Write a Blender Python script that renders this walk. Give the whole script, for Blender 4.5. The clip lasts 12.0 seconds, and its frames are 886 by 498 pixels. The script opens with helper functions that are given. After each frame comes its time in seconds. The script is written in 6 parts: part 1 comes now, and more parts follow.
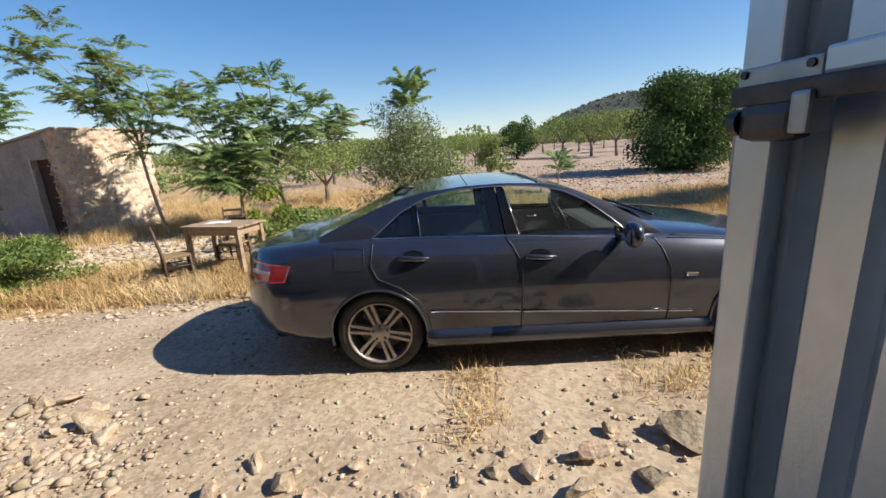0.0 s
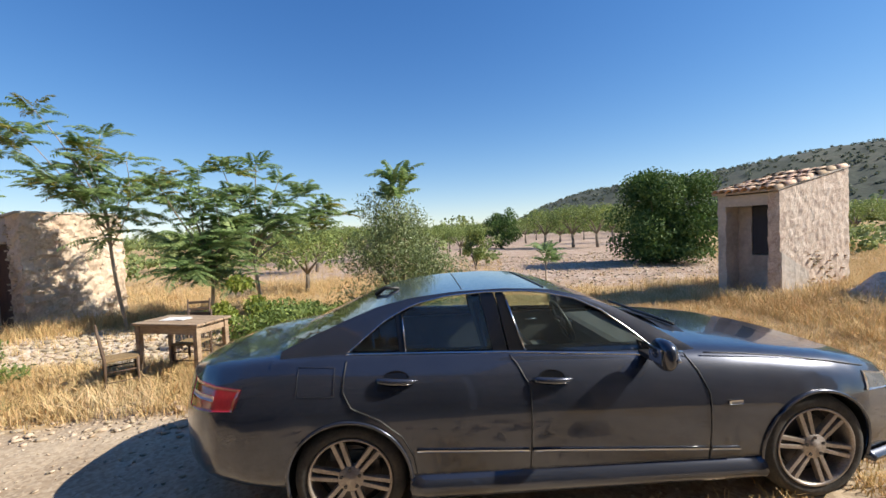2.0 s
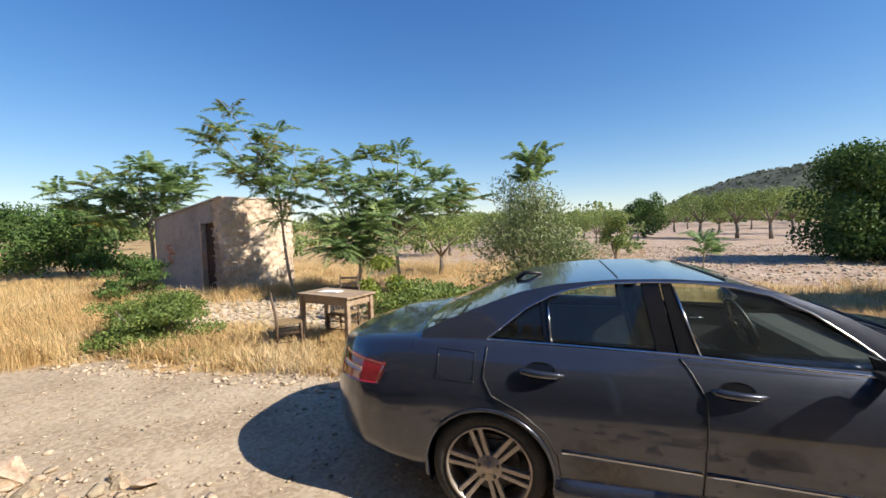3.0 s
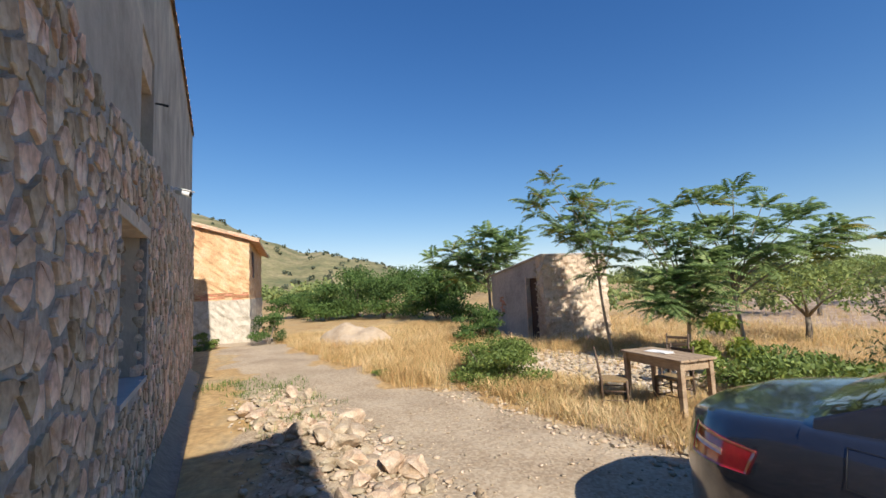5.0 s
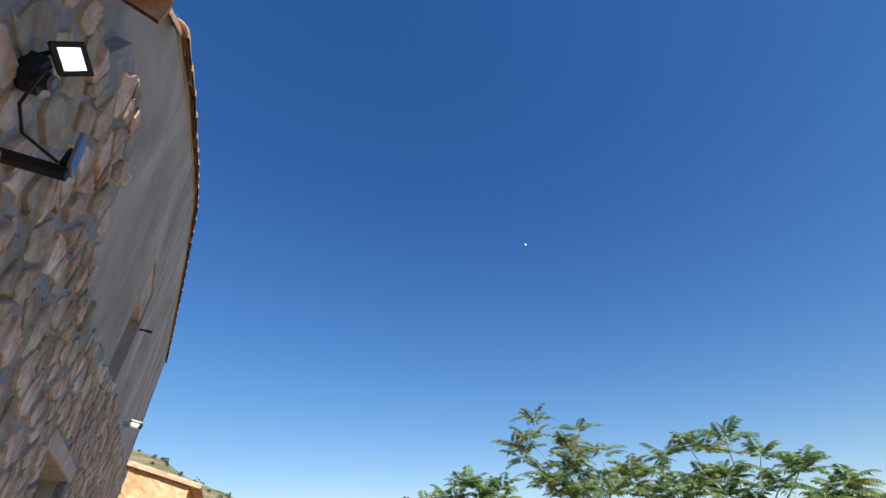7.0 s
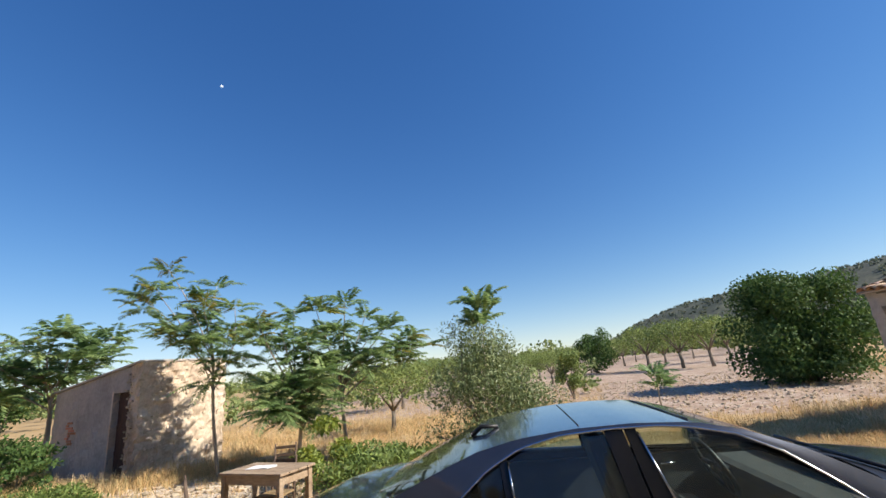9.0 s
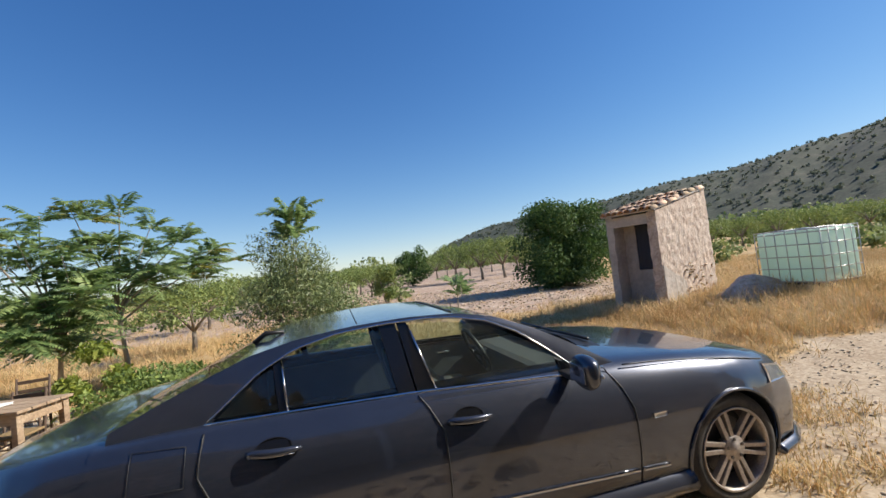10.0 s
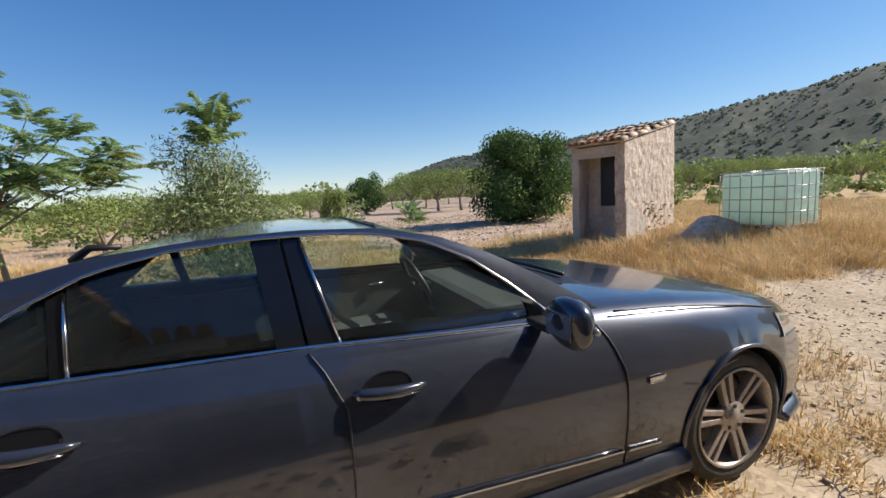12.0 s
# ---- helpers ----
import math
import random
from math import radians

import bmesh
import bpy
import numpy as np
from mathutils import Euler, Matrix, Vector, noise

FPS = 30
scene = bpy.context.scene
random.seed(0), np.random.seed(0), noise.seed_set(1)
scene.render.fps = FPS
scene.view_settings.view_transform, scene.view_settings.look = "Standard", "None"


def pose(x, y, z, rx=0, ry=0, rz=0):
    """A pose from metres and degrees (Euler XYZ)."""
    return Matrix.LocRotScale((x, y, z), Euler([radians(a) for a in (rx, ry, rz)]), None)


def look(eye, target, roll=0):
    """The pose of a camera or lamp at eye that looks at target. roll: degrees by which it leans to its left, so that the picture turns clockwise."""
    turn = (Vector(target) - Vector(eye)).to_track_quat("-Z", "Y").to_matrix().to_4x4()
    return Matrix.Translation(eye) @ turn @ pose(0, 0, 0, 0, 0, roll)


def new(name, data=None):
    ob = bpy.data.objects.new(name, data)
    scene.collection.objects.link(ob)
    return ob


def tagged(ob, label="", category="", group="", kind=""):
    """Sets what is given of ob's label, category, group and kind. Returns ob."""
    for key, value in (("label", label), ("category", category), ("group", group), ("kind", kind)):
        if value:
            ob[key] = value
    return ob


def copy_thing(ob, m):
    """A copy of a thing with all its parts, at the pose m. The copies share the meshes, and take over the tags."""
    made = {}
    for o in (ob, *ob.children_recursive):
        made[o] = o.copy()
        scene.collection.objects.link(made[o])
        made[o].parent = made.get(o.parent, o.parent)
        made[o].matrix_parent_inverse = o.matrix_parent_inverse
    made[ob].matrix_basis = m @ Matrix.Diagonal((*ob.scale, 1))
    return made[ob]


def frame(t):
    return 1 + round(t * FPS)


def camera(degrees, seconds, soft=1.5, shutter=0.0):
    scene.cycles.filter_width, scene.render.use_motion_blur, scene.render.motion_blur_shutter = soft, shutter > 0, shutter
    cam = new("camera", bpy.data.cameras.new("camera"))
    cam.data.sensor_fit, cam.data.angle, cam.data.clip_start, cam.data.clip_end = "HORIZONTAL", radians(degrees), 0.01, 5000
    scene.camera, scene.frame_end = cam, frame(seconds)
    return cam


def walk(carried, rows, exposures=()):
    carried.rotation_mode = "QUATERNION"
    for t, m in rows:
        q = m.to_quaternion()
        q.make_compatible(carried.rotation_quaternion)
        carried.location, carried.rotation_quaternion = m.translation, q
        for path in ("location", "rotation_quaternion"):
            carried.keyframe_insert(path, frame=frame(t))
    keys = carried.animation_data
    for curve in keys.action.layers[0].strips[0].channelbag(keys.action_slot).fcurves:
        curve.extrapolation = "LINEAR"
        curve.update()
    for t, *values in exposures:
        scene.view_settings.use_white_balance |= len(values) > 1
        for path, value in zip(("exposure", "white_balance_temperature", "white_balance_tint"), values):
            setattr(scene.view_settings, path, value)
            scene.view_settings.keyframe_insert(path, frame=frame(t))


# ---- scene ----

EXPO = [(0, 0.56), (1.5, 0.58), (2.5, 0.68), (3.0, 0.64), (3.5, 0.43), (5.5, 0.46), (6.5, 0.55), (8.5, 0.57), (9.5, 0.52), (10.5, 0.48), (12, 0.5)]

# ---- camera ----
PATH = [
    (0, (0.551, -2.848, 1.659), (0.545, -1.878, 1.417), -3.48),
    (0.5, (0.544, -2.716, 1.683), (0.557, -1.743, 1.453), -3.48),
    (1, (0.600, -2.585, 1.679), (0.609, -1.597, 1.524), -2.47),
    (1.5, (0.614, -2.462, 1.703), (0.653, -1.467, 1.614), -2.15),
    (2, (0.515, -2.351, 1.726), (0.558, -1.352, 1.686), -2.37),
    (2.5, (0.445, -2.284, 1.717), (0.419, -1.286, 1.673), -2.13),
    (3, (0.404, -2.183, 1.688), (0.143, -1.219, 1.626), -1.63),
    (3.5, (0.372, -2.166, 1.712), (-0.191, -1.340, 1.672), -2.36),
    (3.7, (0.358, -2.184, 1.721), (-0.286, -1.420, 1.701), -2.32),
    (5.3, (0.318, -2.359, 1.730), (-0.519, -1.827, 1.859), -2.94),
    (5.5, (0.318, -2.359, 1.730), (-0.519, -1.844, 1.913), -3.65),
    (6, (0.317, -2.359, 1.733), (-0.462, -1.862, 2.116), -5.21),
    (6.5, (0.316, -2.359, 1.735), (-0.367, -1.878, 2.284), -4.60),
    (6.7, (0.318, -2.360, 1.735), (-0.337, -1.882, 2.321), -3.37),
    (8.3, (0.349, -2.207, 1.749), (-0.094, -1.444, 2.222), -2.35),
    (8.5, (0.338, -2.149, 1.765), (-0.026, -1.326, 2.199), -3.73),
    (9, (0.432, -2.074, 1.708), (0.310, -1.119, 1.980), -5.65),
    (9.5, (0.531, -2.091, 1.654), (0.652, -1.103, 1.747), -6.34),
    (10, (0.651, -2.001, 1.612), (0.907, -1.035, 1.651), -6.68),
    (10.5, (0.765, -1.853, 1.570), (1.177, -0.942, 1.575), -5.99),
    (11, (0.800, -1.636, 1.519), (1.298, -0.770, 1.476), -4.45),
    (11.5, (0.837, -1.407, 1.486), (1.288, -0.520, 1.392), -3.54),
    (12, (0.974, -1.229, 1.448), (1.313, -0.297, 1.317), -3.46),
]
cam = camera(93.30, 12.0)
walk(cam, [(t, look(eye, target, roll)) for t, eye, target, roll in PATH], EXPO)

# ---- world and light ----
SUN_AZ, SUN_EL = radians(9), radians(38)
sun_dir = Vector((math.cos(SUN_AZ) * math.cos(SUN_EL), -math.sin(SUN_AZ) * math.cos(SUN_EL), math.sin(SUN_EL)))
world = bpy.data.worlds.new("world")
scene.world = world
world.use_nodes = True
wn = world.node_tree
sky = wn.nodes.new("ShaderNodeTexSky")
sky.sky_type, sky.sun_disc = "NISHITA", False
sky.sun_elevation, sky.sun_rotation = SUN_EL, math.atan2(sun_dir.x, sun_dir.y)
sky.altitude, sky.air_density, sky.dust_density, sky.ozone_density = 700, 0.9, 0.15, 3.0
bg = next(n for n in wn.nodes if n.type == "BACKGROUND")
tone = wn.nodes.new("ShaderNodeHueSaturation")
tone.inputs["Hue"].default_value, tone.inputs["Saturation"].default_value = 0.512, 1.27
wn.links.new(sky.outputs[0], tone.inputs["Color"])
roll = wn.nodes.new("ShaderNodeVectorMath")
roll.operation = "MULTIPLY_ADD"
roll.inputs[1].default_value, roll.inputs[2].default_value = (0.10, 0.10, 0.10), (1, 1, 1)
wn.links.new(tone.outputs[0], roll.inputs[0])
part_sky = wn.nodes.new("ShaderNodeVectorMath")
part_sky.operation = "DIVIDE"
wn.links.new(tone.outputs[0], part_sky.inputs[0])
wn.links.new(roll.outputs[0], part_sky.inputs[1])
wn.links.new(part_sky.outputs[0], bg.inputs[0])
bg.inputs[1].default_value = 0.15
sun = new("sun", bpy.data.lights.new("sun", "SUN"))
sun.data.energy, sun.data.angle, sun.data.color = 5.0, radians(0.55), (1.0, 0.92, 0.80)
sun.matrix_world = look((0, 0, 30), Vector((0, 0, 30)) - sun_dir)

# ---- materials ----


def mat(name, colours, scale=4.0, rough=0.8, metal=0.0, bump=0.0, bscale=40.0, fine=0.0, island=0.0, obrand=0.0, coat=0.0, spec=0.5, trans=0.0, stretch=(1, 1, 1), detail=6.0, distort=0.0):
    """A procedural material: colours blended by noise at two scales, with a bump, random shifts by island or object."""
    m = bpy.data.materials.new(name)
    m.use_nodes = True
    nt = m.node_tree
    bs = nt.nodes["Principled BSDF"]
    out = nt.nodes["Material Output"]
    tc = nt.nodes.new("ShaderNodeTexCoord")
    mp = nt.nodes.new("ShaderNodeMapping")
    mp.inputs["Scale"].default_value = stretch
    nt.links.new(tc.outputs["Object"], mp.inputs[0])
    no = nt.nodes.new("ShaderNodeTexNoise")
    no.inputs["Scale"].default_value, no.inputs["Detail"].default_value, no.inputs["Roughness"].default_value = scale, detail, 0.62
    no.inputs["Distortion"].default_value = distort
    nt.links.new(mp.outputs[0], no.inputs["Vector"])
    ramp = nt.nodes.new("ShaderNodeValToRGB")
    els = ramp.color_ramp.elements
    while len(els) < len(colours):
        els.new(0.5)
    for k, (e, c) in enumerate(zip(els, colours)):
        e.position = 0.32 + 0.36 * k / max(1, len(colours) - 1)
        e.color = (*c, 1)
    nt.links.new(no.outputs["Fac"], ramp.inputs[0])
    col = ramp.outputs[0]
    if fine or island or obrand:
        hsv = nt.nodes.new("ShaderNodeHueSaturation")
        nt.links.new(col, hsv.inputs["Color"])
        val = None
        if fine:
            nf = nt.nodes.new("ShaderNodeTexNoise")
            nf.inputs["Scale"].default_value, nf.inputs["Detail"].default_value = scale * 11, 4
            nt.links.new(mp.outputs[0], nf.inputs["Vector"])
            r = nt.nodes.new("ShaderNodeMapRange")
            r.inputs[1].default_value, r.inputs[2].default_value = 0.3, 0.7
            r.inputs[3].default_value, r.inputs[4].default_value = 1 - fine, 1 + fine
            nt.links.new(nf.outputs["Fac"], r.inputs[0])
            val = r.outputs[0]
        if island or obrand:
            src = nt.nodes.new("ShaderNodeNewGeometry").outputs["Random Per Island"] if island else nt.nodes.new("ShaderNodeObjectInfo").outputs["Random"]
            amt = island or obrand
            r = nt.nodes.new("ShaderNodeMapRange")
            r.inputs[3].default_value, r.inputs[4].default_value = 1 - amt, 1 + amt
            nt.links.new(src, r.inputs[0])
            if val:
                mu = nt.nodes.new("ShaderNodeMath")
                mu.operation = "MULTIPLY"
                nt.links.new(val, mu.inputs[0])
                nt.links.new(r.outputs[0], mu.inputs[1])
                val = mu.outputs[0]
            else:
                val = r.outputs[0]
            rh = nt.nodes.new("ShaderNodeMapRange")
            rh.inputs[3].default_value, rh.inputs[4].default_value = 0.5 + 0.05 * amt, 0.5 - 0.05 * amt
            nt.links.new(src, rh.inputs[0])
            nt.links.new(rh.outputs[0], hsv.inputs["Hue"])
        nt.links.new(val, hsv.inputs["Value"])
        col = hsv.outputs[0]
    nt.links.new(col, bs.inputs["Base Color"])
    bs.inputs["Roughness"].default_value, bs.inputs["Metallic"].default_value = rough, metal
    bs.inputs["Coat Weight"].default_value, bs.inputs["Coat Roughness"].default_value = coat, 0.06
    bs.inputs["Specular IOR Level"].default_value = spec
    if bump:
        nb = nt.nodes.new("ShaderNodeTexNoise")
        nb.inputs["Scale"].default_value, nb.inputs["Detail"].default_value = bscale, 8
        nt.links.new(mp.outputs[0], nb.inputs["Vector"])
        bp = nt.nodes.new("ShaderNodeBump")
        bp.inputs["Strength"].default_value, bp.inputs["Distance"].default_value = min(1, bump), 0.02
        nt.links.new(nb.outputs["Fac"], bp.inputs["Height"])
        nt.links.new(bp.outputs[0], bs.inputs["Normal"])
    if trans:
        tr = nt.nodes.new("ShaderNodeBsdfTranslucent")
        nt.links.new(col, tr.inputs[0])
        mx = nt.nodes.new("ShaderNodeMixShader")
        mx.inputs[0].default_value = trans
        nt.links.new(bs.outputs[0], mx.inputs[1])
        nt.links.new(tr.outputs[0], mx.inputs[2])
        nt.links.new(mx.outputs[0], out.inputs[0])
    return m


def glass_mat(name, tint, rough=0.02):
    m = bpy.data.materials.new(name)
    m.use_nodes = True
    nt = m.node_tree
    nt.nodes.remove(nt.nodes["Principled BSDF"])
    tr = nt.nodes.new("ShaderNodeBsdfTransparent")
    tr.inputs[0].default_value = (*tint, 1)
    gl = nt.nodes.new("ShaderNodeBsdfGlossy")
    gl.inputs["Roughness"].default_value = rough
    fr = nt.nodes.new("ShaderNodeFresnel")
    fr.inputs[0].default_value = 1.5
    mx = nt.nodes.new("ShaderNodeMixShader")
    nt.links.new(fr.outputs[0], mx.inputs[0])
    nt.links.new(tr.outputs[0], mx.inputs[1])
    nt.links.new(gl.outputs[0], mx.inputs[2])
    film = nt.nodes.new("ShaderNodeBsdfDiffuse")
    film.inputs[0].default_value = (0.42, 0.44, 0.38, 1)
    dust = nt.nodes.new("ShaderNodeTexNoise")
    dust.inputs["Scale"].default_value, dust.inputs["Detail"].default_value = 5, 6
    part_dust = nt.nodes.new("ShaderNodeMapRange")
    part_dust.inputs[3].default_value, part_dust.inputs[4].default_value = 0.004, 0.03
    nt.links.new(dust.outputs["Fac"], part_dust.inputs[0])
    both = nt.nodes.new("ShaderNodeMixShader")
    nt.links.new(part_dust.outputs[0], both.inputs[0])
    nt.links.new(mx.outputs[0], both.inputs[1])
    nt.links.new(film.outputs[0], both.inputs[2])
    nt.links.new(both.outputs[0], nt.nodes["Material Output"].inputs[0])
    return m


M_PAINT = mat("dusty dark metallic paint", [(0.042, 0.049, 0.070), (0.053, 0.060, 0.082)], 3, 0.27, 0.6, fine=0.08, coat=1.0)
M_BLACK = mat("black plastic", [(0.012, 0.012, 0.013), (0.02, 0.02, 0.021)], 20, 0.45)
M_GLOSSBLACK = mat("gloss black trim", [(0.006, 0.006, 0.007), (0.008, 0.008, 0.009)], 10, 0.16)
M_CHROME = mat("chrome", [(0.62, 0.62, 0.62), (0.72, 0.72, 0.72)], 20, 0.16, 1.0)
M_RIM = mat("brake dusted alloy", [(0.29, 0.25, 0.22), (0.42, 0.37, 0.33)], 9, 0.40, 0.5, fine=0.2)
M_TYRE = mat("dusty rubber", [(0.028, 0.027, 0.026), (0.065, 0.058, 0.05)], 7, 0.85, bump=0.2, bscale=60, fine=0.2)
M_RED = mat("red lamp lens", [(0.42, 0.012, 0.018), (0.5, 0.02, 0.025)], 30, 0.12, coat=1.0)
M_REDW = mat("pale lamp stripe", [(0.72, 0.42, 0.42), (0.78, 0.5, 0.5)], 30, 0.15, coat=1.0)
M_LAMP = mat("headlamp lens", [(0.22, 0.23, 0.25), (0.42, 0.43, 0.45)], 12, 0.08, 0.5, coat=1.0)
M_SEAT = mat("dark leather", [(0.075, 0.078, 0.078), (0.11, 0.112, 0.11)], 12, 0.5, bump=0.1)
M_GREYTRIM = mat("pale grey strap", [(0.25, 0.25, 0.25), (0.32, 0.32, 0.32)], 12, 0.6)
M_GLASS = glass_mat("car glass", (0.88, 0.94, 0.92))
M_DARKGLASS = glass_mat("tinted car glass", (0.80, 0.88, 0.86))
M_MORTAR = mat("grey mortar", [(0.25, 0.232, 0.205), (0.35, 0.325, 0.29), (0.44, 0.41, 0.365)], 3, 0.95, bump=0.6, bscale=35, fine=0.18)
M_STONE = mat("limestone rubble", [(0.45, 0.27, 0.16), (0.62, 0.46, 0.32), (0.74, 0.63, 0.48)], 2.6, 0.92, bump=0.8, bscale=20, fine=0.2, obrand=0.32)
M_STONEI = mat("limestone rubble field", [(0.45, 0.27, 0.16), (0.62, 0.46, 0.32), (0.74, 0.63, 0.48)], 2.6, 0.92, bump=0.8, bscale=20, fine=0.2, island=0.32)
M_PLASTER = mat("blotchy cement render", [(0.34, 0.29, 0.23), (0.48, 0.42, 0.34), (0.70, 0.62, 0.49)], 1.1, 0.95, bump=0.25, bscale=30, fine=0.06, stretch=(1, 1, 0.7), distort=0.6)
M_HUTWALL = mat("weathered lime plaster", [(0.44, 0.33, 0.24), (0.60, 0.48, 0.36), (0.68, 0.57, 0.45)], 1.6, 0.95, bump=0.9, bscale=9, fine=0.14, distort=0.6)
M_HUTGREY = mat("grey cement render", [(0.33, 0.29, 0.26), (0.45, 0.40, 0.35), (0.52, 0.46, 0.40)], 1.2, 0.95, bump=0.5, bscale=14, fine=0.1)
M_HUTPATCH = mat("pitted masonry", [(0.36, 0.27, 0.22), (0.52, 0.42, 0.34), (0.63, 0.54, 0.46)], 5, 0.95, bump=1.0, bscale=12, fine=0.25, distort=1.0)
M_HUTSTONE = mat("plaster dusted rubble", [(0.44, 0.32, 0.22), (0.58, 0.46, 0.34), (0.68, 0.57, 0.44)], 4, 0.95, bump=0.9, bscale=16, fine=0.18, obrand=0.2)
M_ORANGE = mat("orange earth masonry", [(0.50, 0.29, 0.15), (0.62, 0.40, 0.22), (0.68, 0.50, 0.32)], 2.5, 0.95, bump=0.9, bscale=12, fine=0.2)
M_PALESTONE = mat("pale rubble masonry", [(0.40, 0.35, 0.28), (0.62, 0.56, 0.47)], 5, 0.95, bump=1.0, bscale=10, fine=0.2)
M_TILE = mat("old roof tile", [(0.38, 0.20, 0.11), (0.52, 0.34, 0.21), (0.58, 0.46, 0.34)], 4, 0.9, bump=0.4, bscale=40, fine=0.15, obrand=0.25)
M_BRICK = mat("fired brick", [(0.42, 0.17, 0.09), (0.52, 0.27, 0.16)], 8, 0.9, bump=0.4, obrand=0.25)
M_DARKWOOD = mat("dark stained door boards", [(0.055, 0.026, 0.018), (0.10, 0.05, 0.032)], 6, 0.75, bump=0.3, stretch=(1, 1, 0.15), fine=0.2)
M_BLUEDOOR = mat("dark blue shutter paint", [(0.012, 0.014, 0.028), (0.022, 0.024, 0.04)], 8, 0.6, bump=0.2, stretch=(1, 1, 0.2))
M_WOOD = mat("weathered wood", [(0.20, 0.13, 0.08), (0.36, 0.26, 0.17), (0.42, 0.32, 0.22)], 5, 0.8, bump=0.4, stretch=(0.2, 1, 1), fine=0.2)
M_CHAIR = mat("dark worn chair wood", [(0.07, 0.045, 0.03), (0.14, 0.09, 0.06)], 9, 0.7, bump=0.3, fine=0.2)
M_RUSH = mat("woven rush", [(0.20, 0.13, 0.06), (0.34, 0.24, 0.12)], 40, 0.9, bump=0.5, bscale=90)
M_PAPER = mat("white paper", [(0.75, 0.74, 0.70), (0.82, 0.81, 0.78)], 5, 0.8)
M_GATE = mat("galvanised sheet", [(0.70, 0.76, 0.78), (0.78, 0.83, 0.85)], 1.5, 0.34, 0.45, fine=0.06, bump=0.05, bscale=60)
M_STEEL = mat("dark oiled steel", [(0.06, 0.055, 0.055), (0.13, 0.12, 0.12)], 14, 0.45, 0.7, bump=0.15)
M_GALV = mat("bright zinc steel", [(0.38, 0.38, 0.38), (0.5, 0.5, 0.5)], 18, 0.4, 0.8)
M_SILL = mat("pale stone sill", [(0.36, 0.36, 0.36), (0.46, 0.46, 0.45)], 6, 0.7, bump=0.1)
M_WHITE = mat("white plastic", [(0.74, 0.74, 0.73), (0.8, 0.8, 0.79)], 10, 0.4)
M_TANK = mat("milky water tank", [(0.66, 0.82, 0.74), (0.74, 0.87, 0.80)], 1.5, 0.4, trans=0.5)
M_PALLET = mat("dark pallet", [(0.04, 0.035, 0.03), (0.09, 0.075, 0.06)], 9, 0.85)
M_BARK = mat("grey bark", [(0.14, 0.11, 0.085), (0.27, 0.23, 0.18)], 9, 0.9, bump=0.6, stretch=(1, 1, 0.3), fine=0.2)
M_PALEBARK = mat("pale smooth bark", [(0.30, 0.24, 0.18), (0.44, 0.37, 0.29)], 9, 0.85, bump=0.3, stretch=(1, 1, 0.3))
M_AIL = mat("pinnate leaf", [(0.14, 0.225, 0.088), (0.21, 0.31, 0.118), (0.32, 0.41, 0.16)], 1.6, 0.42, island=0.4, trans=0.45)
M_AILY = mat("yellowing leaf", [(0.30, 0.24, 0.04), (0.22, 0.24, 0.05)], 3, 0.55, island=0.3, trans=0.3)
M_GREYLEAF = mat("grey green narrow leaf", [(0.14, 0.19, 0.075), (0.26, 0.31, 0.13)], 2.5, 0.5, island=0.4, trans=0.25)
M_ALMOND = mat("almond leaf", [(0.16, 0.22, 0.055), (0.25, 0.31, 0.085)], 1.2, 0.6, island=0.35, trans=0.3)
M_BUSH = mat("dense dark leaf", [(0.055, 0.105, 0.025), (0.10, 0.18, 0.038)], 0.9, 0.75, island=0.35, trans=0.25)
M_WEED = mat("fresh weed leaf", [(0.12, 0.18, 0.04), (0.20, 0.27, 0.065)], 2.5, 0.6, island=0.35, trans=0.3)
M_LIME = mat("lime leaf", [(0.20, 0.26, 0.035), (0.30, 0.33, 0.06)], 2.5, 0.6, island=0.3, trans=0.35)
M_DRY = mat("dry straw", [(0.48, 0.31, 0.13), (0.62, 0.45, 0.21), (0.72, 0.57, 0.33)], 0.8, 0.8, island=0.3, trans=0.2)
M_FARLEAF = mat("distant wood", [(0.19, 0.25, 0.085), (0.29, 0.34, 0.12)], 0.15, 0.7, island=0.35, trans=0.3)
M_ROCK = mat("loose limestone", [(0.33, 0.22, 0.14), (0.45, 0.35, 0.24), (0.55, 0.46, 0.35)], 5, 0.92, bump=0.9, bscale=18, fine=0.2, obrand=0.24)
M_ROCKI = mat("loose limestone chips", [(0.36, 0.27, 0.18), (0.46, 0.37, 0.265), (0.55, 0.46, 0.35)], 5, 0.92, bump=0.4, bscale=30, fine=0.1, island=0.25)
M_HILLSCRUB = mat("hazy hill scrub", [(0.06, 0.075, 0.046), (0.085, 0.098, 0.06)], 0.05, 0.9, island=0.2)
M_RIDGESCRUB = mat("grey green ridge scrub", [(0.14, 0.16, 0.11), (0.19, 0.21, 0.15)], 0.05, 0.9, island=0.25, trans=0.3)
M_SEA = mat("hazy sea", [(0.20, 0.30, 0.42), (0.24, 0.34, 0.46)], 0.002, 0.6)
M_HILLR = mat("scrub hillside", [(0.024, 0.036, 0.022), (0.042, 0.053, 0.034), (0.080, 0.080, 0.056)], 0.045, 0.95, fine=0.45, detail=12, distort=0.4)
M_HILLL = mat("terraced hillside", [(0.10, 0.115, 0.05), (0.21, 0.19, 0.09), (0.33, 0.27, 0.15)], 0.05, 0.95, fine=0.25, detail=12, stretch=(1, 1, 4))
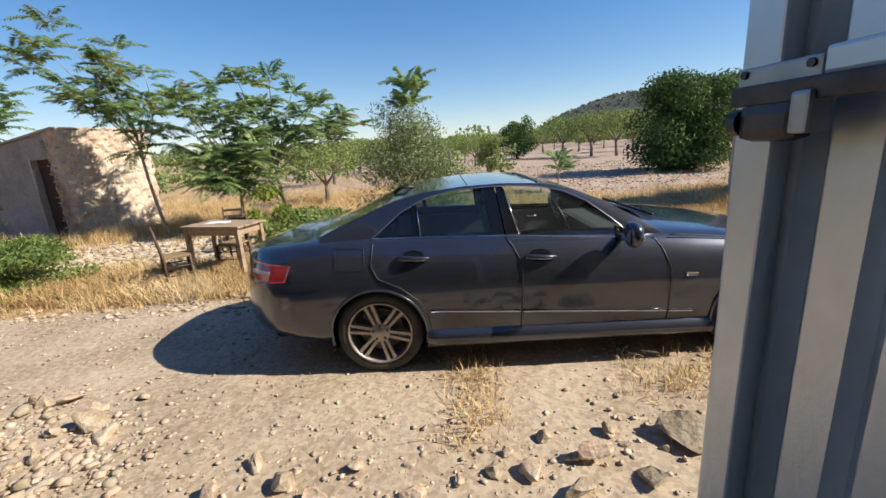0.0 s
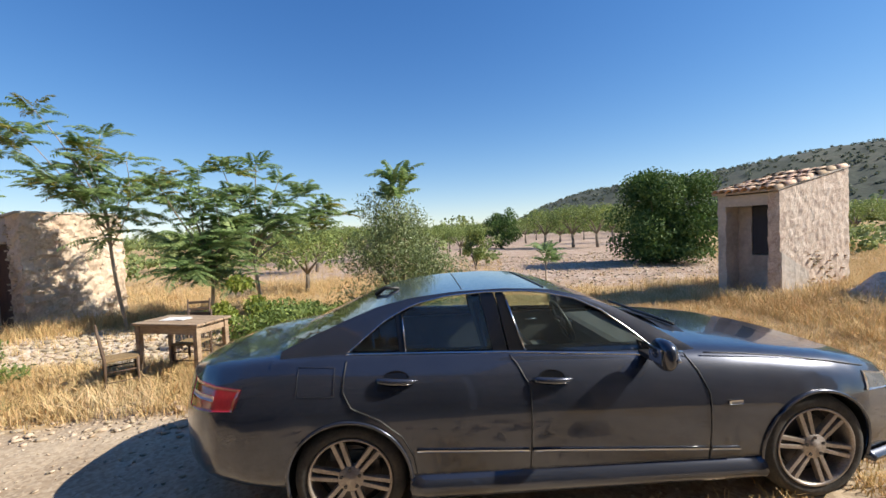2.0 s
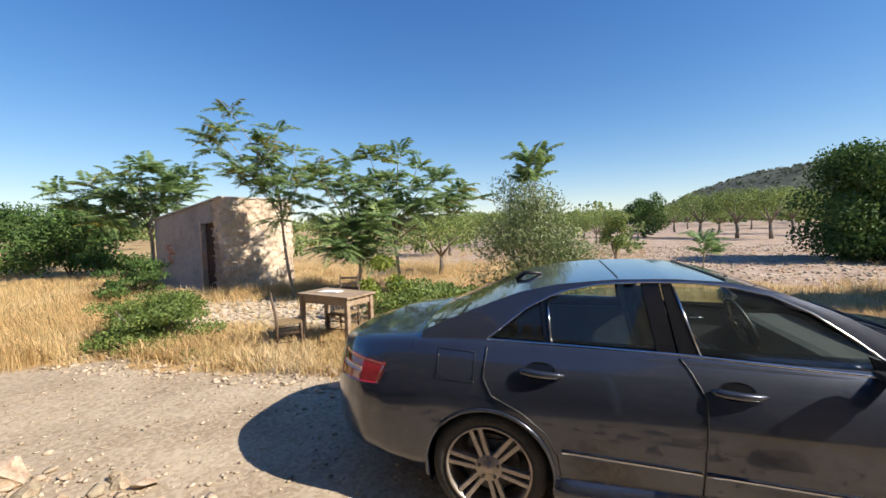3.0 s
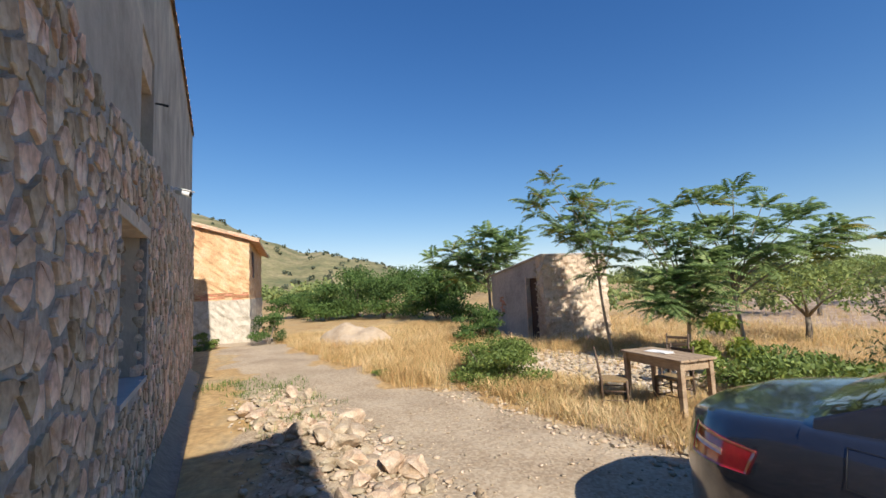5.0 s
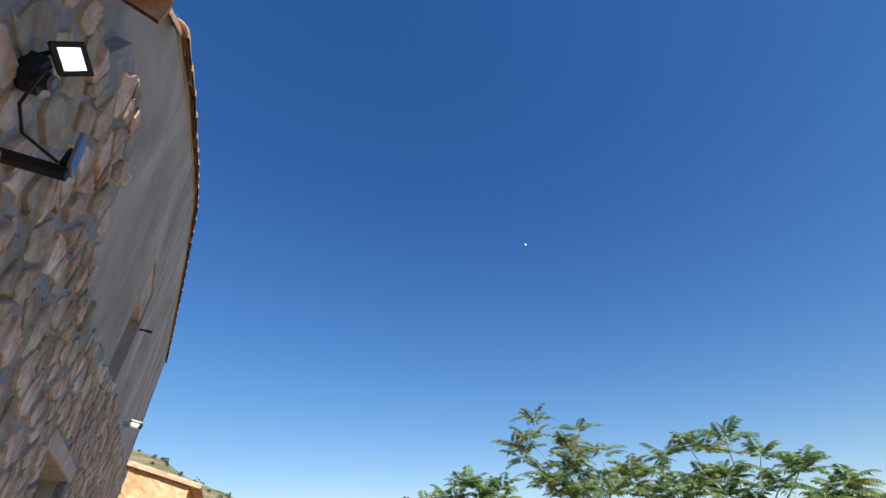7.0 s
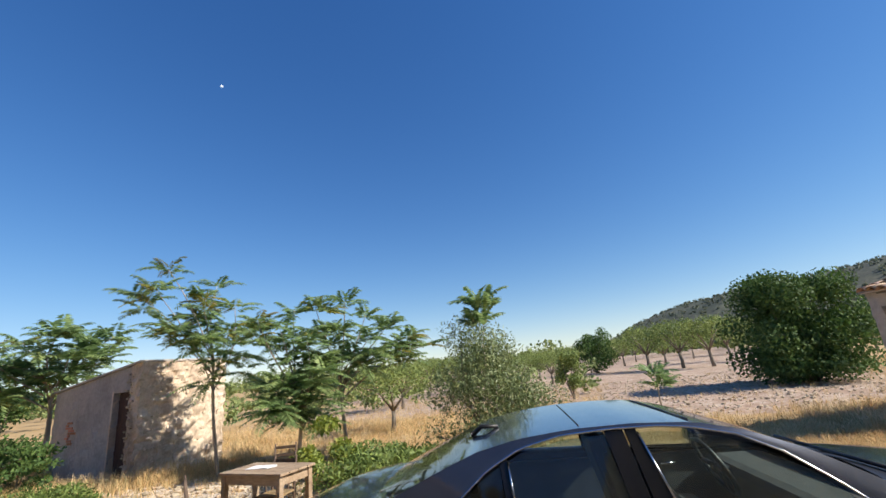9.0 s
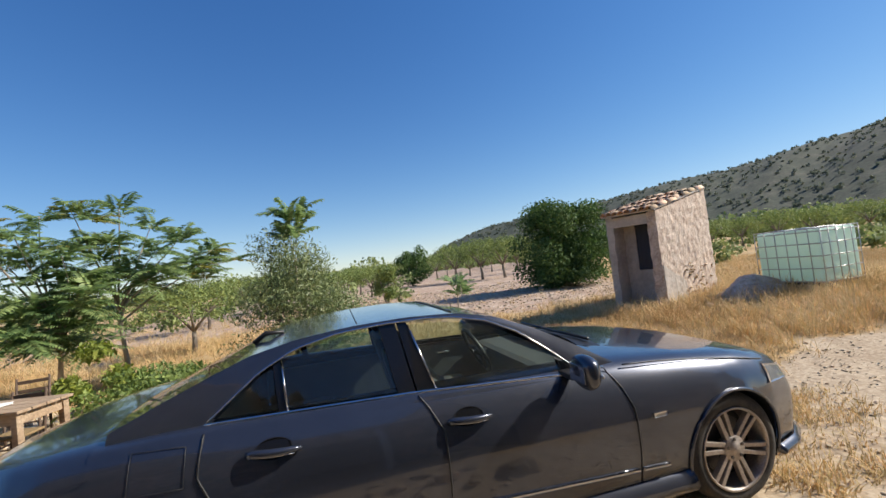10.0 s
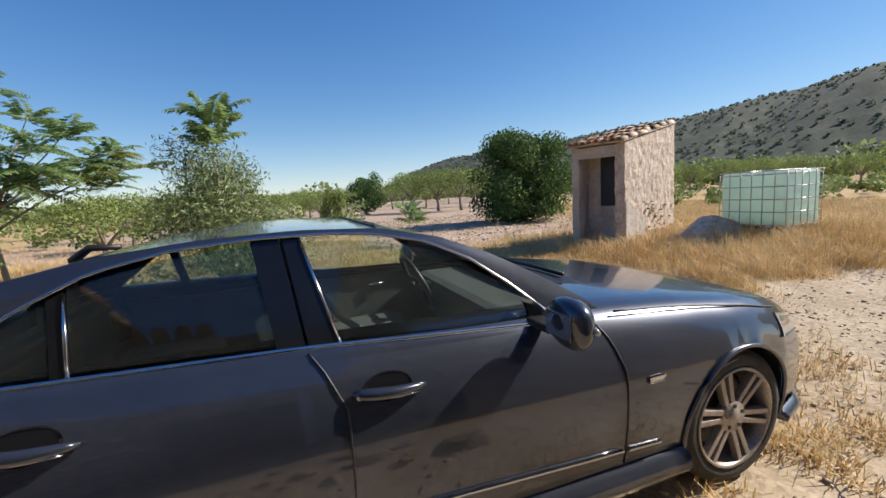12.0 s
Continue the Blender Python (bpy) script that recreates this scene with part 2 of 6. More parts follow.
M_BLACKSHEET = mat("black plastic sheet", [(0.015, 0.015, 0.016), (0.05, 0.05, 0.05)], 6, 0.5, bump=0.6, bscale=12)
M_ROOM = mat("dim room plaster", [(0.30, 0.27, 0.24), (0.40, 0.37, 0.33)], 2, 0.95, fine=0.1)


def lamp_glow(name, colour, strength):
    m = bpy.data.materials.new(name)
    m.use_nodes = True
    b = m.node_tree.nodes["Principled BSDF"]
    b.inputs["Emission Color"].default_value, b.inputs["Emission Strength"].default_value = (*colour, 1), strength
    b.inputs["Base Color"].default_value = (0.8, 0.8, 0.8, 1)
    return m


M_LED = lamp_glow("lit led chips", (0.92, 0.95, 1.0), 1.1)
M_MOON = lamp_glow("pale day moon", (0.40, 0.62, 1.0), 0.24)

# ---- mesh helpers ----


def part(name, bm, material, parent=None, label="", smooth=False):
    """Links a bmesh as one mesh object, under a thing or a part when a parent is given."""
    me = bpy.data.meshes.new(name)
    bm.to_mesh(me)
    bm.free()
    me.materials.append(material)
    if smooth:
        me.polygons.foreach_set("use_smooth", [True] * len(me.polygons))
    ob = new(name, me)
    if parent:
        ob.parent = parent
    if label:
        ob["label"] = label
    return ob


def raw(name, verts, faces, material, parent=None, smooth=False, label=""):
    me = bpy.data.meshes.new(name)
    me.from_pydata([tuple(v) for v in verts], [], [tuple(f) for f in faces])
    me.materials.append(material)
    if smooth:
        me.polygons.foreach_set("use_smooth", [True] * len(me.polygons))
    me.update()
    ob = new(name, me)
    if parent:
        ob.parent = parent
    if label:
        ob["label"] = label
    return ob


def quads(name, pts, faces, material, parent=None, smooth=False, kind=""):
    """A large mesh from numpy arrays of points and equal-sized faces."""
    me = bpy.data.meshes.new(name)
    n, k = faces.shape
    me.vertices.add(len(pts))
    me.vertices.foreach_set("co", np.asarray(pts, dtype=np.float32).ravel())
    me.loops.add(n * k)
    me.loops.foreach_set("vertex_index", faces.astype(np.int32).ravel())
    me.polygons.add(n)
    me.polygons.foreach_set("loop_start", np.arange(0, n * k, k, dtype=np.int32))
    me.polygons.foreach_set("loop_total", np.full(n, k, dtype=np.int32))
    if smooth:
        me.polygons.foreach_set("use_smooth", [True] * n)
    me.materials.append(material)
    me.update(calc_edges=True)
    me.validate()
    ob = new(name, me)
    if parent:
        ob.parent = parent
    return ob


def thing(name, label, category, at=None, group=""):
    e = new(name)
    e.matrix_world = at or Matrix()
    e.empty_display_size = 0.1
    return tagged(e, label, category, group)


def add_box(bm, lo, hi, m=None, bevel=0.0):
    r = bmesh.ops.create_cube(bm, size=1.0)
    vs = r["verts"]
    bmesh.ops.scale(bm, vec=Vector(hi) - Vector(lo), verts=vs)
    bmesh.ops.translate(bm, vec=(Vector(lo) + Vector(hi)) / 2, verts=vs)
    if bevel:
        es = list({e for v in vs for e in v.link_edges})
        o = bmesh.ops.bevel(bm, geom=es, offset=bevel, segments=2, affect="EDGES", profile=0.6)
        vs = list({v for f in o["faces"] for v in f.verts} | {v for v in vs if v.is_valid})
    if m is not None:
        bmesh.ops.transform(bm, matrix=m, verts=vs)
    return vs


def box(name, lo, hi, material, parent=None, bevel=0.008, m=None, label=""):
    bm = bmesh.new()
    add_box(bm, lo, hi, m, bevel)
    return part(name, bm, material, parent, label)


def tube(name, path, radii, material, parent=None, sides=8, smooth=True, label=""):
    """A tapered tube along points."""
    v, f = tube_data(path, radii, sides)
    return raw(name, v, f, material, parent, smooth, label)


def tube_data(path, radii, sides=8, base=0):
    path = [Vector(p) for p in path]
    if not hasattr(radii, "__len__"):
        radii = [radii] * len(path)
    verts, faces = [], []
    ref = Vector((0.31, 0.17, 0.93)).normalized()
    for k, p in enumerate(path):
        d = (path[min(k + 1, len(path) - 1)] - path[max(k - 1, 0)]).normalized()
        r0 = ref if abs(d.dot(ref)) < 0.9 else Vector((1, 0, 0))
        a = d.cross(r0).normalized()
        b = d.cross(a)
        for s in range(sides):
            t = 2 * math.pi * s / sides
            verts.append(p + (a * math.cos(t) + b * math.sin(t)) * radii[k])
    for k in range(len(path) - 1):
        for s in range(sides):
            s2 = (s + 1) % sides
            faces.append((base + k * sides + s, base + k * sides + s2, base + (k + 1) * sides + s2, base + (k + 1) * sides + s))
    faces.append(tuple(base + s for s in range(sides))[::-1])
    faces.append(tuple(base + (len(path) - 1) * sides + s for s in range(sides)))
    return verts, faces


def join_data(list_of):
    V, F = [], []
    for v, f in list_of:
        b = len(V)
        V += list(v)
        F += [tuple(i + b for i in face) for face in f]
    return V, F


def lathe(profile, n=48, axis="y"):
    """Vertices and faces of a turned shape; profile is (radius, along) pairs round the y axis."""
    V, F = [], []
    for r, a in profile:
        for s in range(n):
            t = 2 * math.pi * s / n
            V.append((r * math.cos(t), a, r * math.sin(t)) if axis == "y" else (r * math.cos(t), r * math.sin(t), a))
    for k in range(len(profile) - 1):
        for s in range(n):
            s2 = (s + 1) % n
            F.append((k * n + s, k * n + s2, (k + 1) * n + s2, (k + 1) * n + s))
    return V, F


def lerp_table(tab, x):
    xs, ys = zip(*tab)
    return float(np.interp(x, xs, ys))

# ---- ground ----


def hump(x, y, cx, cy, rx, ry, h):
    d = ((x - cx) / rx) ** 2 + ((y - cy) / ry) ** 2
    return h * np.exp(-d)


def ground_z(x, y):
    z = hump(x, y, 10.0, 4.0, 3.0, 2.2, 0.40) + hump(x, y, -9.5, 5.0, 3.0, 2.0, 0.10) + hump(x, y, -4.6, -0.85, 2.0, 0.5, 0.13)
    z = z + 0.02 * np.sin(x * 1.9 + y * 0.7) * np.sin(y * 1.3 - x * 0.4) * np.clip((np.hypot(x - 1.4, y - 0.9) - 2.6) / 2, 0, 1)
    r = np.hypot(x, y)
    z = z + hump(x, y, 2.82, 0.9, 0.6, 1.6, 0.014)
    return z - np.clip((r - 90) / 900, 0, 1) * 9 * np.clip((y - x * 0.2) / np.maximum(r, 1), 0, 1)


def spread(lo, hi, fine_lo, fine_hi, step):
    mid = list(np.arange(fine_lo, fine_hi + step / 2, step))
    out, s, v = [], step, fine_hi
    while v < hi:
        s *= 1.22
        v += s
        out.append(min(v, hi))
    left, s, v = [], step, fine_lo
    while v > lo:
        s *= 1.22
        v -= s
        left.append(max(v, lo))
    return np.array(left[::-1] + mid + out)


def road_mask(x, y):
    """1 on the pale gravel track, 0 off it."""
    centre = np.interp(x, [-40, -12, -8, -5, -2, 2, 5, 8, 14, 40], [1.5, 0.2, 0.1, 0.1, 0.0, -0.4, 0.2, 0.6, 0.4, -4])
    half = np.interp(x, [-40, -12, -8, -5, -2, 0, 2, 5, 8, 14, 40], [1.2, 0.9, 1.0, 1.5, 2.3, 2.2, 1.2, 1.7, 1.5, 1.4, 1.6])
    wob = 0.25 * np.sin(x * 2.1) + 0.15 * np.sin(x * 5.3 + y * 2)
    return np.clip((half + wob - np.abs(y - centre)) / 0.5 + 0.5, 0, 1)


def soil_mask(x, y):
    a = np.clip((y - 8.8 - 0.25 * np.sin(x * 0.8)) / 1.5, 0, 1) * np.clip((x - 2.0 - 0.12 * (y - 9)) / 1.5, 0, 1)
    b = np.clip((y - 13) / 3, 0, 1) * np.clip((x + 14) / 4, 0, 1) * 0.75
    return np.clip(np.maximum(a, b), 0, 1) * np.clip((14 - x + 0.45 * (y - 10)) / 5, 0.08, 1)


def rubble_mask(x, y):
    a = np.exp(-(((x + 4.8) / 1.9) ** 2 + ((y - 4.2) / 1.7) ** 2)) * 1.7
    b = np.exp(-(((x + 6.0) / 1.3) ** 2 + ((y - 5.0) / 1.2) ** 2)) * 1.4
    return np.clip(np.maximum(a, b), 0, 1)


def build_ground():
    xs = spread(-2600, 2600, -14, 17, 0.16)
    ys = spread(-700, 3200, -5, 15, 0.16)
    X, Y = np.meshgrid(xs, ys, indexing="ij")
    Z = ground_z(X, Y)
    near = np.clip(1 - np.hypot(X, Y - 3) / 30, 0, 1)
    rng = np.random.default_rng(3)
    Z = Z + near * rng.normal(0, 0.006, X.shape) * (1 + 1.5 * (1 - road_mask(X, Y)))
    nx, ny = X.shape
    idx = np.arange(nx * ny).reshape(nx, ny)
    F = np.stack([idx[:-1, :-1], idx[1:, :-1], idx[1:, 1:], idx[:-1, 1:]], -1).reshape(-1, 4)
    ob = quads("ground", np.stack([X, Y, Z], -1).reshape(-1, 3), F, M_GROUND, smooth=True)
    col = ob.data.color_attributes.new("zone", "FLOAT_COLOR", "POINT")
    zone = np.stack([road_mask(X, Y), soil_mask(X, Y), rubble_mask(X, Y), np.ones_like(X)], -1).reshape(-1)
    col.data.foreach_set("color", zone.astype(np.float32))
    return tagged(ob, "pale gravel track, dry straw and stony ploughed soil", "ground", kind="structure")


def ground_material():
    m = mat("gravel straw and soil", [(0.34, 0.21, 0.09), (0.45, 0.30, 0.135), (0.40, 0.30, 0.17)], 0.9, 0.95, bump=0.9, bscale=9, fine=0.25)
    nt = m.node_tree
    bs = nt.nodes["Principled BSDF"]
    base = bs.inputs["Base Color"].links[0].from_socket
    tc = next(n for n in nt.nodes if n.type == "TEX_COORD")
    at = nt.nodes.new("ShaderNodeAttribute")
    at.attribute_name = "zone"
    sep = nt.nodes.new("ShaderNodeSeparateColor")
    nt.links.new(at.outputs["Color"], sep.inputs[0])
    edge = nt.nodes.new("ShaderNodeTexNoise")
    edge.inputs["Scale"].default_value, edge.inputs["Detail"].default_value = 2.4, 8
    nt.links.new(tc.outputs["Object"], edge.inputs["Vector"])

    def speck(scale, cols, pos):
        v = nt.nodes.new("ShaderNodeTexVoronoi")
        v.inputs["Scale"].default_value = scale
        nt.links.new(tc.outputs["Object"], v.inputs["Vector"])
        n2 = nt.nodes.new("ShaderNodeTexNoise")
        n2.inputs["Scale"].default_value, n2.inputs["Detail"].default_value = 1.1, 9
        nt.links.new(tc.outputs["Object"], n2.inputs["Vector"])
        sp = nt.nodes.new("ShaderNodeSeparateColor")
        nt.links.new(v.outputs["Color"], sp.inputs[0])
        mix = nt.nodes.new("ShaderNodeMath")
        mix.operation = "MULTIPLY_ADD"
        nt.links.new(sp.outputs[0], mix.inputs[0])
        mix.inputs[1].default_value = 0.45
        nt.links.new(n2.outputs["Fac"], mix.inputs[2])
        r = nt.nodes.new("ShaderNodeValToRGB")
        els = r.color_ramp.elements
        while len(els) < len(cols):
            els.new(0.5)
        for e, c, p in zip(els, cols, pos):
            e.position, e.color = p, (*c, 1)
        nt.links.new(mix.outputs[0], r.inputs[0])
        return r.outputs[0]

    road = speck(38, [(0.285, 0.21, 0.137), (0.40, 0.31, 0.212), (0.50, 0.405, 0.29)], [0.40, 0.68, 1.0])
    soil = speck(9, [(0.27, 0.175, 0.12), (0.37, 0.26, 0.185), (0.50, 0.40, 0.32)], [0.38, 0.7, 1.0])
    rub = speck(11, [(0.42, 0.31, 0.21), (0.60, 0.50, 0.39), (0.70, 0.62, 0.52)], [0.35, 0.7, 1.0])
    col = base
    for k, c in ((1, soil), (2, rub), (0, road)):
        a = nt.nodes.new("ShaderNodeMath")
        a.operation = "MULTIPLY_ADD"
        nt.links.new(edge.outputs["Fac"], a.inputs[0])
        a.inputs[1].default_value = 1.4
        nt.links.new(sep.outputs[k], a.inputs[2])
        r = nt.nodes.new("ShaderNodeMapRange")
        r.inputs[1].default_value, r.inputs[2].default_value = 1.05, 1.35
        nt.links.new(a.outputs[0], r.inputs[0])
        mx = nt.nodes.new("ShaderNodeMix")
        mx.data_type = "RGBA"
        nt.links.new(r.outputs[0], mx.inputs[0])
        nt.links.new(col, mx.inputs[6])
        nt.links.new(c, mx.inputs[7])
        col = mx.outputs[2]
    nt.links.new(col, bs.inputs["Base Color"])
    return m


M_GROUND = ground_material()
build_ground()


def ridge(name, label, bearings, dist, depth, material, seed, wav=6.0):
    """A hill: a height field over bearings (degrees left of +y) with a crest of given elevations."""
    rng = np.random.default_rng(seed)
    b0, b1 = bearings[0][0], bearings[-1][0]
    nb, nd = 150, 26
    B = np.linspace(b0, b1, nb)
    crest = np.interp(B, [b for b, _ in bearings], [e for _, e in bearings])
    V = np.zeros((nb, nd, 3))
    ph = rng.uniform(0, 6.28, 8)
    for i, b in enumerate(B):
        for j in range(nd):
            s = j / (nd - 1)
            r = dist + depth * s
            top = (dist + depth * 0.8) * math.tan(radians(crest[i])) + 1.6
            prof = math.sin(min(s / 0.8, 1) * math.pi / 2) ** 1.25 if s < 0.8 else math.cos((s - 0.8) / 0.2 * 1.2)
            h = top * prof
            h += wav * prof * (1 - abs(2 * min(s / 0.8, 1) - 1)) * sum(math.sin(b * (0.25 + 0.21 * k) + ph[k] + s * (3 + 2 * k)) / (1 + k) for k in range(5)) * 0.5
            h += wav * 0.05 * rng.normal() * (0.3 if 0.7 < s < 0.9 else 1)
            V[i, j] = (0.5 - r * math.sin(radians(b)), -2 + r * math.cos(radians(b)), h - 2 * (1 - prof))
    idx = np.arange(nb * nd).reshape(nb, nd)
    F = np.stack([idx[:-1, :-1], idx[:-1, 1:], idx[1:, 1:], idx[1:, :-1]], -1).reshape(-1, 4)
    ob = quads(name, V.reshape(-1, 3), F, material, smooth=True)
    return tagged(ob, label, "hill", kind="structure"), V


hill_r, HR = ridge("backdrop_hill", "long grey green scrub covered hill under the sky", [(-100, 11), (-86, 11), (-75, 9.6), (-70, 9.0), (-67.5, 8.5), (-66, 8.9), (-60, 8.0), (-50, 6.5), (-42, 6.0), (-35, 5.5), (-28, 4.9), (-22, 4.2), (-18.5, 3.3), (-15, 2.1), (-12, 0.8), (-9, 0.0)], 260, 420, M_HILLR, 5, 10)
hill_l, HL = ridge("backdrop_hill", "green terraced hill with scattered dark shrubs", [(58, 0.5), (62, 2.4), (64.4, 3.2), (68, 3.7), (71.9, 5.1), (74.3, 4.9), (76, 5.6), (79, 6.6), (81, 7.3), (84, 8.8), (90, 10), (105, 10), (125, 6), (140, 0)], 120, 190, M_HILLL, 8, 4)
sea = raw("water", [(-4800, 1500, -13), (300, 2400, -13), (300, 4700, -13), (-4800, 4700, -13)], [(0, 1, 2, 3)], M_SEA)
tagged(sea, "hazy blue strip of distant sea", "sea", kind="structure")

# ---- the parked saloon car ----
CAR_Y = 0.90
BELT = [(-1.14, 0.76), (-1.06, 0.87), (-0.9, 0.94), (-0.6, 0.98), (-0.2, 1.005), (0.0, 1.01), (1.0, 0.985), (1.85, 0.93), (2.15, 0.912), (2.6, 0.88), (3.0, 0.835), (3.3, 0.765), (3.5, 0.70), (3.62, 0.645), (3.74, 0.55)]
TOPZ = [(-1.14, 0.80), (-1.08, 0.92), (-0.9, 0.968), (-0.45, 1.02), (0.0, 1.03), (1.9, 1.01), (2.1, 0.995), (2.3, 0.978), (2.6, 0.945), (3.0, 0.89), (3.3, 0.833), (3.5, 0.762), (3.62, 0.69), (3.74, 0.57)]
WID = [(-1.14, 0.30), (-1.09, 0.47), (-1.02, 0.60), (-0.94, 0.695), (-0.86, 0.77), (-0.75, 0.84), (-0.6, 0.885), (-0.4, 0.91), (-0.1, 0.92), (0.4, 0.925), (2.3, 0.925), (2.85, 0.915), (3.15, 0.88), (3.4, 0.80), (3.55, 0.69), (3.66, 0.58), (3.74, 0.40)]
BOT = [(-1.14, 0.40), (-1.0, 0.33), (-0.5, 0.26), (0.4, 0.21), (2.4, 0.20), (3.2, 0.20), (3.55, 0.22), (3.74, 0.30)]
SECT = [(0.0, 0.0), (0.70, 0.0), (0.90, 0.01), (0.955, 0.06), (0.975, 0.18), (0.988, 0.34), (0.998, 0.52), (1.0, 0.64), (0.996, 0.70), (0.983, 0.78), (0.956, 0.86), (0.92, 0.935), (0.88, 1.0)]


def tail_taper(x, s):
    """How far the upper flank draws in towards the boot."""
    return 1 - 0.11 * min(max((-0.25 - x) / 0.7, 0), 1) * min(max((s - 0.55) / 0.45, 0), 1)


def side_frac(s):
    return float(np.interp(s, [b for _, b in SECT[3:]], [a for a, _ in SECT[3:]]))


def body_y(x, z, side=-1):
    """The y of the car's flank at x, z."""
    b, t, w = lerp_table(BOT, x), lerp_table(BELT, x), lerp_table(WID, x)
    return CAR_Y + side * w * side_frac((z - b) / (t - b)) * tail_taper(x, (z - b) / (t - b))


def smooth_table(tab, x):
    return (lerp_table(tab, x - 0.06) + 2 * lerp_table(tab, x) + lerp_table(tab, x + 0.06)) / 4


def body_section(x):
    b, t, w, c = (lerp_table(k, x) for k in (BOT, BELT, WID, TOPZ))
    half = [(w * f * tail_taper(x, s), b + (t - b) * s) for f, s in SECT]
    w *= tail_taper(x, 1.0)
    for f, s in ((0.86, 0.42), (0.76, 0.68), (0.55, 0.87), (0.28, 0.97), (0.0, 1.0)):
        half.append((w * f, t + (c - t) * s))
    pts = np.array(half)
    d = np.r_[0, np.cumsum(np.hypot(*np.diff(pts, axis=0).T))]
    n = 44
    u = np.linspace(0, d[-1], n)
    y, z = np.interp(u, d, pts[:, 0]), np.interp(u, d, pts[:, 1])
    for _ in range(1):
        y[1:-1] = (y[:-2] + 2 * y[1:-1] + y[2:]) / 4
        z[1:-1] = (z[:-2] + 2 * z[1:-1] + z[2:]) / 4
    return y, z


ARCHES = ((0.03, 0.325, 0.356), (2.822, 0.335, 0.358))


def car_body(car):
    xs = np.unique(np.r_[np.linspace(-1.14, -0.9, 12), np.linspace(-0.9, 3.4, 120), np.linspace(3.4, 3.74, 14)])
    V, F = [], []
    n = 44
    for side in (-1, 1):
        base = len(V)
        for x in xs:
            y, z = body_section(x)
            V += [[x, CAR_Y + side * a, b] for a, b in zip(y, z)]
        keep = []
        for i in range(len(xs) - 1):
            for j in range(n - 1):
                q = [base + i * n + j, base + (i + 1) * n + j, base + (i + 1) * n + j + 1, base + i * n + j + 1]
                cx, cy, cz = np.mean([V[k] for k in q], axis=0)
                cut = any((cx - ax) ** 2 + (cz - az) ** 2 < ar ** 2 for ax, az, ar in ARCHES) and abs(cy - CAR_Y) > 0.55
                cabin = 0.0 < cx < 2.1 and cz > 0.95 and abs(cy - CAR_Y) < 0.70
                if not cut and not cabin:
                    keep.append(q if side == -1 else q[::-1])
        F += keep
    cnt = {}
    for q in F:
        for k in q:
            cnt[k] = cnt.get(k, 0) + 1
    for k, c in cnt.items():
        x, y, z = V[k]
        if c < 4 and abs(y - CAR_Y) > 0.58:
            for ax, az, ar in ARCHES:
                d = math.hypot(x - ax, z - az)
                if abs(d - ar) < 0.05 and z > 0.22:
                    V[k][0], V[k][2] = ax + (x - ax) * ar / d, az + (z - az) * ar / d
    bm = bmesh.new()
    vs = [bm.verts.new(v) for v in V]
    for q in F:
        bm.faces.new([vs[k] for k in q])
    bmesh.ops.delete(bm, geom=[v for v in bm.verts if not v.link_faces], context="VERTS")
    bmesh.ops.remove_doubles(bm, verts=bm.verts, dist=0.002)
    part("body", bm, M_PAINT, car, smooth=True)
    for side in (-1, 1):
        for ax, az, ar in ARCHES:
            lip, lin = [], []
            for k in range(33):
                a = radians(-12 + 204 * k / 32)
                x, z = ax + ar * math.cos(a), az + ar * math.sin(a)
                lip.append((x, body_y(x, max(z, 0.3), side) + side * 0.004, z))
            tube("arch_lip", lip, 0.011, M_PAINT, car, 6)
            V, F = [], []
            for k in range(25):
                a = radians(-20 + 220 * k / 24)
                for d in (0.01, 0.32):
                    x, z = ax + (ar - 0.002) * math.cos(a), az + (ar - 0.002) * math.sin(a)
                    V.append((x, body_y(x, max(z, 0.3), side) - side * d, z))
            F = [(2 * k, 2 * k + 1, 2 * k + 3, 2 * k + 2) for k in range(24)] + [tuple(2 * k + 1 for k in range(25))]
            raw("arch_liner", V, F, M_BLACK, car)


def patch(name, xz, material, car, lift=0.004, n=14, m=6, side=-1, label="", smooth=True):
    """A thin panel that hugs the flank; xz maps (u, v) in 0..1 to x, z."""
    V, F = [], []
    for layer in (0, 1):
        for i in range(n + 1):
            for j in range(m + 1):
                x, z = xz(i / n, j / m)
                V.append((x, body_y(x, z, side) + side * (lift if layer == 0 else -0.006), z))
    k = (n + 1) * (m + 1)
    for i in range(n):
        for j in range(m):
            a = i * (m + 1) + j
            F.append((a, a + m + 1, a + m + 2, a + 1))
    ring = [i * (m + 1) for i in range(n + 1)] + [n * (m + 1) + j for j in range(1, m + 1)] + [i * (m + 1) + m for i in range(n - 1, -1, -1)] + [j for j in range(m - 1, 0, -1)]
    for a, b in zip(ring, ring[1:] + ring[:1]):
        F.append((a, b, b + k, a + k))
    return raw(name, V, F, material, car, smooth, label)


def glass_y(x, z, side=-1):
    """The y of the side windows: leaning in towards the roof."""
    w0 = lerp_table([(-0.6, 0.72), (0, 0.765), (0.35, 0.78), (1, 0.79), (1.9, 0.785), (2.3, 0.75)], x)
    return CAR_Y + side * (w0 - max(0, z - 0.97) * 0.47)


